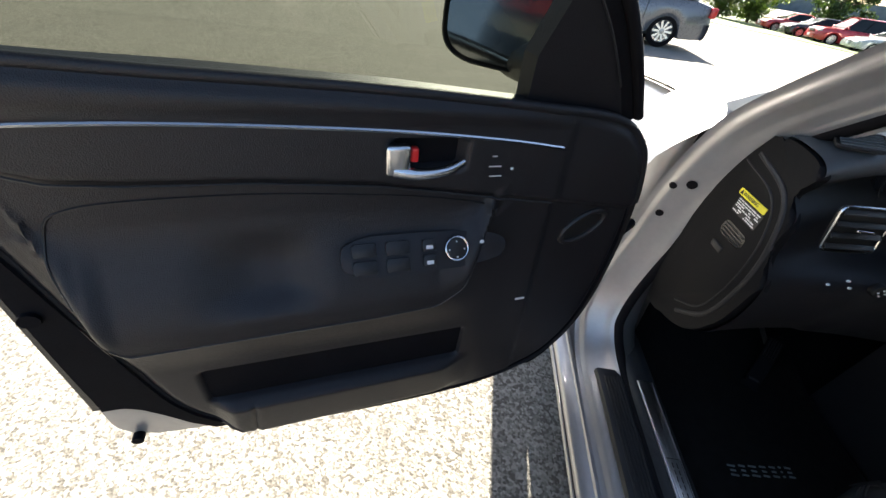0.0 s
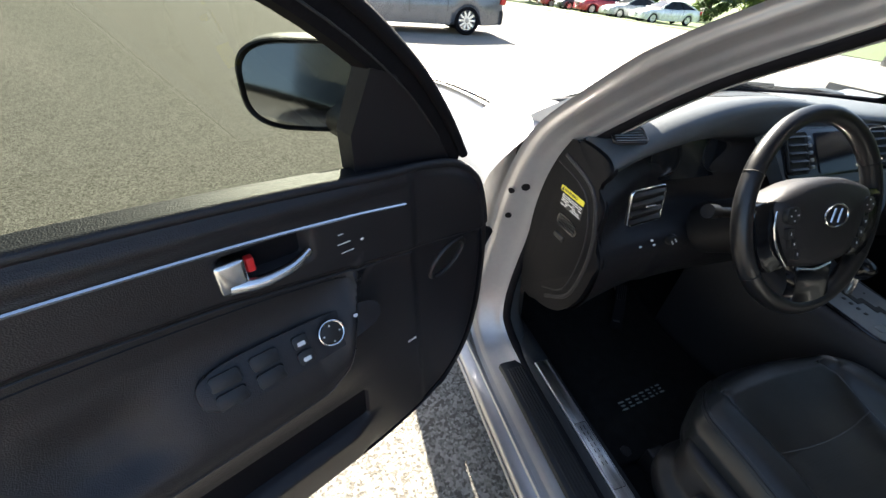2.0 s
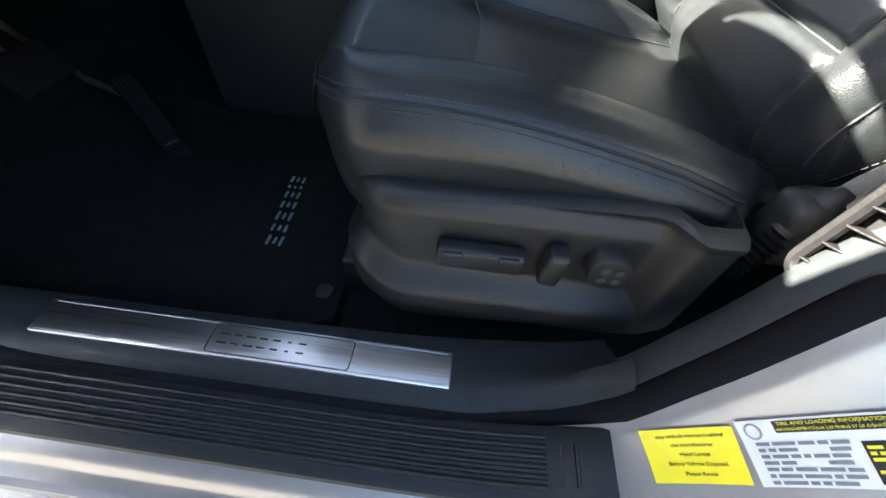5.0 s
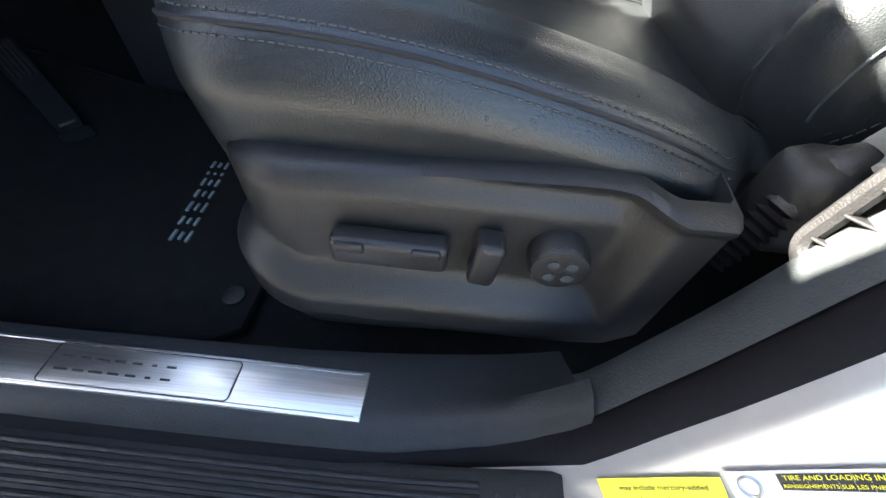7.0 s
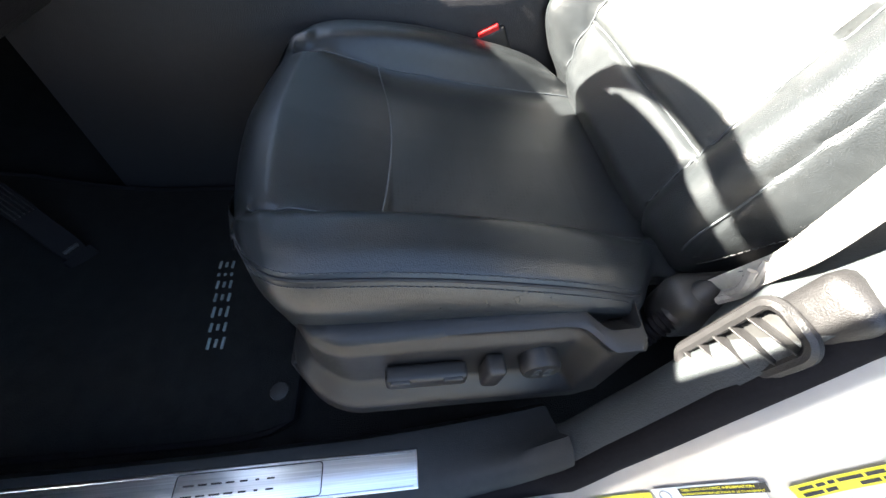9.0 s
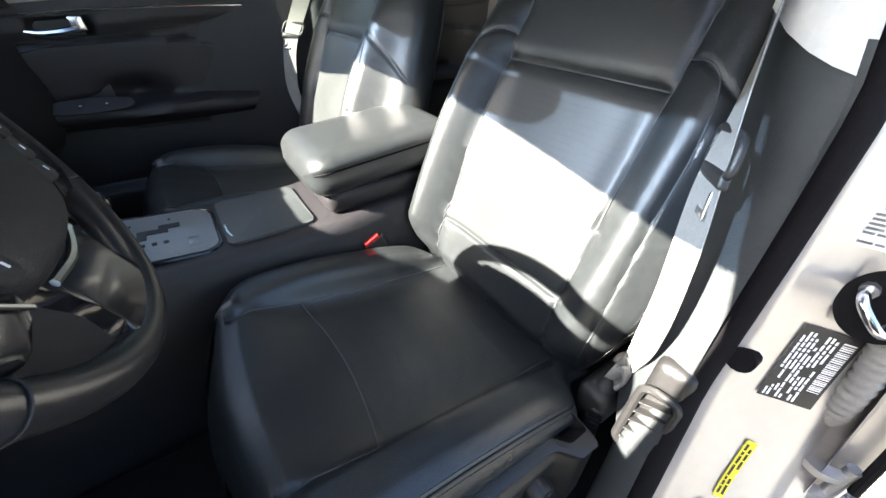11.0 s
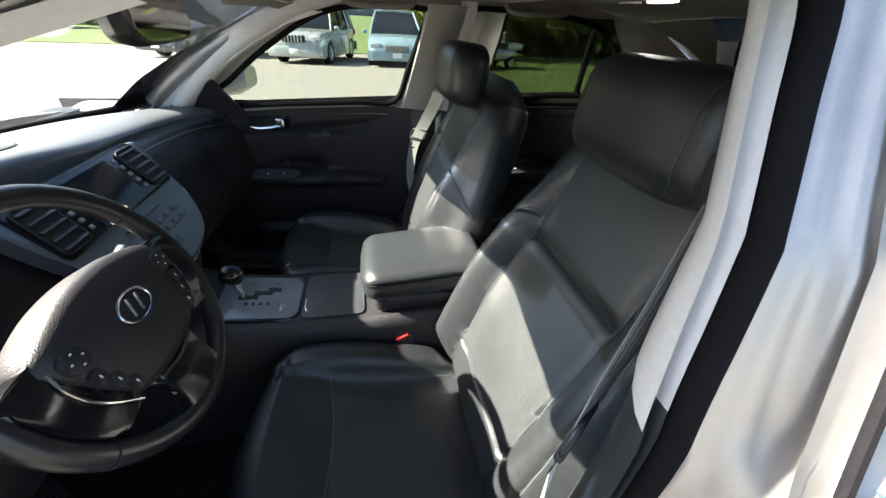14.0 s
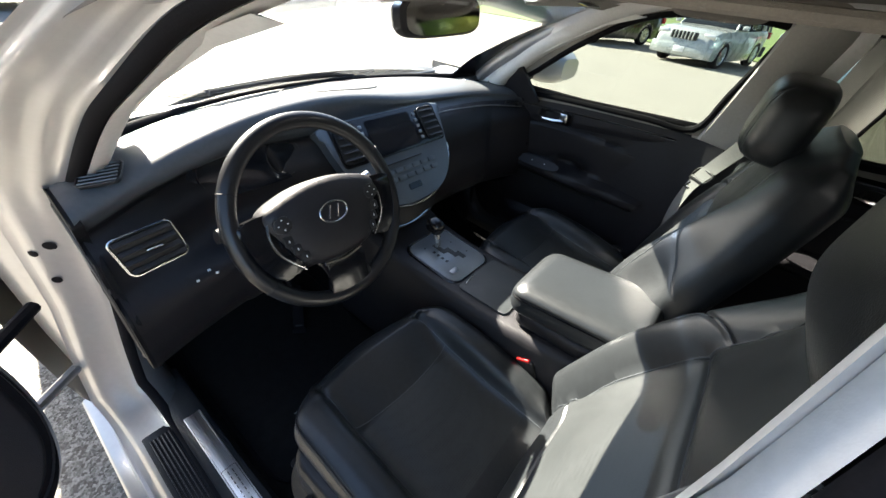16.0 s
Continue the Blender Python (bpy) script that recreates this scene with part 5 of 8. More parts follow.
    hr = []
    for i in range(41):
        b = -math.pi / 2 + math.pi * i / 40
        cb, sb = se(math.cos(b), 0.42), se(math.sin(b), 0.55)
        ring = []
        for j in range(64):
            a = 2 * math.pi * j / 64
            x = 0.158 * se(math.cos(a), 0.5) * (cb * 0.98 + 0.02) * (1 - 0.05 * sb)
            v = (0.058 if math.sin(a) > 0 else 0.050) * se(math.sin(a), 0.62) * cb
            ax = abs(x)
            if math.sin(a) > 0:
                v += 0.010 * (1 - (ax / 0.158) ** 2) * cb
                v -= 0.004 * bell(ax - 0.118, 0.004) * cb
            else:
                v -= 0.003 * bell(ax - 0.125, 0.004)
            ring.append(hc + Vector((x, 0, 0)) + hu * (0.082 * sb) + hn * (v - 0.02 * (1 - cb)))
        hr.append(ring)
    head = loft("headrest", hr, LEATHER, seat, "black leather headrest on steel posts")
    for e in (-1, 1):
        seam(tree_of(hr), [hc + Vector((e * 0.118, 0, 0)) + hu * (-0.075 + 0.15 * k / 30) for k in range(31)], -hn, head)
    for e in (-1, 1):
        tube("headrest_post", [hc + Vector((e * 0.075, -0.03, 0)) - hu * 0.05, hc + Vector((e * 0.075, -0.05, 0)) - hu * 0.16], 0.006, CHROME, seat, "chrome headrest post", seg=8)
        rbox("post_guide", hc + Vector((e * 0.075, -0.05, 0)) - hu * 0.098, (0.03, 0.022, 0.012), PLASTIC, seat, bevel=0.003)
    # base frame down to the floor
    rbox("seat_frame", (cx, -0.74 + dy, 0.335), (0.36, 0.40, 0.09), PLASTIC, seat, "black seat frame", bevel=0.02)
    for e in (-1, 1):
        rbox("seat_rail", (cx + e * 0.18, -0.72 + dy, 0.25), (0.045, 0.46, 0.075), PLASTIC, seat, "black covered seat rail", bevel=0.006)
    tube("rail_lamp", [(cx - 0.23, -0.60, 0.30), (cx - 0.23, -0.83, 0.30)], 0.006, CHROME, seat, "bright wire under the seat", seg=6) if driver else None
    # side cover with the power controls
    def side_relief(y, z):
        crease = 0.389 + 0.016 * ramp01(-0.60, -0.535, y)
        shelf = 1 - ramp01(crease - 0.036, crease, z)
        v = 0.021 * max(shelf, 1 - ramp01(-0.842, -0.815, y)) - 0.014
        v -= 0.012 * (1 - ramp01(0.300, 0.338, z)) + 0.008 * ramp01(0.452, 0.474, z) * ramp01(-0.84, -0.80, y)
        v += 0.003 * bell((z - 0.4785) / 0.004, 1)
        return v
    GY, GZ, BEND = 150, 54, 0.075
    grid = []
    for i in range(GY + 1):
        run = 0.116 + 0.524 * i / GY
        if run < 0.390:
            pull, y, way = 0.0, -0.99 + run, (1.0, 0.0)
        elif run < 0.390 + BEND * math.pi / 2:
            a = (run - 0.390) / BEND
            pull, y, way = BEND * (1 - math.cos(a)), -0.600 + BEND * math.sin(a), (math.cos(a), math.sin(a))
        else:
            pull, y, way = BEND + run - 0.390 - BEND * math.pi / 2, -0.600 + BEND, (0.0, 1.0)
        zl = lerp_table(y, (-0.99, -0.892, -0.877, -0.848, -0.819, -0.667, -0.60, -0.56, -0.535, -0.525), (0.44, 0.415, 0.366, 0.336, 0.325, 0.300, 0.298, 0.304, 0.325, 0.350)) + 0.5 * max(0.0, pull - BEND)
        zh = lerp_table(y, (-0.99, -0.85, -0.773, -0.673, -0.60, -0.56, -0.525), (0.482, 0.480, 0.478, 0.470, 0.468, 0.468, 0.462))
        row = []
        for j in range(GZ + 4):
            f = min(1.0, j / GZ)
            z = zl + (zh - zl) * f
            v, dz = side_relief(y, z) - (0.04 if i == 0 else 0.004 if i == 1 else 0.0), 0.0
            if j > GZ:
                v, dz = ((v - 0.007, 0.004), (v - 0.020, 0.004), (v - 0.040, -0.02))[j - GZ - 1]
            row.append(Vector((cx + out * (0.2775 - pull + v * way[0]), y + dy + v * way[1], z + dz)))
        grid.append(row)
    cover = loft("side_cover", grid, PLASTIC, seat, "black moulded seat side cover", close_ring=False)
    sx = cx + out * 0.272
    if driver:
        face = lambda y, z, o=0.0: axes((sx - o, y, z), (0, -1, 0), (0, 0, 1))
        b1 = rbox("slide_switch", (sx - 0.002, -0.668, 0.419), (0.018, 0.082, 0.026), PLASTIC, seat, "long seat slide switch", bevel=0.005)
        for e in (-1, 1):
            rbox("grip", (sx - 0.008, -0.668 + e * 0.026, 0.4265), (0.010, 0.020, 0.008), PLASTIC, b1, bevel=0.002)
        rbox("recline_switch", (sx - 0.003, -0.735, 0.421), (0.022, 0.020, 0.042), PLASTIC, seat, "upright recline switch", bevel=0.005, turn=Matrix.Rotation(radians(6), 3, "X"))
        knob = loft("lumbar_knob", [[Vector((sx + dx, -0.785 + r * math.cos(a), 0.424 + r * math.sin(a))) for a in [2 * math.pi * k / 28 for k in range(28)]] for r, dx in ((0.021, 0.01), (0.021, -0.006), (0.019, -0.010), (0.0165, -0.0105))], PLASTIC, seat, "round four-way lumbar switch")
        for a in (45, 135, 225, 315):
            slab("dimple", ellipse(0.0042, 0.0042, 12), 0.0012, axes((sx - 0.0103, -0.785 + 0.0088 * math.cos(radians(a)), 0.424 + 0.0088 * math.sin(radians(a))), (0, -1, 0), (0, 0, 1)), GREYVINYL, knob)
        # buckle pretensioner and its bellows, belt anchor on the outer side
        tag_at, tag_n, _, _ = bt.ray_cast(base + up * 0.455 + nrm * (-0.012) + Vector((out * 0.4, 0, 0)), Vector((-out, 0, 0)))
        tag_n = tag_n if tag_n.x * out > 0 else -tag_n
        slab("airbag_tag", rounded(0.088, 0.020, 0.002, 2), 0.002, axes(tag_at + tag_n * 0.002, up, tag_n.cross(up)), INK, seat, "black sewn airbag tag")
        lettering("airbag_tag_text", "SRS AIRBAG", 0.0125, axes(tag_at + tag_n * 0.0045, up, tag_n.cross(up)), WHITE, seat)
    rbox("recliner_cover", (cx + out * 0.240, -0.965 + dy, 0.470), (0.05, 0.12, 0.07), PLASTIC, seat, "black recliner cover", bevel=0.018)
    # buckle on the inner side
    buckle = rbox("buckle", (cx - out * 0.245, -0.815 + dy, 0.505), (0.022, 0.05, 0.05), PLASTIC, seat, "belt buckle with a red button", bevel=0.006, turn=Matrix.Rotation(radians(-25), 3, "X"))
    rbox("red_button", (cx - out * 0.245, -0.803 + dy, 0.527), (0.020, 0.036, 0.012), RED, buckle, "red release button", bevel=0.003, turn=Matrix.Rotation(radians(-25), 3, "X"))
    tube("buckle_stalk", [(cx - out * 0.245, -0.83 + dy, 0.49), (cx - out * 0.235, -0.88 + dy, 0.36)], 0.012, PLASTIC, seat, seg=8)
    return seat


front_seat(-0.368, 0.0, True, "black leather driver seat with power controls and headrest")
front_seat(0.37, 0.055, False, "black leather passenger seat, partly in sunlight", 0.32, 0.025)

# rear bench
bench = group_part("rear_bench", "black leather rear bench with headrests", car)
def puffy(name, c, half, mat, parent, label="", p=0.45, turn=0):
    rt = Matrix.Rotation(radians(turn), 3, "X")
    rg = []
    for i in range(21):
        b = -math.pi / 2 + math.pi * i / 20
        rg.append([Vector(c) + rt @ Vector((half[0] * se(math.cos(a), p) * se(math.cos(b), p), half[1] * se(math.sin(a), p) * se(math.cos(b), p), half[2] * se(math.sin(b), p))) for a in [2 * math.pi * k / 32 for k in range(32)]])
    return loft(name, rg, mat, parent, label)
puffy("cushion", (0, -1.62, 0.40), (0.62, 0.25, 0.10), LEATHER, bench, "black leather rear cushion")
rbox("plinth", (0, -1.62, 0.28), (1.2, 0.46, 0.13), CARPET, bench, bevel=0.02)
puffy("backrest", (0, -1.86, 0.71), (0.62, 0.09, 0.29), LEATHER, bench, "black leather rear backrest", turn=18)
for x in (-0.40, 0.40):
    puffy("headrest", (x, -1.93, 1.045), (0.13, 0.05, 0.065), LEATHER, bench, "black rear headrest")

# ---- dashboard ----
dash = thing("dashboard", "dark vinyl dashboard with air vents and a screen", "dashboard")


def dash_section(x):
    """The dash's outline at x: from the windscreen over the top and down to the knees."""
    ax = abs(x)
    d = bell((x + 0.395) / 0.26, 1)                        # hood over the dials
    d2 = 0.044 * bell((x + 0.10) / 0.25, 1)
    c = bell(x / 0.20, 2.0) if ax < 0.5 else 0.0
    fwd = 0.215 - 0.30 * (x / 0.7) ** 2 * 0.72
    brow = -0.120 - 0.030 * d - 0.10 * (ax / 0.7) ** 3
    face = -0.175 - 0.03 * c - 0.075 * (ax / 0.7) ** 3
    drop = 0.022 * (ax / 0.7) ** 4
    face_d = face + 0.10 * d
    return [(fwd + 0.04, 0.90), (fwd, 0.937 - drop), (fwd - 0.10, 0.951 - drop), (brow + 0.10, 0.957 - drop + 0.030 * d + 0.4 * d2), (brow + 0.03, 0.950 - drop + 0.044 * d + 0.8 * d2), (brow, 0.935 - drop + 0.042 * d + 0.8 * d2), (brow + 0.004, 0.92 - drop + 0.022 * d),
            (face_d + 0.02, 0.895 - drop), (face_d - 0.012, 0.84), (face_d - 0.02, 0.78 - 0.02 * d), (face - 0.03, 0.735), (face - 0.035, 0.68), (face - 0.02, 0.61), (face + 0.04, 0.55), (0.05, 0.53), (0.18, 0.56)]


rows = []
NX = 72
for i in range(NX + 1):
    x = -0.722 + 1.444 * i / NX
    rows.append([Vector((x, p.y, p.z)) for p in spline([(0, y, z) for y, z in dash_section(x)], 60)])
dpick = lambda i, j: 0 if j < 26 else 1
loft("dash_shell", rows, DASHTOP, dash, "dark slate dash top over a black face", close_ring=False, mats=[DASHTOP, SOFT], pick=dpick)
# end caps
for s in (-1, 1):
    top_line = [(y, z) for y, z in dash_section(-0.722)[1:11]]
    outline = [(p.y, p.z) for p in spline([(0, -0.04, 0.50), (0, -0.04, 0.90)] + [(0, y, z - 0.004) for y, z in top_line if y < -0.06] + [(0, -0.285, 0.70), (0, -0.268, 0.61), (0, -0.215, 0.53), (0, -0.12, 0.488)], 70, closed=True)]
    cap = slab("dash_end_cap", outline, 0.016 * s, axes((s * 0.712, 0, 0), (0, 1, 0), (0, 0, 1)), ENDCAP, dash, "black end panel of the dash", bevel=0.006)
    for dy_, dx_, r_ in ((0.0, 0.0, 0.006), (0.022, 0.002, 0.0022)):
        tube("cap_ridge", spline([(s * (0.725 + dx_), -0.10 + dy_, 0.892 - dy_), (s * (0.726 + dx_), -0.205 + dy_, 0.862 - 0.6 * dy_), (s * (0.726 + dx_), -0.248 + dy_, 0.79), (s * (0.726 + dx_), -0.258 + dy_, 0.70), (s * (0.726 + dx_), -0.235 + dy_, 0.60), (s * (0.726 + dx_), -0.165 + dy_, 0.535 + 0.6 * dy_)], 30), r_, SOFT, dash, seg=8)
ex = -0.7285
lab = slab("warning_label", rounded(0.084, 0.012, 0.002, 2), 0.0012, axes((ex, -0.156, 0.822), (0, -1, 0), (0, 0, 1)), YELLOW, dash, "yellow warning label with black print")
lettering("label_text", "WARNING", 0.010, axes((ex - 0.0014, -0.152, 0.822), (0, -1, 0), (0, 0, 1)), INK, lab)
slab("triangle", [(0.005, -0.004), (0, 0.005), (-0.005, -0.004)], 0.0006, axes((ex - 0.0012, -0.122, 0.822), (0, -1, 0), (0, 0, 1)), INK, lab)
slab("label_body", rounded(0.078, 0.030, 0.002, 2), 0.0008, axes((ex, -0.162, 0.799), (0, -1, 0), (0, 0, 1)), INK, dash, "black label with fine white print")
bars("label_print", 6, 0.072, 0.027, axes((ex - 0.0012, -0.162, 0.799), (0, -1, 0), (0, 0, 1)), WHITE, dash, 3)
slab("cap_recess", rounded(0.075, 0.030, 0.013), 0.0015, axes((ex + 0.001, -0.165, 0.752), (0, -1, 0), (0, 0, 1)), GLOSSY, dash, "dark fuse panel pull slot")
for k in range(4):
    rbox("slot_fin", (ex - 0.001, -0.165, 0.742 + 0.0065 * k), (0.003, 0.062, 0.0015), PLASTIC, dash, bevel=0.0004)
rbox("cap_clip", (ex, -0.15, 0.712), (0.006, 0.036, 0.014), PLASTIC, dash, "small black clip", bevel=0.003)


def vent(frame_m, w, h, n, parent, label, skew=0.0, rim=CHROME, slat=PLASTIC, across=True):
    """An air vent: dark well, rim and slats, in the frame's x, y plane."""
    sk = lambda x, y: (x + skew * y / h, y)
    v = slab("vent", [sk(x, y) for x, y in rounded(w, h, min(w, h) * 0.16)], 0.002, frame_m @ Matrix.Translation((0, 0, -0.003)), INK, parent, label)
    tube("vent_rim", [frame_m @ Vector((*sk(x, y), 0.002)) for x, y in rounded(w, h, min(w, h) * 0.16, 4)], 0.0021, rim, v, "bright vent rim", seg=6, closed=True)
    for k in range(n):
        y = -h / 2 + h * (k + 0.5) / n
        a, b = sk(-w / 2 + 0.004, y), sk(w / 2 - 0.004, y)
        mid = frame_m @ Vector(((a[0] + b[0]) / 2, y, 0.0035))
        rbox("slat", mid, (b[0] - a[0], h / n * 0.50, 0.0028), slat, v, bevel=0.0008, turn=frame_m.to_3x3() @ Matrix.Rotation(radians(-42), 3, "X"))
    return v


dash_tree = BVHTree.FromPolygons([v for r in rows for v in r], [(i * len(rows[0]) + j, i * len(rows[0]) + j + 1, (i + 1) * len(rows[0]) + j + 1, (i + 1) * len(rows[0]) + j) for i in range(NX) for j in range(len(rows[0]) - 1)])
dv_p, dv_n, _, _ = dash_tree.find_nearest(Vector((-0.655, -0.175, 0.95)))
if dv_n.z < 0:
    dv_n = -dv_n
dv_x = Vector((0.9, -0.42, 0))
dv_x = (dv_x - dv_n * dv_x.dot(dv_n)).normalized()
vent(axes(dv_p + dv_n * 0.0065, dv_x, dv_n.cross(dv_x)), 0.062, 0.058, 6, dash, "small slatted demister vent", rim=PLASTIC, slat=STACKGREY)
speaker_rings = []
for k, lift in ((1.0, -0.003), (0.995, 0.0025), (0.96, 0.0035), (0.945, 0.0015), (0.75, 0.002), (0.4, 0.002), (0.02, 0.002)):
    ring = []
    for q in range(56):
        a = 2 * math.pi * q / 56
        x, y = 0.150 * k * se(math.cos(a), 0.75), 0.085 + 0.115 * k * se(math.sin(a), 0.75)
        on, _, _, _ = dash_tree.ray_cast(Vector((x, y, 1.3)), Vector((0, 0, -1)))
        ring.append((on if on else Vector((x, y, 0.94))) + Vector((0, 0, lift)))
    speaker_rings.append(ring)
loft("speaker_grille", speaker_rings, PLASTIC, dash, "oval speaker grille in the dash top", caps=False)
vent(axes((-0.650, -0.272, 0.853), (0.95, 0.16, 0.0), (0.06, 0.12, 1)), 0.098, 0.076, 4, dash, "square side air vent in a chrome rim", skew=-0.012)
rbox("vent_tab", (-0.645, -0.279, 0.855), (0.026, 0.006, 0.005), CHROME, dash, bevel=0.002)
vent(axes((0.640, -0.215, 0.872), (0.95, -0.3, 0), (0, -0.05, 1)), 0.07, 0.055, 4, dash, "side air vent", rim=PLASTIC)
# small buttons below the side vent
for k, y in enumerate((-0.60, -0.575, -0.562)):
    rbox("mark", (y, -0.262, 0.738 + 0.014 * (k % 2)), (0.006, 0.004, 0.004), STICKER, dash, bevel=0.001)
slab("knee_knob", ellipse(0.013, 0.013), 0.012, axes((-0.50, -0.245, 0.735), (1, 0, 0), (0, 0.1, 1)), PLASTIC, dash, "round black knob", bevel=0.003)
for a in range(4):
    rbox("mark", (-0.50 + 0.006 * math.cos(a * 1.57), -0.2585, 0.735 + 0.006 * math.sin(a * 1.57)), (0.003, 0.002, 0.003), WHITE, dash, bevel=0.0005)
# speaker lid on top
slab("dash_speaker", [(0.135 * se(math.cos(a), 0.8), 0.062 * se(math.sin(a), 0.8)) for a in [2 * math.pi * k / 40 for k in range(40)]], 0.004, axes((-0.03, 0.045, 0.9555), (1, 0.10, 0), (-0.10, 1, 0)), GREYVINYL, dash, "flush oval speaker lid", bevel=0.001)
# dials
cluster = slab("dial_panel", [(0.165 * se(math.cos(a), 0.6), 0.058 * se(math.sin(a), 0.7)) for a in [2 * math.pi * k / 40 for k in range(40)]], 0.003, axes((-0.375, -0.106, 0.873), (1, 0, 0), (0, 0.35, 1)), SCREEN, dash, "dark instrument cluster behind glass")
for k in (-1, 1):
    tube("dial_ring", [axes((-0.375 + k * 0.08, -0.112, 0.873), (1, 0, 0), (0, 0.35, 1)) @ Vector((0.045 * math.cos(a), 0.045 * math.sin(a), 0.002)) for a in [2 * math.pi * q / 30 for q in range(30)]], 0.0012, PLASTIC, cluster, seg=6, closed=True)
# centre stack
stack_m = lambda x, up, o=0.0: axes((0.0, -0.150, 0.925), (1, 0, 0), (0, 0.62, 0.78)) @ Matrix.Translation((x, up, o))
stack = slab("control_panel", [(p.x, p.y) for p in spline([(-0.215, 0.008, 0), (0, 0.012, 0), (0.215, 0.008, 0), (0.222, -0.03, 0), (0.20, -0.13, 0), (0.165, -0.20, 0), (0.10, -0.245, 0), (0, -0.258, 0), (-0.10, -0.245, 0), (-0.165, -0.20, 0), (-0.20, -0.13, 0), (-0.222, -0.03, 0)], 60, closed=True)], 0.03, stack_m(0, 0, -0.012), STACKGREY, dash, "dark silver centre stack", bevel=0.008)
slab("screen_surround", rounded(0.40, 0.118, 0.014), 0.004, stack_m(0, -0.052, 0.018), GLOSSY, stack, "black surround", bevel=0.001)
slab("screen", rounded(0.168, 0.10, 0.004, 2), 0.003, stack_m(0, -0.054, 0.0215), SCREEN, stack, "dark display screen")
for s in (-1, 1):
    vent(stack_m(s * 0.158, -0.052, 0.025), 0.068, 0.098, 5, stack, "centre air vent", rim=PLASTIC, skew=-s * 0.008)
    for k in range(5):
        slab("stack_button", rounded(0.011, 0.009, 0.002, 2), 0.003, stack_m(s * 0.105, -0.016 - 0.018 * k, 0.0215), STEEL, stack, bevel=0.0006)
rbox("disc_slot", stack_m(0, -0.135, 0.022).translation, (0.14, 0.003, 0.006), INK, stack, bevel=0.001, turn=stack_m(0, 0).to_3x3())
for r_ in range(2):
    for k in range(7):
        slab("stack_button", rounded(0.028, 0.014, 0.003, 2), 0.004, stack_m(-0.105 + 0.035 * k, -0.158 - 0.024 * r_, 0.018), STACKGREY, stack, bevel=0.001)
slab("clock_panel", rounded(0.05, 0.018, 0.003, 2), 0.003, stack_m(0.0, -0.214, 0.018), SCREEN, stack)
tube("stack_trim", [stack_m(0.21 * math.cos(a), -0.10 + 0.165 * math.sin(a), 0.012).translation for a in [math.pi * (1.05 + 0.9 * k / 30) for k in range(31)]], 0.004, CHROME, stack, "chrome trim round the foot of the stack", seg=6)
slab("tray_lid", [(p.x, p.y) for p in spline([(-0.13, 0.03, 0), (0, 0.045, 0), (0.13, 0.03, 0), (0.11, -0.03, 0), (0, -0.045, 0), (-0.11, -0.03, 0)], 30, closed=True)], 0.012, axes((0, -0.262, 0.665), (1, 0, 0), (0, 0.25, 0.97)), PLASTIC, dash, "black drawer under the stack", bevel=0.004)
tube("drawer_trim", spline([(-0.10, -0.277, 0.642), (0, -0.287, 0.632), (0.10, -0.277, 0.642)], 12), 0.003, CHROME, dash, seg=6)
tube("dash_seam", spline([(0.20, -0.166, 0.905), (0.35, -0.166, 0.90), (0.52, -0.19, 0.892), (0.69, -0.235, 0.872)], 20), 0.0028, STEEL, dash, "thin grey dash line", seg=6)
# key pod at the end of the dash top
rbox("sunload_sensor", (0.58, -0.02, 0.938), (0.03, 0.012, 0.008), WHITE, dash, "small white sensor strip", bevel=0.002)

# ---- steering wheel ----
WA = radians(27)
wc = Vector((-0.378, -0.390, 0.872))
wup, wn_ = Vector((0, math.sin(WA), math.cos(WA))), Vector((0, -math.cos(WA), math.sin(WA)))
wm = axes(wc, (1, 0, 0), wup)
if (wm.to_3x3() @ Vector((0, 0, 1))).dot(wn_) < 0:
    wm = axes(wc, (1, 0, 0), wup)
steer = thing("steering_wheel", "black leather steering wheel with silver buttons", "steering wheel")
W = lambda x, y, z=0.0: wm @ Vector((x, y, z))
RW = 0.179
tube("rim", [W(RW * math.cos(a), RW * math.sin(a)) for a in [2 * math.pi * k / 96 for k in range(96)]], 0.0158, RIMLEATHER, steer, "black leather-wrapped rim", seg=20, closed=True)
for a in (28, 152, 212, 328):
    a = radians(a)
    tube("rim_seam", [W((RW + 0.0168 * math.cos(b)) * math.cos(a), (RW + 0.0168 * math.cos(b)) * math.sin(a), 0.0168 * math.sin(b)) for b in [2 * math.pi * k / 16 for k in range(16)]], 0.0009, STITCH, steer, seg=5, closed=True)
pad = [(p.x, p.y) for p in spline([(-0.112, 0.035, 0), (-0.06, 0.062, 0), (0, 0.070, 0), (0.06, 0.062, 0), (0.112, 0.035, 0), (0.098, -0.02, 0), (0.072, -0.075, 0), (0.03, -0.092, 0), (-0.03, -0.092, 0), (-0.072, -0.075, 0), (-0.098, -0.02, 0)], 54, closed=True)]
hub_rings = [[W(x * k * 1.15, y * k - 0.004, d) for x, y in pad] for k, d in ((0.80, -0.05), (0.98, -0.03), (1.0, 0.0), (0.985, 0.014), (0.93, 0.024), (0.8, 0.030), (0.55, 0.034), (0.25, 0.036), (0.02, 0.036))]
loft("airbag_cover", hub_rings, SOFT, steer, "black domed airbag cover")
emblem = tube("emblem", [W(0.031 * math.cos(a), 0.020 * math.sin(a) - 0.002, 0.038) for a in [2 * math.pi * k / 32 for k in range(32)]], 0.0021, CHROME, steer, "oval chrome emblem", seg=8, closed=True)
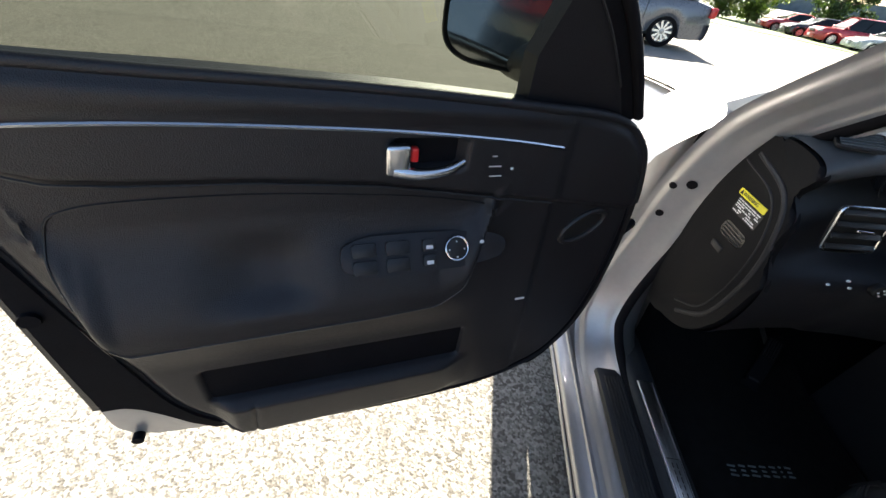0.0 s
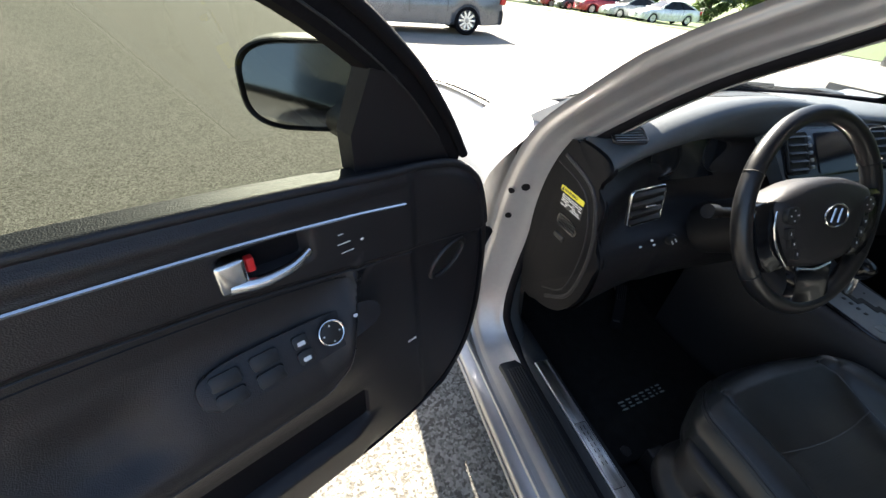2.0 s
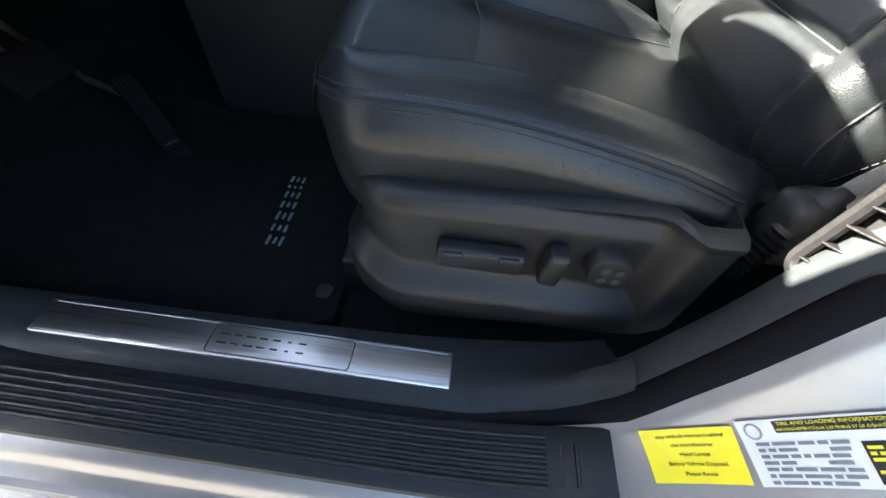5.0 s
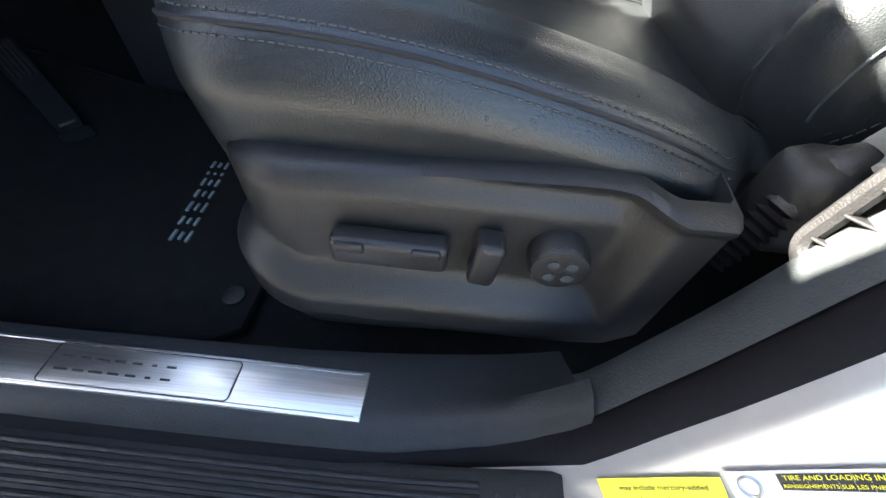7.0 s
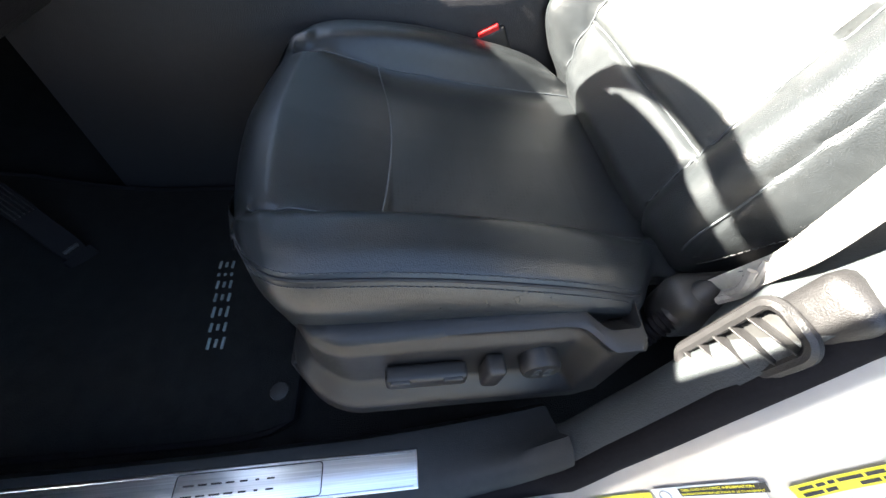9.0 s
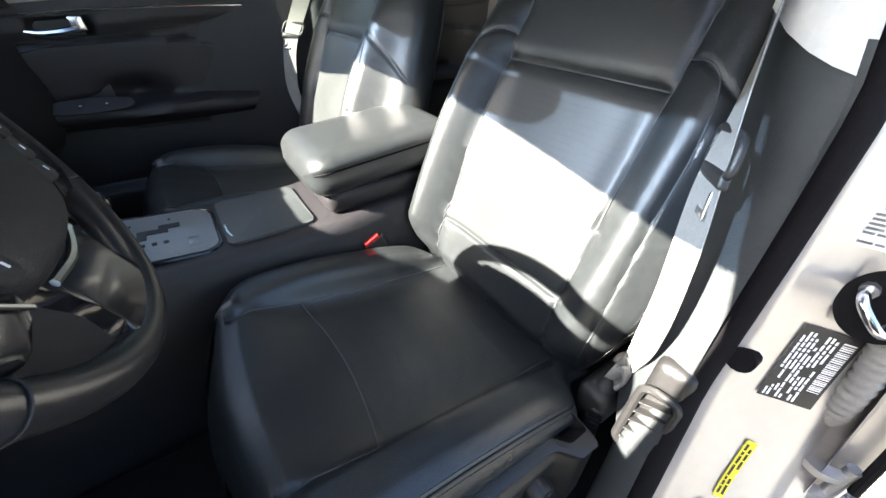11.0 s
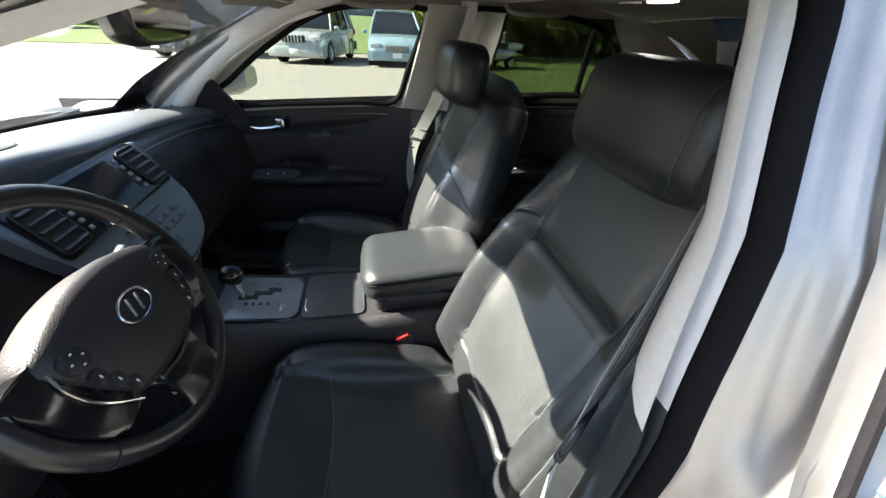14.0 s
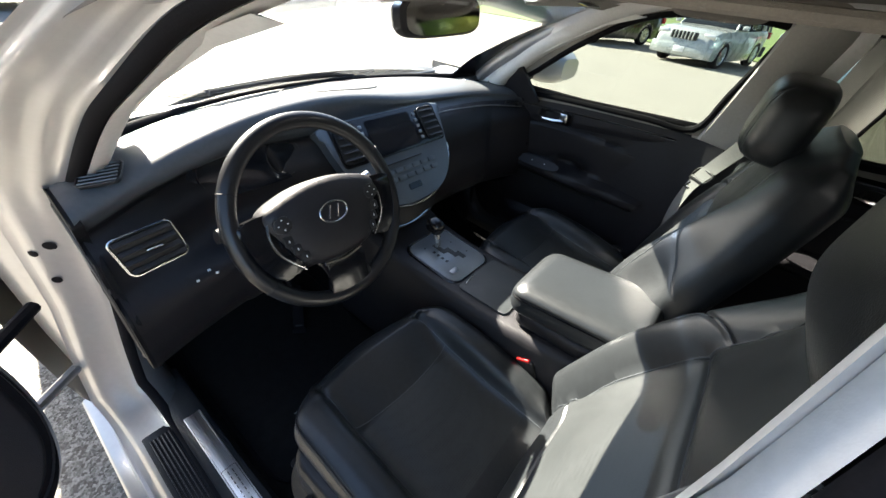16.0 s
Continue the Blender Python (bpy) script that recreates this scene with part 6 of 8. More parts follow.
for q in ((-0.009, 0.0, 0.010), (0.009, -0.002, 0.010)):
    tube("emblem_stroke", [W(q[0] - 0.005, q[1] - 0.013, 0.038), W(q[0] + 0.005, q[1] + 0.011, 0.038)], 0.0024, CHROME, emblem, seg=6)
for s in (-1, 1):
    sp = [(s * 0.085, 0.030), (s * 0.168, 0.030), (s * 0.170, 0.0), (s * 0.158, -0.055), (s * 0.125, -0.095), (s * 0.07, -0.07), (s * 0.088, -0.02)]
    arm = slab("spoke", [(p.x, p.y) for p in spline([(x, y, 0) for x, y in (sp if s > 0 else sp)], 36, closed=True)], 0.022, wm @ Matrix.Translation((0, 0, -0.006)), GLOSSY, steer, "gloss black spoke with buttons", bevel=0.005)
    tube("spoke_inlay", spline([W(s * 0.118, 0.032, 0.018), W(s * 0.128, -0.01, 0.020), W(s * 0.118, -0.05, 0.020), W(s * 0.086, -0.088, 0.016)], 18), 0.0020, CHROME, arm, "silver spoke inlay", seg=6)
    slab("button_pod", rounded(0.034, 0.030, 0.012), 0.008, wm @ Matrix.Translation((s * 0.102, 0.008, 0.0255)), PLASTIC, arm, bevel=0.003)
    for k in range(4):
        slab("mark", rounded(0.003, 0.0022, 0.0006, 2), 0.0006, wm @ Matrix.Translation((s * 0.102 + 0.009 * math.cos(k * 1.5708), 0.008 + 0.009 * math.sin(k * 1.5708), 0.0337)), WHITE, arm)
    for k in range(3):
        slab("button", rounded(0.016, 0.020, 0.003), 0.007, wm @ Matrix.Translation((s * (0.102 - 0.010 * k), -0.024 - 0.019 * k, 0.0235)), PLASTIC, arm, bevel=0.002)
        slab("mark", rounded(0.002, 0.005, 0.0006, 2), 0.0006, wm @ Matrix.Translation((s * (0.102 - 0.010 * k), -0.024 - 0.019 * k, 0.0306)), WHITE, arm)
low = slab("lower_spoke", [(p.x, p.y) for p in spline([(-0.05, -0.08, 0), (0.05, -0.08, 0), (0.042, -0.13, 0), (0.05, -0.17, 0), (-0.05, -0.17, 0), (-0.042, -0.13, 0)], 30, closed=True)], 0.016, wm @ Matrix.Translation((0, 0, -0.004)), GLOSSY, steer, "gloss black lower spoke", bevel=0.004)
tube("lower_inlay", spline([W(-0.045, -0.098, 0.012), W(0, -0.104, 0.014), W(0.045, -0.098, 0.012)], 10), 0.0035, CHROME, low, "silver inlay", seg=6)
tube("column_shroud", [W(0, -0.02, -0.03), W(0, -0.03, -0.10), W(0, -0.045, -0.20)], 0.062, PLASTIC, steer, "black column shroud", seg=20)
stalk = tube("indicator_stalk", [W(-0.03, 0.0, -0.065), W(-0.12, 0.01, -0.062), W(-0.165, 0.016, -0.058)], 0.010, PLASTIC, steer, "black indicator stalk", seg=12)
tube("stalk_tip", [W(-0.163, 0.016, -0.058), W(-0.186, 0.02, -0.056)], 0.0135, PLASTIC, stalk, "black stalk tip", seg=14)
stalk2 = tube("wiper_stalk", [W(0.03, 0.0, -0.065), W(0.12, 0.018, -0.062), W(0.17, 0.028, -0.058)], 0.010, PLASTIC, steer, "wiper stalk", seg=12)
tube("stalk_tip", [W(0.135, 0.02, -0.062), W(0.175, 0.03, -0.058)], 0.013, CHROME, stalk2, "silver stalk sleeve", seg=14)

# ---- centre console ----
console = thing("centre_console", "black centre console with a silver shifter plate", "car console")
cr = []
for y, w, z in ((-0.10, 0.145, 0.66), (-0.24, 0.14, 0.625), (-0.33, 0.132, 0.597), (-0.45, 0.126, 0.585), (-0.60, 0.124, 0.580), (-0.72, 0.124, 0.582), (-0.85, 0.124, 0.60), (-1.10, 0.122, 0.60), (-1.14, 0.118, 0.55)):
    cr.append([Vector((x, y, zz)) for x, zz in ((-w - 0.012, 0.21), (-w - 0.004, 0.45), (-w, z - 0.02), (-w + 0.010, z - 0.004), (-w + 0.022, z), (0, z + 0.002), (w - 0.022, z), (w - 0.010, z - 0.004), (w, z - 0.02), (w + 0.004, 0.45), (w + 0.012, 0.21))])
loft("console_body", cr, SOFT, console, "black vinyl console body", close_ring=False)
plate = slab("shifter_plate", rounded(0.168, 0.195, 0.03), 0.008, axes((0.0, -0.445, 0.586), (1, 0, 0), (0, 1, 0.09)), SILVERTRIM, console, "pale silver shifter plate", bevel=0.003)
tube("plate_rim", [axes((0.0, -0.445, 0.589), (1, 0, 0), (0, 1, 0.09)) @ Vector((x * 1.04, y * 1.035, 0)) for x, y in rounded(0.168, 0.195, 0.03)], 0.005, GLOSSY, console, "black plate rim", seg=8, closed=True)
pm_ = lambda x, y, o=0.0083: axes((0.0, -0.445, 0.586), (1, 0, 0), (0, 1, 0.09)) @ Matrix.Translation((x, y, o))
gate = [(-0.012, 0.055), (0.004, 0.055), (0.004, 0.02), (0.022, 0.02), (0.022, -0.012), (0.036, -0.012), (0.036, -0.045), (0.020, -0.045), (0.020, -0.026), (0.006, -0.026), (0.006, 0.006), (-0.012, 0.006)]
slab("shift_gate", gate, 0.001, pm_(0, 0), INK, plate, "stepped shift gate")
for k in range(4):
    slab("gate_mark", rounded(0.010, 0.008, 0.002, 2), 0.0008, pm_(-0.030, 0.03 - 0.017 * k), INK, plate)
slab("gate_button", rounded(0.030, 0.018, 0.004), 0.002, pm_(-0.045, -0.062), STEEL, plate, bevel=0.0006)
for k, (x, y) in enumerate(((0.05, 0.03), (0.056, -0.03), (-0.04, 0.06), (0.045, 0.07))):
    slab("gate_mark", rounded(0.006, 0.004, 0.001, 2), 0.0006, pm_(x, y), INK, plate)
lever = tube("gear_lever", spline([(0.0, -0.405, 0.59), (-0.002, -0.40, 0.625), (-0.004, -0.392, 0.655)], 8), 0.009, CHROME, console, "chrome gear lever with a dark knob", seg=12)
puffy("knob", (-0.006, -0.392, 0.672), (0.021, 0.028, 0.024), GLOSSY, lever, "gloss dark knob", p=0.7, turn=15)
lid = slab("cup_lid", rounded(0.178, 0.155, 0.014), 0.006, axes((0.0, -0.632, 0.5815), (1, 0, 0), (0, 1, 0.0)), GREYVINYL, console, "slate grey cup holder lid", bevel=0.002)
tube("lid_pull", [(-0.068, -0.566, 0.5885), (-0.05, -0.561, 0.5885), (-0.02, -0.560, 0.5885)], 0.0028, CHROME, lid, "bright lid pull", seg=6)
arm_r = []
for i in range(41):
    f = i / 40
    y = -0.705 - 0.315 * f
    k = (1 - max(0, 1 - f / 0.16) ** 2.4) ** 0.45 if f < 0.16 else (1 - max(0, (f - 0.92) / 0.08) ** 2.4 * 0.9) ** 0.5
    zc_, hw, hh = 0.667 + 0.028 * f, 0.116 * (0.5 + 0.5 * k), 0.044 * k
    ring = []
    for j in range(56):
        a = 2 * math.pi * j / 56
        x, z = hw * se(math.cos(a), 0.4), hh * se(math.sin(a), 0.55)
        g = 0.0035 * bell(math.sin(a) - 0.12, 0.10)
        ring.append(Vector((x * (1 - g * 9), y, zc_ + z)))
    arm_r.append(ring)
lidpad = loft("armrest", arm_r, LEATHER, console, "padded leather armrest lid")
tube("armrest_seam", [r[1] for r in arm_r[2:-2]] + [r[27] for r in arm_r[-3:1:-1]], 0.0022, RUBBER, lidpad, "dark seam round the armrest", seg=6, closed=True)
rbox("armrest_base", (0, -0.885, 0.615), (0.20, 0.30, 0.055), SOFT, console, bevel=0.02)

# ---- floor mat, pedals ----
mat_thing = thing("floor_mat", "black carpet floor mat with pale lettering", "car mat")
def mat_z(y):
    return 0.224 + 0.09 * ramp01(-0.25, 0.16, y) * max(0.0, (y + 0.25) / 0.41)
mrows = []
for i in range(21):
    y = -0.488 + 0.583 * i / 20
    inset = 0.02 * (abs(2 * i / 20 - 1) ** 10)
    mrows.append([Vector((x, y, mat_z(y) + 0.004 + dz)) for x, dz in ((-0.651 + inset, -0.010), (-0.648 + inset, 0.0), (-0.62 + inset, 0.004), (-0.38, 0.005), (-0.19 - inset, 0.004), (-0.165 - inset, 0.0), (-0.162 - inset, -0.010))])
loft("carpet", mrows, CARPET, mat_thing, "black carpet pile", close_ring=False)
tube("binding", [r[1] for r in mrows] + [r[5] for r in mrows[::-1]], 0.005, RUBBER, mat_thing, "black edge binding", seg=6, closed=True)
for k, w in enumerate((0.019, 0.015, 0.019, 0.015, 0.015, 0.006, 0.015)):
    x = -0.518 + sum((0.019, 0.015, 0.019, 0.015, 0.015, 0.006, 0.015)[:k]) + 0.0100 * k
    for e in (-1, 0, 1):
        rbox("letter_block", (x + w / 2, -0.358 + 0.0105 * e + 0.12 * (x + 0.518), mat_z(-0.36) + 0.0100), (w * (0.7 if e == 0 else 1.0), 0.0042, 0.003), THREAD, mat_thing, "pale embroidered stroke", bevel=0.001)
slab("mat_clip", ellipse(0.013, 0.013, 18), 0.004, axes((-0.589, -0.465, 0.233), (1, 0, 0), (0, 1, 0)), PLASTIC, mat_thing, "black mat retainer", bevel=0.001)
pedal = thing("accelerator_pedal", "long black accelerator pedal hinged on the carpet", "car pedal")
foot_at, toe_at = Vector((-0.335, -0.098, 0.250)), Vector((-0.278, -0.012, 0.352))
lift = (toe_at - foot_at).normalized()
cross = Vector((0.83, -0.55, 0)).normalized()
cross = (cross - lift * cross.dot(lift)).normalized()
face_n = lift.cross(cross).normalized()
face_n = face_n if face_n.z > 0 else -face_n
pad_t = Matrix((cross, lift, cross.cross(lift))).transposed()
loft("pedal_pad", [[foot_at + lift * t * (toe_at - foot_at).length + cross * x * w + face_n * (h + 0.010 * math.sin(math.pi * t)) for x, h in ((-1, 0.0), (-0.9, 0.006), (0.9, 0.006), (1, 0.0), (0.9, -0.006), (-0.9, -0.006))] for t, w in ((0.0, 0.017), (0.12, 0.020), (0.4, 0.019), (0.75, 0.020), (0.95, 0.020), (1.0, 0.016))], RUBBER, pedal, "long rubber pedal pad")
for k in range(5):
    tube("pad_rib", [foot_at + lift * t * (toe_at - foot_at).length + cross * (-0.013 + 0.0065 * k) + face_n * (0.0065 + 0.010 * math.sin(math.pi * t)) for t in (0.58, 0.7, 0.8, 0.9, 0.96)], 0.0014, PLASTIC, pedal, seg=6)
rbox("pedal_base", foot_at - lift * 0.006 + Vector((0, 0, -0.004)), (0.048, 0.022, 0.016), RUBBER, pedal, "moulded floor hinge", bevel=0.004, turn=pad_t)
rbox("hinge_clip", foot_at + lift * 0.010 + face_n * 0.008, (0.024, 0.006, 0.006), PLASTIC, pedal, bevel=0.002, turn=pad_t)
tube("pedal_arm", [foot_at.lerp(toe_at, 0.7) - face_n * 0.004, foot_at.lerp(toe_at, 0.75) + Vector((0.02, 0.10, 0.01)), Vector((-0.25, 0.2, 0.42))], 0.006, STEEL, pedal, seg=8)
brake = thing("brake_pedal", "wide black brake pedal on a steel arm", "car pedal")
rbox("pedal_pad", (-0.37, 0.03, 0.40), (0.10, 0.02, 0.06), RUBBER, brake, bevel=0.008, turn=Matrix.Rotation(radians(-30), 3, "X"))
tube("pedal_arm", [(-0.37, 0.04, 0.40), (-0.37, 0.13, 0.47), (-0.37, 0.18, 0.60)], 0.010, STEEL, brake, seg=8)
foot = thing("parking_pedal", "small parking brake pedal near the kick panel", "car pedal")
rbox("pedal_pad", (-0.60, 0.01, 0.42), (0.05, 0.018, 0.05), RUBBER, foot, bevel=0.006, turn=Matrix.Rotation(radians(-35), 3, "X"))
tube("pedal_arm", [(-0.60, 0.02, 0.42), (-0.60, 0.12, 0.50), (-0.62, 0.14, 0.62)], 0.008, STEEL, foot, seg=8)

# ---- belts ----
def seat_belt(s, dy):
    belt = thing("seat_belt", "grey webbing seat belt hanging beside the pillar", "seat belt")
    k_ = 0.035 if s > 0 else 0.0
    path = spline([(s * (0.566 + k_), -1.066 + dy, 1.10), (s * (0.582 + k_), -1.030 + dy, 0.98), (s * (0.602 + k_), -0.985 + dy, 0.88), (s * (0.614 + k_), -0.955 + dy, 0.815), (s * (0.626 + k_), -0.940 + dy, 0.74), (s * (0.632 + k_), -0.936 + dy, 0.66), (s * 0.626, -0.945 + dy, 0.575), (s * 0.612, -0.94 + dy, 0.51)], 60)
    across = [Vector((s * (0.30 + 0.52 * ramp01(0.15, 0.55, i / 60)), 0.92 - 0.30 * ramp01(0.15, 0.55, i / 60), 0.1)).normalized() for i in range(len(path))]
    across = [Matrix.Rotation(1.3 * ramp01(0.86, 1.0, i / 60), 3, "Z") @ d for i, d in enumerate(across)]
    widths = [0.0235 * (1 - 0.55 * ramp01(0.78, 0.95, i / 60)) for i in range(len(path))]
    rows, normals = [], []
    for i, (p, d, wdt) in enumerate(zip(path, across, widths)):
        run = (path[min(i + 1, len(path) - 1)] - path[max(i - 1, 0)]).normalized()
        n = run.cross(d).normalized()
        n = n if n.x * s > 0 else -n
        normals.append(n)
        rows.append([p + d * wdt * k + n * e for k, e in ((-1, 0.0006), (-0.4, 0.0012), (0.4, 0.0012), (1, 0.0006), (1, -0.0006), (-1, -0.0006))])
    webbing = loft("webbing", rows, BELT, belt, "woven grey webbing")
    for q in (-0.62, -0.2, 0.2, 0.62):
        loft("stripe", [[p + d * wdt * (q + e) + n * h for e, h in ((-0.06, 0.0008), (-0.05, 0.0017), (0.05, 0.0017), (0.06, 0.0008))] for p, d, wdt, n in zip(path[2:-4], across[2:-4], widths[2:-4], normals[2:-4])], GREYVINYL, webbing, close_ring=False)
    at = 22
    run = (path[at + 1] - path[at - 1]).normalized()
    tm = Matrix((across[at], -run, normals[at])).transposed().to_4x4()
    tm.translation = path[at]
    tongue = tube("tongue", [tm @ Vector((x, y, 0.003)) for x, y in rounded(0.062, 0.038, 0.012, 5)], 0.0046, PLASTIC, belt, "black belt tongue with a steel blade", seg=10, closed=True)
    rbox("tongue_body", tm @ Vector((0, -0.022, 0.003)), (0.056, 0.016, 0.011), PLASTIC, tongue, bevel=0.004, turn=tm.to_3x3())
    for e in (-1, 1):
        rbox("blade", tm @ Vector((e * 0.0085, -0.044, 0.004)), (0.0065, 0.036, 0.0026), CHROME, tongue, "chromed blade", bevel=0.001, turn=tm.to_3x3())
    rbox("blade", tm @ Vector((0, -0.060, 0.004)), (0.022, 0.008, 0.0026), CHROME, tongue, "chromed blade", bevel=0.001, turn=tm.to_3x3())
    twist = path[-5]
    for k in range(3):
        tube("fold", spline([twist + Vector((s * 0.004 * (k - 1), -0.014 + 0.012 * k, 0.030 - 0.006 * k)), twist + Vector((s * 0.010, -0.002 + 0.006 * k, 0.0)), twist + Vector((s * (0.004 - 0.003 * k), 0.006 - 0.004 * k, -0.032))], 10), 0.0042, BELT, webbing, seg=7)
    low, mid_, high = Vector((s * 0.628, -0.892 + dy, 0.428)), Vector((s * 0.619, -0.915 + dy, 0.470)), Vector((s * 0.609, -0.940 + dy, 0.512))
    tube("anchor_sleeve", [mid_.lerp(high, k / 8) for k in range(9)], lambda t: 0.0135 * (1 - max(0, t - 0.7) ** 2 * 6), PLASTIC, belt, "black belt anchor sleeve", seg=16)
    tube("bellows", [low.lerp(mid_, k / 40) for k in range(41)], lambda t: 0.0105 + 0.0016 * math.cos(t * 50), RUBBER, belt, "black rubber bellows", seg=14)
    rbox("upper_anchor", (s * (0.553 if s < 0 else 0.575), (-1.078 if s < 0 else -1.06) + dy, 1.115), (0.02, 0.045, 0.06), PLASTIC, belt, "belt height guide", bevel=0.008)
    return belt
seat_belt(-1, 0.0)
seat_belt(1, 0.03)

# ---- pillar trims, vents and stickers beside the driver seat ----
pillar = group_part("centre_pillar", "silver door pillar with stickers and a striker", car)
def pillar_yy(z):
    return lerp_table(z, (0.40, 0.50, 0.62, 0.78, 0.92, 1.0, 1.08, 1.18, 1.26), (-0.865, -0.90, -0.95, -0.984, -1.000, -1.014, -1.030, -1.048, -1.062))


def pillar_skin(levels, proud):
    """Rows of the pillar's lining; levels give a height for each of six columns."""
    rows = []
    for level in levels:
        row = []
        for (dx, dy), z in zip(((0.004, 0.010), (0.020, 0.008), (0.040, 0.000), (0.064, -0.018), (0.092, -0.055), (0.098, -0.12)), level):
            row.append(Vector((-(seal_x(z) - 0.022 - dx * (1 if z < 0.95 else max(0.72, 1 - (z - 0.95) * 1.6))) , pillar_yy(z) + dy + proud, z)))
        rows.append(row)
    return rows


PARTING = (0.918, 0.922, 0.929, 0.940, 0.956, 0.970)
loft("lower_trim", pillar_skin([[q + (p - q) * k / 14 for p, q in zip(PARTING, (0.455, 0.46, 0.47, 0.485, 0.50, 0.51))] for k in range(15)], 0.0), GREYVINYL, pillar, "dark slate lower pillar trim", close_ring=False)
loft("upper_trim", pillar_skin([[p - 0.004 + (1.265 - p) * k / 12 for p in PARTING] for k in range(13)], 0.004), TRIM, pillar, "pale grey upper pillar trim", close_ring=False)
loft("lower_trim", [[Vector((x, y, z)) for x, y in ((0.735, -0.64), (0.715, -0.80), (0.69, -0.89), (0.66, -0.95), (0.655, -1.10), (0.70, -1.14))] for z in (0.22, 0.6, 0.93)], SOFT, pillar, "dark lower pillar trim", close_ring=False)
# Far pillar's pale trim, its colour darkened to stand for shade.
loft("upper_trim", [[Vector((x - (z - 0.93) * 0.46, y - (z - 0.93) * 0.24, z)) for x, y in ((0.708, -0.868), (0.690, -0.878), (0.680, -0.93), (0.680, -1.00), (0.708, -1.035))] for z in (0.932, 1.0, 1.1, 1.2, 1.27)], SHADEDTRIM, pillar, "pale grey upper pillar trim", close_ring=False)
# floor duct outlet
dm = axes((-0.677, -0.914, 0.527), (0, -0.12, 0.99), (0.96, 0.20, -0.10))
rbox("duct_housing", dm @ Vector((0.018, -0.002, -0.026)), (0.140, 0.046, 0.05), PLASTIC, pillar, "black moulded outlet housing", bevel=0.013, turn=dm.to_3x3())
duct = slab("duct_grille", rounded(0.100, 0.038, 0.010), 0.006, dm @ Matrix.Translation((0, 0, -0.004)), INK, pillar, "air outlet with bright slats", bevel=0.004)
tube("duct_rim", [dm @ Vector((x, y, 0.008)) for x, y in rounded(0.104, 0.042, 0.012)], 0.0055, PLASTIC, duct, "grained black rim", seg=8, closed=True)
for k in range(5):
    rbox("slat", dm @ Vector((-0.034 + 0.017 * k, 0, 0.007)), (0.0016, 0.036, 0.012), PLASTIC, duct, bevel=0.0006, turn=dm.to_3x3() @ Matrix.Rotation(radians(18), 3, "Z"))
# striker
st = Vector((-0.766, -1.030, 0.732))
striker_base = slab("striker_base", ellipse(0.030, 0.036), 0.004, axes(st, (1, -0.05, 0), (0, -0.2, 1)), RUBBER, pillar, "black striker gasket", bevel=0.001)
if (axes(st, (1, -0.05, 0), (0, -0.2, 1)).to_3x3() @ Vector((0, 0, 1))).y < 0:
    striker_base.location.y += 0.006
tube("striker", spline([st + Vector((0.014, 0.0, 0.010)), st + Vector((0.014, 0.022, 0.010)), st + Vector((0.006, 0.030, 0.002)), st + Vector((-0.010, 0.028, -0.012)), st + Vector((-0.016, 0.0, -0.014))], 16), 0.0048, CHROME, pillar, "bright steel door striker", seg=10)
for e, dz in ((1, 0.012), (-1, -0.016)):
    tube("bolt", [st + Vector((e * 0.014, 0.0, dz)), st + Vector((e * 0.014, 0.010, dz))], 0.007, STEEL, pillar, seg=8)
tube("rubber_bumper", [Vector((-0.712, -0.985, 0.640)), Vector((-0.712, -0.962, 0.646))], 0.014, RUBBER, pillar, "rubber door bumper", seg=14)
tube("wiring_boot", spline([(-0.768, -1.06, 0.738), (-0.781, -1.046, 0.720), (-0.792, -1.040, 0.67), (-0.797, -1.042, 0.60), (-0.795, -1.06, 0.565)], 150), lambda t: 0.0125 + 0.0012 * math.cos(t * 2 * math.pi * 26), BELT, pillar, "ribbed grey wiring boot", seg=12)
for z in (0.50, 0.83):
    for dz in (-0.020, 0.020):
        loft("door_hinge", [[q + Vector((0, 0, dz + e)) + d for d, e in ((Vector((0, 0.006, 0)), -0.005), (Vector((0, 0.006, 0)), 0.005), (Vector((0, -0.012, 0)), 0.005), (Vector((0, -0.012, 0)), -0.005))] for q in spline([(-0.775, -1.055, z), (-0.80, -1.035, z), (-0.825, -1.030, z - 0.003), (-0.845, -1.050, z - 0.006), (-0.845, -1.085, z - 0.006)], 12)], PAINT, pillar, "painted rear door hinge arm")
    rbox("hinge_plate", (-0.785, -1.052, z), (0.05, 0.008, 0.065), PAINT, pillar, "painted hinge plate", bevel=0.003)
    tube("hinge_pin", [(-0.843, -1.052, z - 0.036), (-0.843, -1.052, z + 0.030)], 0.0075, STEEL, pillar, seg=10)
    for dz in (-0.022, 0.022):
        tube("bolt", [(-0.778 - 0.012 * (dz > 0), -1.052, z + dz * 0.3), (-0.778 - 0.012 * (dz > 0), -1.040, z + dz * 0.3)], 0.007, STEEL, pillar, seg=6)


def sticker(centre, xdir, ydir, w, h, mat, label, rows=0, ink=WHITE, seed=1, extra=None):
    m = axes(centre, xdir, ydir)
    ob = slab("sticker", rounded(w, h, 0.002, 2), 0.0008, m, mat, pillar, label)
    if rows:
        bars("print", rows, w * 0.88, h * 0.86, m @ Matrix.Translation((0, 0, 0.0012)), ink, ob, seed)
    return m, ob



# more of the stickers, each laid on the painted jamb where it stands
jamb_ob = [o for o in car.children if o.name.startswith("door_jamb") and o.name != "door_jamb_cover"][0]
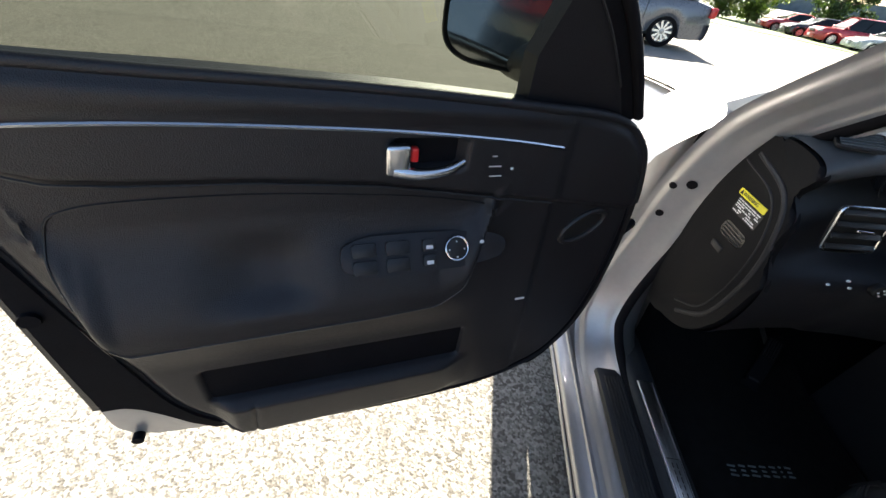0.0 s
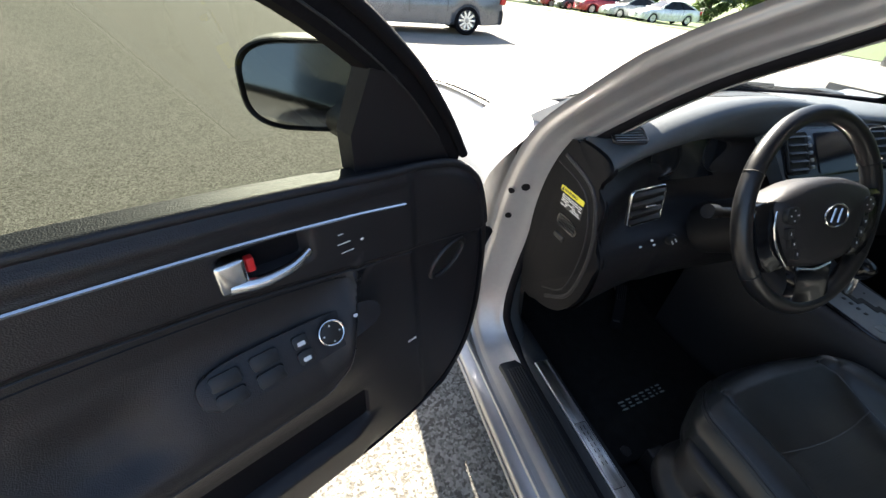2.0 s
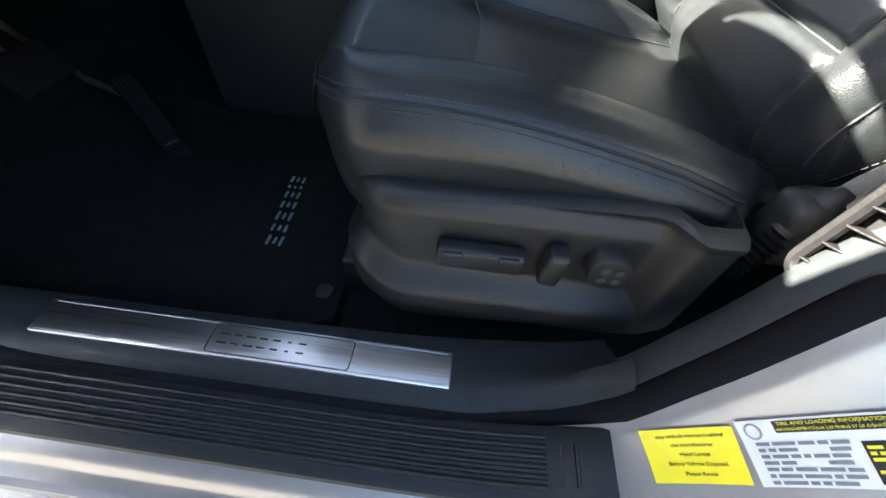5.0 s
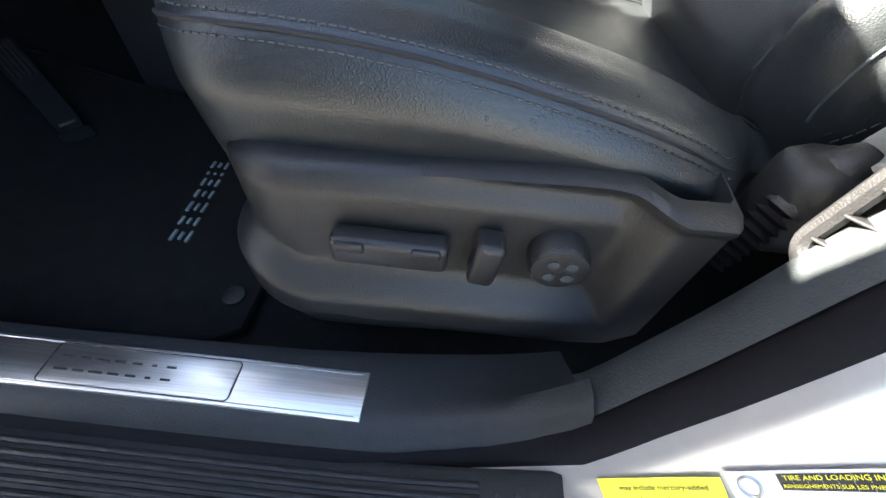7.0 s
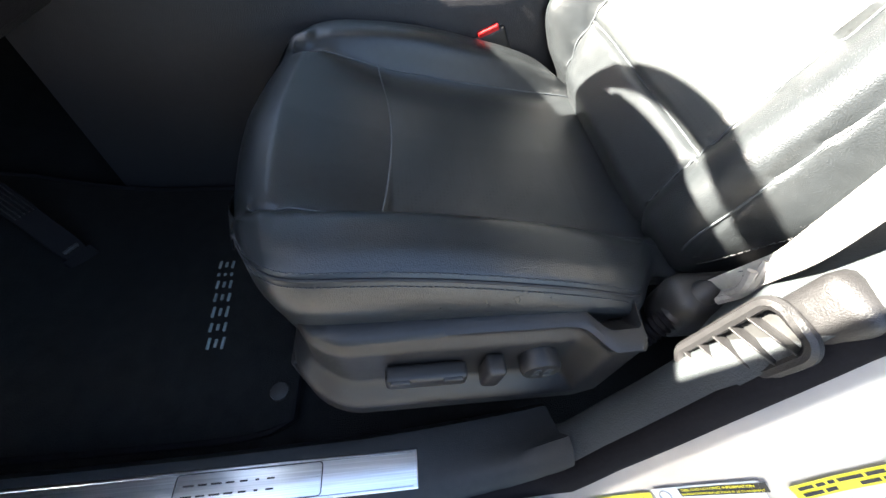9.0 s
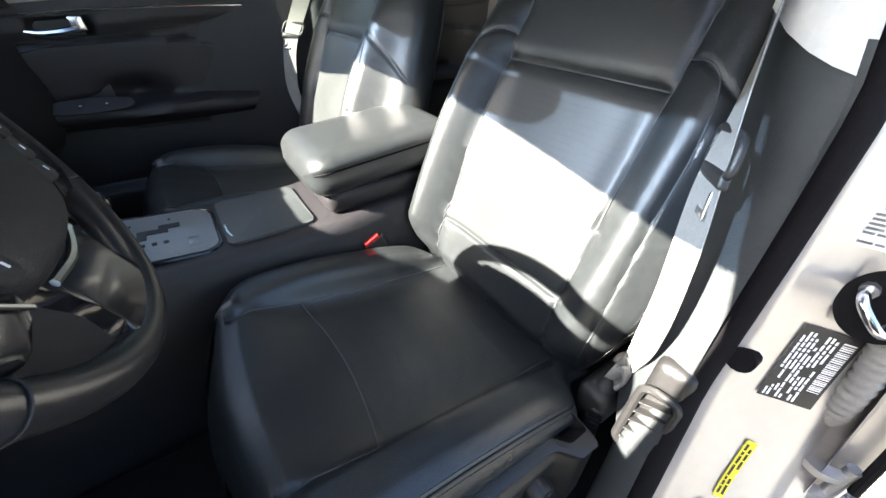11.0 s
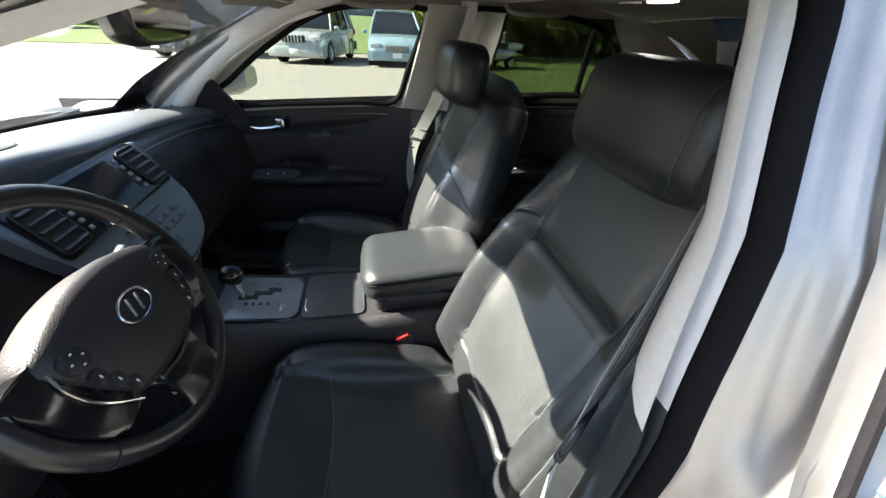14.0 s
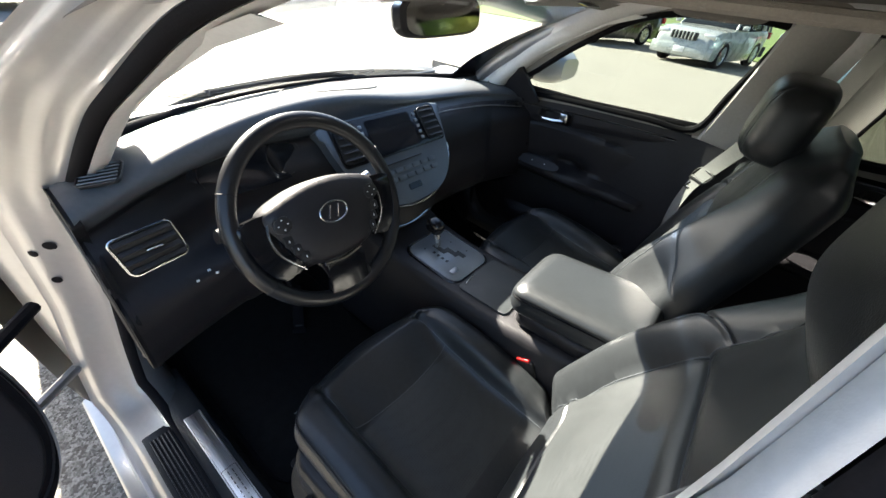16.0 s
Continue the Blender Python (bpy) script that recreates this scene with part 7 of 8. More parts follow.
jamb_tree = BVHTree.FromPolygons([v.co.copy() for v in jamb_ob.data.vertices], [tuple(p.vertices) for p in jamb_ob.data.polygons])


def on_jamb(place, along, ref=Vector((-0.5, 0.8, 0.3))):
    """The nearest place on the jamb, its outward normal, and the along direction laid into it."""
    p, n, _, _ = jamb_tree.find_nearest(Vector(place))
    if n.dot(ref) < 0:
        n = -n
    a = Vector(along)
    a = (a - n * a.dot(n)).normalized()
    return p + n * 0.003, n, a


def lay(place, along, w, h, mat, label, rows, ink, seed, round_=False):
    """A thin sticker that follows the curve of the jamb. Returns its frame, itself, and a function that lays print onto it."""
    p, n, a = on_jamb(place, along, Vector((-0.5, -0.8, 0.2))) if round_ else on_jamb(place, along)
    m = axes(p, a, n.cross(a))
    back = m.inverted()

    def drape(ob):
        for v in ob.data.vertices:
            q = back @ v.co
            hit = jamb_tree.ray_cast(m @ Vector((q.x, q.y, 0.04)), -n, 0.08)[0]
            v.co = (hit if hit else m @ Vector((q.x, q.y, -0.003))) + n * (0.0020 + q.z)
        return ob
    if round_:
        grid = [[m @ Vector((w * r * math.cos(t), h * r * math.sin(t), 0)) for t in [2 * math.pi * k / 20 for k in range(20)]] for r in (1.0, 0.7, 0.4, 0.02)]
        return m, drape(loft("hole_plug", grid, mat, pillar, label)), drape
    grid = [[m @ Vector((-w / 2 + w * i / 16, -h / 2 + h * j / 10, 0)) for j in range(11)] for i in range(17)]
    ob = drape(loft("sticker", grid, mat, pillar, label, close_ring=False))
    if rows:
        drape(bars("print", rows, w * 0.88, h * 0.86, m @ Matrix.Translation((0, 0, 0.0005)), ink, ob, seed))
    return m, ob, drape


lift = lambda m, x, y, z=0.0005: m @ Matrix.Translation((x, y, z))
m, ob, drape = lay((-0.749, -1.024, 0.640), (0.0, -0.021, 0.094), 0.094, 0.056, INK, "black label with fine white print and a barcode", 0, WHITE, 5)
drape(bars("print", 8, 0.084, 0.034, lift(m, -0.002, 0.008), WHITE, ob, 5))
for k in range(26):
    x, wd = -0.026 + 0.0025 * k, (0.0016 if k % 3 else 0.0009)
    drape(slab("barcode_bar", [(x, -0.024), (x + wd, -0.024), (x + wd, -0.012), (x, -0.012)], 0.0002, lift(m, 0, 0), WHITE, ob))
lay((-0.750, -0.976, 0.497), (0.005, -0.038, 0.072), 0.080, 0.012, YELLOW, "plain yellow strip sticker", 2, INK, 9)
m, ob, drape = lay((-0.760, -0.921, 0.412), (-0.005, -0.055, 0.068), 0.084, 0.046, STICKER, "tyre and loading label with small tables", 0, INK, 11)
drape(bars("print", 7, 0.050, 0.030, lift(m, -0.010, -0.007), THREAD, ob, 11))
for k in range(12):
    x = -0.020 + 0.066 * k / 12
    drape(slab("header", [(x, 0.013), (x + 0.0054, 0.013), (x + 0.0054, 0.0215), (x, 0.0215)], 0.0002, lift(m, 0, 0, 0.0003), INK, ob))
drape(lettering("header_text", "TIRE AND LOADING INFORMATION", 0.0034, lift(m, 0.010, 0.0195, 0.0009), YELLOW, ob, 0.0001))
drape(lettering("header_text", "RENSEIGNEMENTS SUR LES PNEUS ET LE CHARGEMENT", 0.0025, lift(m, 0.012, 0.0153, 0.0009), YELLOW, ob, 0.0001))
drape(tube("tyre_mark", [lift(m, -0.033 + 0.0045 * math.cos(t), 0.015 + 0.0055 * math.sin(t)).translation for t in [2 * math.pi * k / 18 for k in range(18)]], 0.0008, STEEL, ob, seg=5, closed=True))
for k in range(5):
    x = 0.020 + 0.004 * k
    drape(slab("notice", [(x, -0.020), (x + 0.004, -0.020), (x + 0.004, 0.006), (x, 0.006)], 0.0002, lift(m, 0, 0, 0.0003), INK, ob))
drape(bars("notice_print", 6, 0.017, 0.022, lift(m, 0.030, -0.007, 0.0008), YELLOW, ob, 12))
m, ob, drape = lay((-0.760, -0.862, 0.354), (-0.002, -0.066, 0.060), 0.066, 0.042, YELLOW, "yellow notice sticker with black print", 0, INK, 13)
for k, words in enumerate(("may include mercury-added", "the manufacturer", "Head Lamps", "Before Vehicle Disposal.", "Please Reuse")):
    drape(lettering("notice_text", words, 0.0042, lift(m, 0.002, 0.015 - 0.0072 * k, 0.0004), INK, ob, 0.0001))
svc_m = axes(on_jamb((-0.729, -1.051, 0.793), (-0.98, -0.15, 0.0))[0] + Vector((0, 0.006, 0)), (-0.93, -0.36, 0.0), (0, -0.1, 1))
sticker(svc_m.translation, (-0.93, -0.36, 0.0), (0, -0.1, 1), 0.044, 0.036, STICKER, "small white service sticker with handwriting bars", 7, STEEL, 15)
for place, r in (((-0.758, -0.014, 0.779), 0.011), ((-0.782, 0.003, 0.763), 0.0085), ((-0.781, 0.002, 0.686), 0.009)):
    lay(place, (0, 0, 1), r, r, RUBBER, "black rubber hole plug", 0, INK, 1, True)

# ---- roof things ----
visor = thing("sun_visor", "beige cloth sun visor folded up with a label", "sun visor")
for x in (-0.33, 0.33):
    rbox("visor_blade", (x, -0.535, 1.262), (0.36, 0.15, 0.016), LINER, visor, "beige cloth visor blade", bevel=0.007, turn=Matrix.Rotation(radians(-12), 3, "X"))
slab("visor_label", rounded(0.075, 0.032, 0.002, 2), 0.001, axes((0.285, -0.56, 1.2535), (-1, 0, 0), (0, 1, 0.2)), STICKER, visor, "pale label with a yellow corner")
slab("label_corner", rounded(0.030, 0.022, 0.002, 2), 0.001, axes((0.262, -0.56, 1.2525), (-1, 0, 0), (0, 1, 0.2)), YELLOW, visor)
map_lamp = thing("map_lamp", "overhead console with a lit reading lamp", "car lamp")
rbox("lamp_housing", (-0.06, -0.615, 1.279), (0.26, 0.13, 0.028), LINER, map_lamp, "beige overhead console", bevel=0.012)
slab("lens", ellipse(0.028, 0.016), 0.003, axes((-0.135, -0.62, 1.264), (1, 0, 0), (0, -1, 0)), LAMP, map_lamp, "lit lamp lens")
dome = thing("dome_lamp", "rear dome lamp with two oval lenses", "car lamp")
rbox("lamp_housing", (0.005, -1.325, 1.290), (0.23, 0.06, 0.014), LINER, dome, bevel=0.006)
slab("lens", ellipse(0.042, 0.014), 0.003, axes((-0.050, -1.325, 1.282), (1, 0, 0), (0, -1, 0)), LAMP, dome, "lit lamp lens")
slab("lens", ellipse(0.036, 0.013), 0.003, axes((0.055, -1.325, 1.282), (1, 0, 0), (0, -1, 0)), TRIM, dome, "unlit lamp lens")
for y in (-0.80, -1.30):
    grab = thing("grab_handle", "beige folding grab handle above the window", "grab handle")
    tube("bar", spline([(0.515, y + 0.105, 1.282), (0.497, y + 0.085, 1.262), (0.495, y, 1.258), (0.497, y - 0.085, 1.262), (0.515, y - 0.105, 1.282)], 24), 0.010, LINER, grab, "beige handle bar", seg=10)
roof_panel = thing("sunroof_shade", "closed cloth sunroof shade in the headliner", "sunroof")
slab("shade", rounded(0.72, 0.42, 0.05), 0.004, axes((0.0, -0.93, 1.287), (1, 0, 0), (0, -1, 0)), LINER, roof_panel, "beige sliding shade", bevel=0.001)
tube("shade_rim", [axes((0.0, -0.93, 1.287), (1, 0, 0), (0, -1, 0)) @ Vector((x, y, 0.004)) for x, y in rounded(0.74, 0.44, 0.05)], 0.006, LINER, roof_panel, "cloth-wrapped opening rim", seg=8, closed=True)
rvm = thing("rear_view_mirror", "black rear-view mirror hanging from the windscreen", "car mirror")
rm = axes((-0.125, -0.452, 1.217), (1, 0.10, 0), (0, 0.12, 1))
rv_out = [(0.130 * se(math.cos(a), 0.45), 0.033 * se(math.sin(a), 0.6)) for a in [2 * math.pi * k / 40 for k in range(40)]]
loft("housing", [[rm @ Vector((x * k, y * k, d)) for x, y in rv_out] for k, d in ((0.95, 0.010), (1.0, 0.006), (1.0, -0.01), (0.85, -0.03), (0.5, -0.042))], PLASTIC, rvm, "black mirror housing")
slab("mirror_glass", [(x * 0.92, y * 0.86) for x, y in rv_out], 0.001, rm @ Matrix.Translation((0, 0, 0.0105)), MIRROR, rvm, "mirror glass")
tube("stem", [rm @ Vector((0, 0.01, -0.03)), Vector((-0.06, -0.40, 1.250)), Vector((-0.02, -0.42, 1.262))], 0.012, PLASTIC, rvm, seg=10)

# ---- ground ----
ASPHALT = material("aged_asphalt", (0.150, 0.138, 0.118), 0.9, var=0.25, scale=1.3, bump=0.7, bump_scale=120, voronoi=True, relief=0.0035, fleck=(0.36, 0.345, 0.31), fleck_scale=125, spec=0.25)
GRASS = material("mown_grass", (0.075, 0.115, 0.022), 0.85, var=0.45, scale=1.2, bump=0.8, bump_scale=70)
BLADE = material("grass_blades", (0.085, 0.14, 0.025), 0.6, var=0.4, scale=2)
PALE = material("pale_render_wall", (0.42, 0.41, 0.40), 0.85, var=0.08, scale=1.0, bump=0.2, bump_scale=40)
ROOFING = material("grey_roof_sheet", (0.2, 0.2, 0.21), 0.6, var=0.15, scale=2)
HILL = material("far_hill", (0.10, 0.13, 0.15), 0.95, var=0.15, scale=0.02)
BARK = material("bark", (0.12, 0.09, 0.065), 0.9, var=0.35, scale=9, bump=0.8, bump_scale=30)


def leaf_material(name, a):
    m = material(name, a, 0.55, var=0.45, scale=1.1)
    b = m.node_tree.nodes["Principled BSDF"]
    b.inputs["Subsurface Weight"].default_value = 0.0
    t = m.node_tree.nodes.new("ShaderNodeBsdfTranslucent")
    mx = m.node_tree.nodes.new("ShaderNodeMixShader")
    mx.inputs[0].default_value = 0.35
    t.inputs[0].default_value = (a[0] * 1.8, a[1] * 1.7, a[2] * 0.8, 1)
    m.node_tree.links.new(b.outputs[0], mx.inputs[1])
    m.node_tree.links.new(t.outputs[0], mx.inputs[2])
    m.node_tree.links.new(mx.outputs[0], m.node_tree.nodes["Material Output"].inputs[0])
    return m


LEAF = leaf_material("green_leaves", (0.065, 0.105, 0.022))
LEAF_DARK = leaf_material("dark_green_leaves", (0.035, 0.065, 0.018))
LEAF_GOLD = leaf_material("yellow_green_leaves", (0.14, 0.15, 0.03))

def lot_z(x):
    """Height of the lot's surface: level round the car, falling gently towards the lawn."""
    return -0.026 * min(max(x - 3.0, 0.0), 42.0)


GX = (-900, 3, 10, 20, 45, 900)
tagged(mesh_object("ground", [(x, y, lot_z(x)) for x in GX for y in (-900, 900)], [(2 * k, 2 * k + 2, 2 * k + 3, 2 * k + 1) for k in range(len(GX) - 1)], ASPHALT, smooth=False), "grey aged asphalt car park surface", "asphalt", kind="structure")
lawn = [(7.0, -3.75), (9.3, -3.35), (13.0, -3.15), (17.0, -3.2), (20.0, -1.5), (20.6, 3.0), (21.5, 12.0), (20.5, 24.0), (18.0, 28.0), (14.0, 29.0), (10.0, 30.8), (9.0, 32.5), (4.0, 60.0), (400.0, 400.0), (700.0, -300.0), (60.0, -260.0), (14.0, -40.0), (9.5, -14.0), (7.6, -7.0)]
bm = bmesh.new()
bm.faces.new([bm.verts.new((x, y, 0.03)) for x, y in lawn])
for cut in (10, 20, 45):
    bmesh.ops.bisect_plane(bm, geom=bm.verts[:] + bm.edges[:] + bm.faces[:], plane_co=(cut, 0, 0), plane_no=(1, 0, 0))
rim = bmesh.ops.extrude_face_region(bm, geom=bm.faces[:])
bmesh.ops.translate(bm, vec=(0, 0, -0.08), verts=[v for v in rim["geom"] if isinstance(v, bmesh.types.BMVert)])
for v in bm.verts:
    v.co.z += lot_z(v.co.x)
tagged(part("lawn", bm, GRASS, smooth=False), "mown green grass beside the car park", "grass", kind="structure")
rnd = random.Random(7)
gv, gf = [], []
while len(gf) < 26000:
    x, y = rnd.uniform(7.0, 22.0), rnd.uniform(-16.0, -3.2)
    if y > -3.75 + 0.08 * (x - 7.0) or x < 7.0 - 0.18 * (y + 3.75) * 1.0 + 0.0:
        continue
    a, h, w = rnd.uniform(0, 6.283), rnd.uniform(0.03, 0.075), 0.012
    k = len(gv)
    g = lot_z(x)
    gv += [(x - w * math.cos(a), y - w * math.sin(a), g + 0.025), (x + w * math.cos(a), y + w * math.sin(a), g + 0.025), (x + rnd.uniform(-0.03, 0.03), y + rnd.uniform(-0.03, 0.03), g + 0.03 + h)]
    gf.append((k, k + 1, k + 2))
tagged(mesh_object("grass", gv, gf, BLADE, smooth=False), "short green grass blades on the lawn", "grass", kind="stuff")


# ---- trees ----
def leaf_cloud(rnd, blobs, count, size):
    verts, faces = [], []
    for _ in range(count):
        c, r = rnd.choice(blobs)
        d = Vector((rnd.gauss(0, 1), rnd.gauss(0, 1), rnd.gauss(0, 1))).normalized()
        p = Vector(c) + Vector((d.x * r[0], d.y * r[1], d.z * r[2])) * (rnd.uniform(0.35, 1.0) ** 0.6)
        n = (d + Vector((rnd.uniform(-0.7, 0.7), rnd.uniform(-0.7, 0.7), rnd.uniform(-0.2, 0.9)))).normalized()
        u = n.orthogonal().normalized()
        u = Matrix.Rotation(rnd.uniform(0, 6.28), 3, n) @ u
        v = n.cross(u)
        s = size * rnd.uniform(0.6, 1.4)
        k = len(verts)
        verts += [p - u * s, p + v * s * 0.5 - u * s * 0.1, p + u * s, p - v * s * 0.5 + u * s * 0.1]
        faces.append((k, k + 1, k + 2, k + 3))
    return verts, faces


def tree(height, spread, seed, leaf, count, label, size=0.10, low=0.18):
    rnd = random.Random(seed)
    ob = thing("tree", label, "tree", "trees round the lot")
    trunk = spline([(0, 0, -0.1), (rnd.uniform(-0.1, 0.1), rnd.uniform(-0.1, 0.1), height * 0.25), (rnd.uniform(-0.3, 0.3), rnd.uniform(-0.3, 0.3), height * 0.55), (rnd.uniform(-0.4, 0.4), rnd.uniform(-0.4, 0.4), height * 0.86)], 14)
    tube("trunk", trunk, lambda t: height * 0.028 * (1 - 0.8 * t), BARK, ob, "grey-brown tapering trunk", seg=9)
    blobs = []
    for k in range(26):
        f = low + (0.97 - low) * ((k + rnd.random()) / 26)
        a = k * 2.4 + rnd.uniform(-0.4, 0.4)
        reach = spread * (1.15 - 0.75 * abs(f - 0.45) / 0.55) * rnd.uniform(0.45, 1.0)
        s = trunk[min(14, int(f * 14))]
        e = Vector((s.x + reach * math.cos(a), s.y + reach * math.sin(a), height * f + reach * 0.22))
        tube("limb", spline([s, s.lerp(e, 0.5) + Vector((0, 0, -0.05 * reach)), e], 6), lambda t: height * 0.008 * (1 - 0.75 * t), BARK, ob, seg=5)
        r = rnd.uniform(0.20, 0.36) * spread
        blobs.append((e, (r * 1.2, r * 1.2, r * 0.8)))
        blobs.append((s.lerp(e, 0.62), (r, r, r * 0.7)))
    v, f = leaf_cloud(rnd, blobs, count, size)
    mesh_object("crown", v, f, leaf, ob, "leafy crown with gaps", smooth=False)
    return ob


big = tree(7.5, 3.0, 3, LEAF_GOLD, 15000, "broad yellow-green tree behind the minivan", 0.10)
big.matrix_basis = pose(20.2, -4.2, lot_z(20.2))
dark = tree(9.0, 3.2, 5, LEAF_DARK, 13000, "dark green tree at the edge of the wood", 0.13, 0.06)
dark.matrix_basis = pose(27.0, -9.0, lot_z(27.0))
mid = tree(7.0, 2.8, 8, LEAF, 12000, "green tree at the edge of the wood", 0.12, 0.04)
mid.matrix_basis = pose(24.0, -13.5, lot_z(24.0), 0, 0, 40)
bush = tree(2.6, 1.7, 12, LEAF_GOLD, 7000, "low yellow-green bush before the wood", 0.08, 0.02)
bush.matrix_basis = pose(22.5, -10.5, lot_z(22.5))
rnd = random.Random(21)
for k in range(15):
    y = -7.5 - 2.6 * k
    copy_thing((dark, mid)[k % 2], pose(27.5 + rnd.uniform(-1.5, 3.5) - 0.25 * k, y, lot_z(28), 0, 0, rnd.uniform(0, 360)))
for k in range(9):
    copy_thing(bush, pose(23.5 + rnd.uniform(-1, 1.2), -8.0 - 2.7 * k, lot_z(23.6), 0, 0, rnd.uniform(0, 360)))
for k in range(14):
    a = 0.30 + 0.062 * k
    copy_thing((mid, dark, mid)[k % 3], pose(14 + 9.5 * k * 0.45 + rnd.uniform(-2, 2), 52 - 1.9 * k + rnd.uniform(-3, 3), lot_z(14 + 4.3 * k), 0, 0, rnd.uniform(0, 360)))
for k in range(6):
    copy_thing(dark, pose(-25 + 6.0 * k, 75 + rnd.uniform(-4, 4), 0, 0, 0, rnd.uniform(0, 360)))
hv = []
for k in range(61):
    a = radians(-70 + 230 * k / 60)
    hv.append([Vector((600 * math.cos(a), 600 * math.sin(a), z)) for z in (-5, 14 + 8 * noise.noise(Vector((k * 0.13, 0, 0))), 15 + 8 * noise.noise(Vector((k * 0.13, 0, 0))))])
tagged(loft("backdrop_hills", hv, HILL, close_ring=False), "far blue-grey wooded hills", "hills", kind="structure")


# ---- parked vehicles ----
def car_paint(name, colour):
    return material(name, colour, 0.28, metal=0.35, var=0.04, scale=3, coat=0.8)


DARKGLASS = material("dark_car_glass", (0.012, 0.015, 0.018), 0.10, spec=0.22, var=0.1)
LENS = material("headlamp_lens", (0.55, 0.57, 0.58), 0.12, metal=0.5, var=0.1)
TAIL = material("tail_lamp_red", (0.42, 0.02, 0.02), 0.15, var=0.1)
CLADDING = material("grey_bumper_plastic", (0.06, 0.06, 0.062), 0.6, var=0.15)

SHAPES = {
    # length, width, wheel radius, wheelbase; then (place along, height) of the bonnet-to-boot line and of the roof line
    "sedan": (4.7, 1.82, 0.325, 2.75, [(-0.5, 0.62), (-0.485, 0.92), (-0.40, 1.0), (-0.1, 0.94), (0.17, 0.93), (0.38, 0.82), (0.47, 0.68), (0.5, 0.52)], (-0.40, -0.18, 0.03, 0.22), 1.45),
    "suv": (4.5, 1.86, 0.37, 2.68, [(-0.5, 0.68), (-0.49, 1.02), (-0.40, 1.06), (-0.1, 1.05), (0.18, 1.05), (0.42, 0.99), (0.48, 0.9), (0.5, 0.62)], (-0.475, -0.43, 0.07, 0.20), 1.76),
    "van": (5.1, 1.98, 0.35, 3.05, [(-0.5, 0.6), (-0.49, 1.02), (-0.3, 1.04), (0.0, 1.04), (0.22, 1.03), (0.41, 0.93), (0.475, 0.76), (0.5, 0.55)], (-0.485, -0.44, 0.07, 0.28), 1.75),
    "wagon": (4.9, 1.88, 0.36, 2.8, [(-0.5, 0.65), (-0.49, 1.0), (-0.4, 1.05), (-0.1, 1.03), (0.18, 1.03), (0.42, 0.96), (0.48, 0.84), (0.5, 0.6)], (-0.48, -0.44, 0.08, 0.21), 1.78),
}


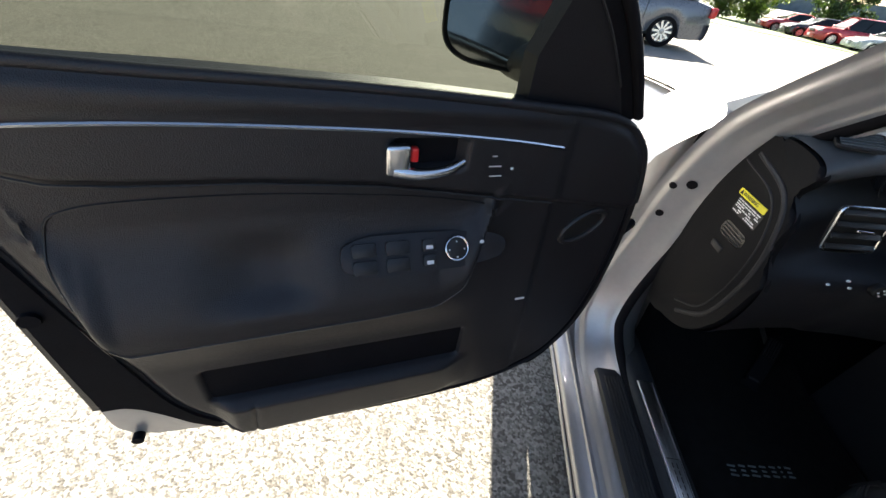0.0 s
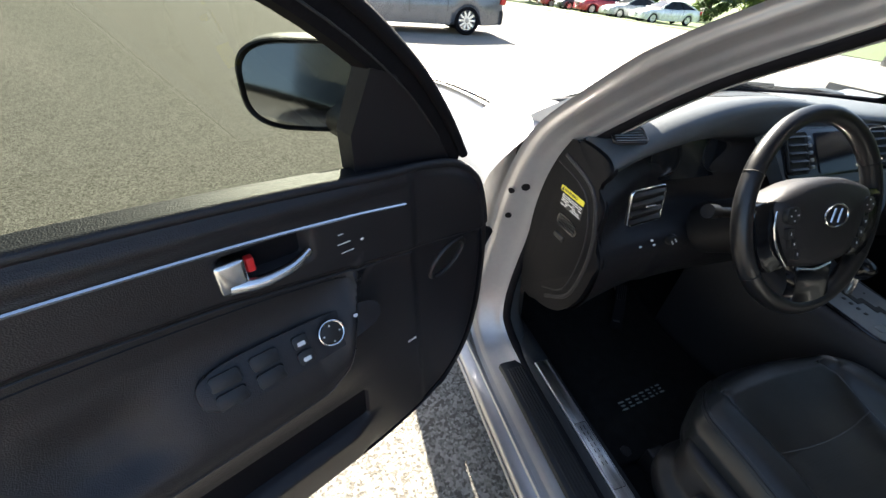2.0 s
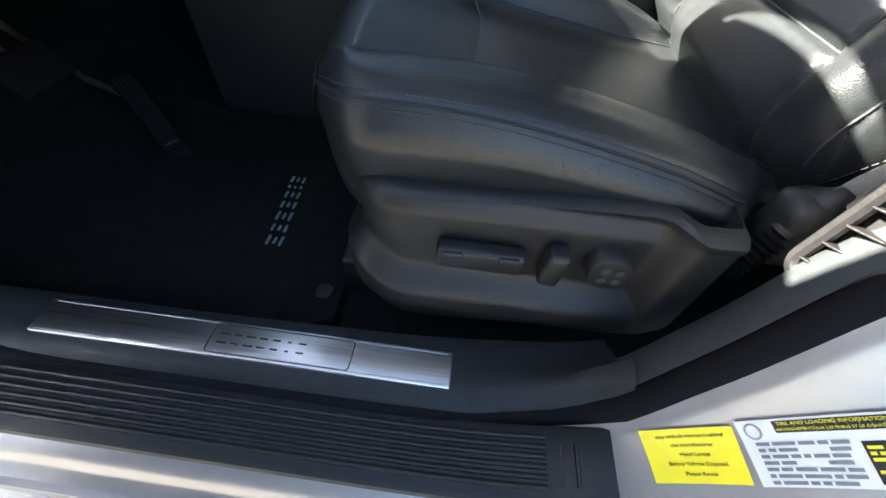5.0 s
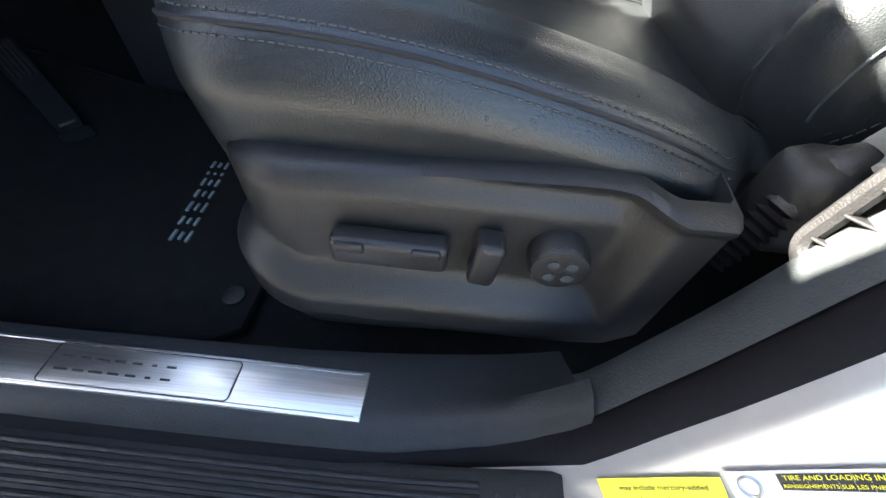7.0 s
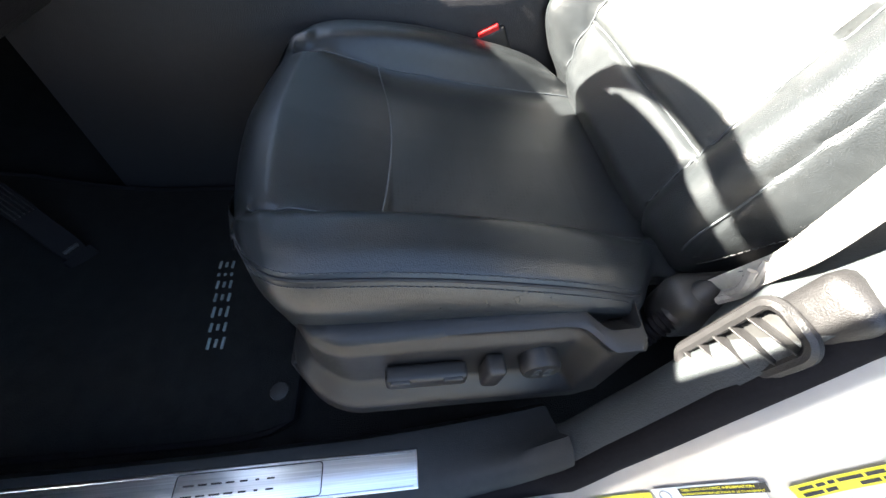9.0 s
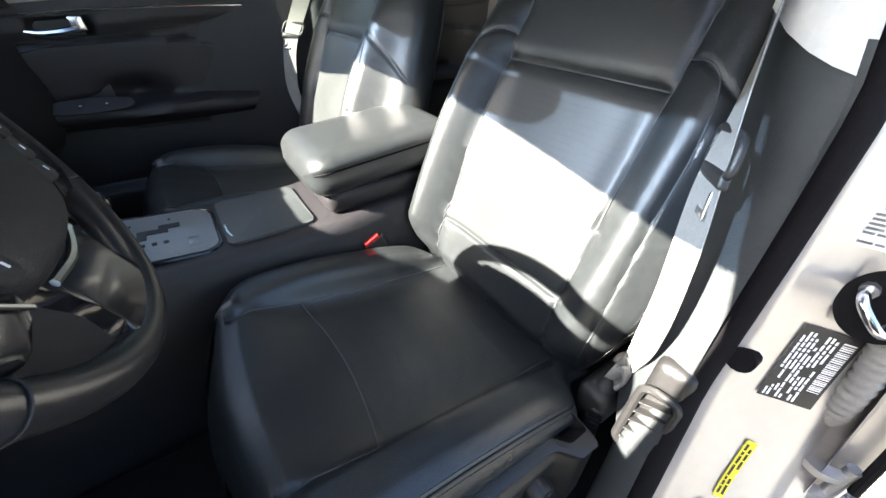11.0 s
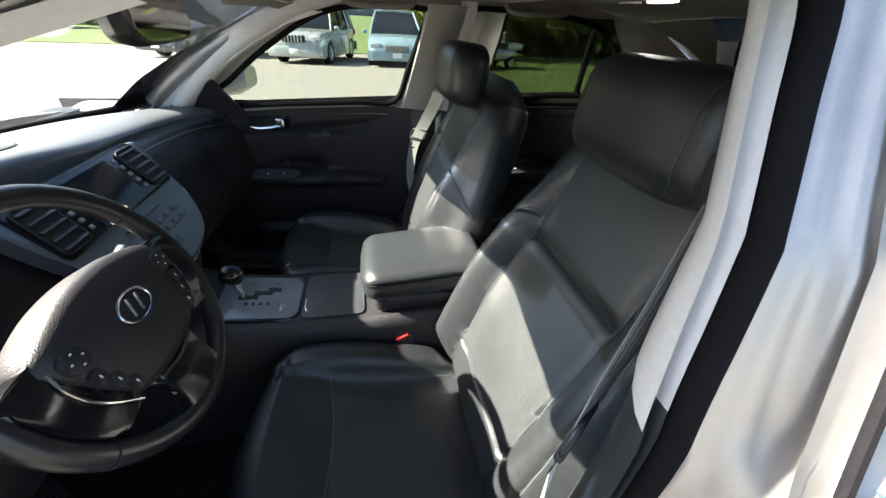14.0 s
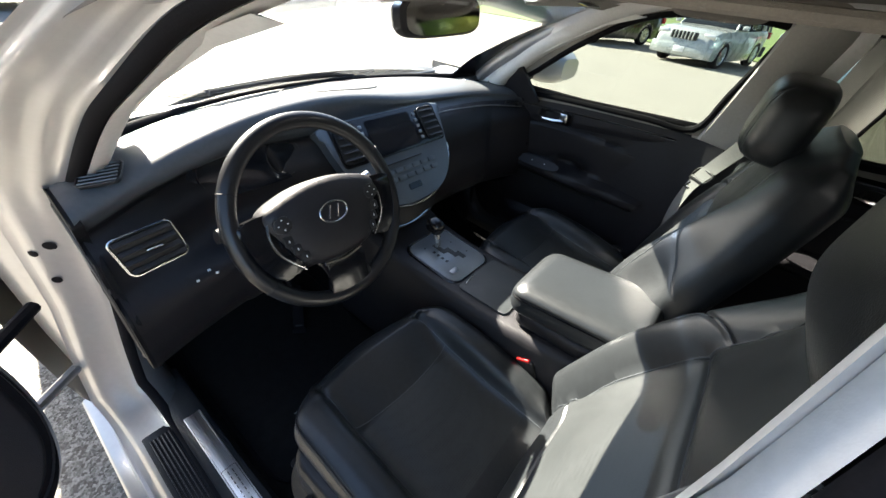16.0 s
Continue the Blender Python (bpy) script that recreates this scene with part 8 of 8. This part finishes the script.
def vehicle(kind, paint, label, where, face, cladding=None, slots=0, rails=False):
    """A parked vehicle, its nose along +y before it is turned."""
    L, wid, wr, wb, deck, (r0, r1, r2, r3), H = SHAPES[kind]
    car_ = thing("parked_car", label, "car", "cars in the lot")
    hw = wid / 2
    dk = lambda f: lerp_table(f, [p[0] for p in deck], [p[1] for p in deck])
    rings = []
    NS = 56
    for i in range(NS + 1):
        f = -0.5 + i / NS
        end = 1 - 0.16 * abs(2 * f) ** 7
        top = dk(f)
        arch = max(max(0.0, 1 - ((f * L - e * wb / 2) / (wr * 1.16)) ** 2) for e in (-1, 1))
        low = 0.22 + 0.06 * abs(2 * f) ** 6
        side = low + (wr * 2.06 - low) * math.sqrt(arch)
        w = hw * end
        rings.append([Vector((x, f * L, z)) for x, z in ((-w * 0.86, low), (-w * 0.985, side), (-w, max(side + 0.02, 0.58)), (-w * 0.985, max(side + 0.03, top - 0.14)), (-w * 0.93, top - 0.03), (-w * 0.80, top), (0, top + 0.02),
                                                         (w * 0.80, top), (w * 0.93, top - 0.03), (w * 0.985, max(side + 0.03, top - 0.14)), (w, max(side + 0.02, 0.58)), (w * 0.985, side), (w * 0.86, low))])
    loft("body", rings, paint, car_, "painted body")
    # glasshouse
    gl = []
    for i in range(13):
        k = i / 12
        zf = ramp01(0, 1, k) * 0.35 + 0.65 * k
        ya, yb = r0 + (r1 - r0) * zf, r3 + (r2 - r3) * zf
        w = hw * (0.90 - 0.20 * zf)
        zb = lambda f: dk(f) - 0.01 + (H - 0.05 - dk(f)) * k
        ring = []
        for x, f in [(-1, ya), (-1, ya * 0.66 + yb * 0.34), (-1, ya * 0.33 + yb * 0.67), (-1, yb)]:
            ring.append(Vector((x * w * (0.92 if f in (ya, yb) else 1), f * L, zb(f))))
        ring.append(Vector((0, (yb + 0.008) * L, zb(yb))))
        for x, f in [(1, yb), (1, ya * 0.33 + yb * 0.67), (1, ya * 0.66 + yb * 0.34), (1, ya)]:
            ring.append(Vector((x * w * (0.92 if f in (ya, yb) else 1), f * L, zb(f))))
        ring.append(Vector((0, (ya - 0.008) * L, zb(ya))))
        gl.append(ring)
    loft("glass_house", gl, DARKGLASS, car_, "dark windows")
    rf = []
    for i in range(13):
        f = r1 - 0.012 + (r2 - r1 + 0.024) * i / 12
        e = abs(2 * i / 12 - 1) ** 5
        rf.append([Vector((x * hw * 0.715, f * L, H - 0.065 - 0.03 * e + dz)) for x, dz in ((-1, 0.0), (-0.92, 0.035), (-0.5, 0.06), (0, 0.065), (0.5, 0.06), (0.92, 0.035), (1, 0.0), (0.9, -0.02), (-0.9, -0.02))])
    loft("roof", rf, paint, car_, "painted roof")
    for s in (-1, 1):
        for fb, ft in ((r3, r2), (r0, r1), (r0 * 0.66 + r3 * 0.34, r1 * 0.66 + r2 * 0.34), (r0 * 0.33 + r3 * 0.67, r1 * 0.33 + r2 * 0.67)):
            a, b = Vector((s * hw * (0.885 if fb in (r3, r0) else 0.905), fb * L, dk(fb) - 0.02)), Vector((s * hw * (0.68 if fb in (r3, r0) else 0.705), ft * L, H - 0.07))
            tube("window_pillar", [a, a.lerp(b, 0.5) + Vector((s * 0.012, 0, 0)), b], 0.035 if fb in (r3, r0) else 0.024, paint if fb in (r3, r0) else RUBBER, car_, seg=7)
        for y in (wb / 2, -wb / 2):
            wheel(car_, s * (hw - 0.13), y, wr, s, 0.21)
        rbox("headlight", (s * hw * 0.72, L * 0.462, dk(0.46) - 0.10), (hw * 0.36, L * 0.05, 0.15), LENS, car_, "clear headlight", bevel=0.04)
        rbox("tail_light", (s * hw * 0.82, -L * 0.488, dk(-0.48) - 0.12), (hw * 0.24, L * 0.03, 0.20), TAIL, car_, "red tail light", bevel=0.03)
        rbox("wing_mirror", (s * (hw + 0.07), r3 * L - 0.12, dk(r3) + 0.06), (0.17, 0.10, 0.12), paint, car_, bevel=0.035)
        if rails:
            tube("roof_rail", spline([(s * hw * 0.64, r1 * L, H - 0.01), (s * hw * 0.64, r1 * L + 0.15, H + 0.03), (s * hw * 0.64, r2 * L - 0.15, H + 0.03), (s * hw * 0.64, r2 * L, H - 0.01)], 14), 0.016, CLADDING, car_, "roof rail", seg=6)
        rbox("door_line", (s * (hw * 0.998), 0.1, 0.72), (0.006, 0.012, 0.5), RUBBER, car_, bevel=0.001)
        rbox("door_line", (s * (hw * 0.998), -0.85, 0.74), (0.006, 0.012, 0.46), RUBBER, car_, bevel=0.001)
        rbox("door_handle", (s * hw * 0.995, -0.05, 0.86), (0.03, 0.16, 0.03), paint, car_, bevel=0.01)
        rbox("fog_light", (s * hw * 0.62, L * 0.495, 0.42), (0.16, 0.05, 0.10), LENS, car_, bevel=0.03)
    bump = cladding or paint
    for e in (-1, 1):
        loft("bumper", [[Vector((x * hw * 0.97, e * (L * 0.487 + 0.05 * (1 - abs(x) ** 4)) + e * d, z)) for x in [-1 + k / 6 for k in range(13)]] for z, d in ((0.26, -0.04), (0.30, 0.02), (0.50, 0.03), (0.57, 0.0), (0.58, -0.06))], bump, car_, "bumper", close_ring=False)
    gz = dk(0.48) - 0.10
    rbox("grille", (0, L * 0.498, gz), (hw * 0.80, 0.04, 0.20), INK if slots else CLADDING, car_, "dark grille", bevel=0.02)
    for k in range(slots):
        x = (k - (slots - 1) / 2) * hw * 0.8 / slots
        rbox("grille_bar", (x + hw * 0.4 / slots, L * 0.506, gz), (hw * 0.30 / slots, 0.04, 0.20), paint, car_, bevel=0.012)
    if not slots:
        for k in range(4):
            rbox("grille_bar", (0, L * 0.507, gz - 0.06 + 0.04 * k), (hw * 0.76, 0.03, 0.012), CHROME, car_, bevel=0.004)
    rbox("plate", (0, L * 0.512, 0.44), (0.31, 0.02, 0.15), STICKER, car_, "plain plate", bevel=0.004)
    car_.matrix_basis = pose(where[0], where[1], lot_z(where[0]), 0, 0, face)
    return car_


SILVER = car_paint("pale_silver_paint", (0.36, 0.38, 0.37))
ICE = car_paint("ice_blue_paint", (0.25, 0.36, 0.40))
GREY = car_paint("dark_grey_paint", (0.12, 0.125, 0.14))
BLACK = car_paint("black_paint", (0.012, 0.013, 0.016))
REDP = car_paint("deep_red_paint", (0.35, 0.015, 0.02))
WHITEP = car_paint("white_paint", (0.72, 0.72, 0.70))
# face: 0 looks along +y, 90 looks along -x
vehicle("suv", SILVER, "silver boxy off-roader with a slotted grille, facing the lot", (15.6, 1.0), 77, slots=7, rails=True)
vehicle("van", ICE, "ice-blue minivan parked nose towards the car", (15.6, -1.85), 88)
vehicle("wagon", BLACK, "black off-roader parked beside the silver one", (16.6, 5.0), 68, slots=7)
vehicle("sedan", GREY, "dark grey sedan standing broadside in the lot", (1.5, 10.6), 84)
vehicle("sedan", GREY, "grey hatchback behind the broadside sedan", (7.5, 24.5), 60)
for kind, paint, label, pos_, ang in (("wagon", REDP, "red estate wagon in the parked row", (23.7, 31.4), 78), ("sedan", SILVER, "silver coupe in the parked row", (23.9, 28.2), 80), ("sedan", BLACK, "black sedan in the parked row", (23.5, 34.5), 78),
                                      ("sedan", REDP, "dark red sedan in the parked row", (23.5, 37.6), 78), ("sedan", WHITEP, "white sedan at the end of the parked row", (24.2, 25.0), 80)):
    vehicle(kind, paint, label, pos_, ang)
vehicle("suv", BLACK, "black crossover parked behind the car", (-0.6, -12.4), 118, cladding=CLADDING)
vehicle("suv", REDP, "red crossover parked behind the car", (-3.3, -11.0), 118, cladding=CLADDING)
vehicle("wagon", REDP, "red estate wagon parked on the open side", (-9.8, -10.2), 40)
vehicle("suv", BLACK, "black off-roader parked on the open side", (-10.4, -7.0), 40)
vehicle("wagon", WHITEP, "white pickup-sized wagon by the building", (-14.5, 24.0), 100)

# golf cart
cart = thing("golf_cart", "white golf cart with a black roof and seat", "golf cart")
rbox("cart_body", (0, 0, 0.50), (1.1, 2.2, 0.36), WHITEP, cart, "white moulded cart body", bevel=0.12)
rbox("cart_nose", (0, 0.95, 0.72), (1.05, 0.55, 0.30), WHITEP, cart, bevel=0.12)
rbox("cart_seat", (0, -0.25, 0.80), (1.0, 0.5, 0.14), BLACK, cart, "black bench seat", bevel=0.05)
rbox("cart_backrest", (0, -0.50, 1.02), (1.0, 0.10, 0.36), BLACK, cart, bevel=0.04)
rbox("cart_bed", (0, -0.95, 0.74), (1.1, 0.7, 0.22), WHITEP, cart, "white cargo box", bevel=0.03)
for s in (-1, 1):
    for y in (0.78, -0.82):
        wheel(cart, s * 0.48, y, 0.23, s, 0.18)
cart.matrix_basis = pose(13.6, -4.9, lot_z(13.6), 0, 0, 25)

# low building with doors at the far side
shed = thing("building", "pale low workshop building with a grey roof", "building")
rbox("wall", (0, 0, 1.9), (26, 8, 3.9), PALE, shed, "pale rendered wall", bevel=0.02)
slab("roof", [(-13.4, -4.5), (13.4, -4.5), (13.4, 4.5), (-13.4, 4.5)], 0.35, Matrix.Translation((0, 0, 3.85)), ROOFING, shed, "grey sheet roof", bevel=0.05)
for k in range(5):
    d = rbox("roller_door", (-9 + 4.5 * k, -4.02, 1.5), (3.0, 0.08, 3.0), STEEL, shed, "grey roller door", bevel=0.01)
    for q in range(8):
        rbox("door_slat", (-9 + 4.5 * k, -4.07, 0.25 + 0.36 * q), (2.9, 0.03, 0.05), STEEL, d, bevel=0.01)
shed.matrix_basis = pose(-26, 31, 0, 0, 0, 42)


# pieces of the car's doors and seats hang one level below them
for ob in list(car.children_recursive):
    if ob.parent and ob.parent.parent and ob.parent.parent.parent == car:
        ob.parent = ob.parent.parent
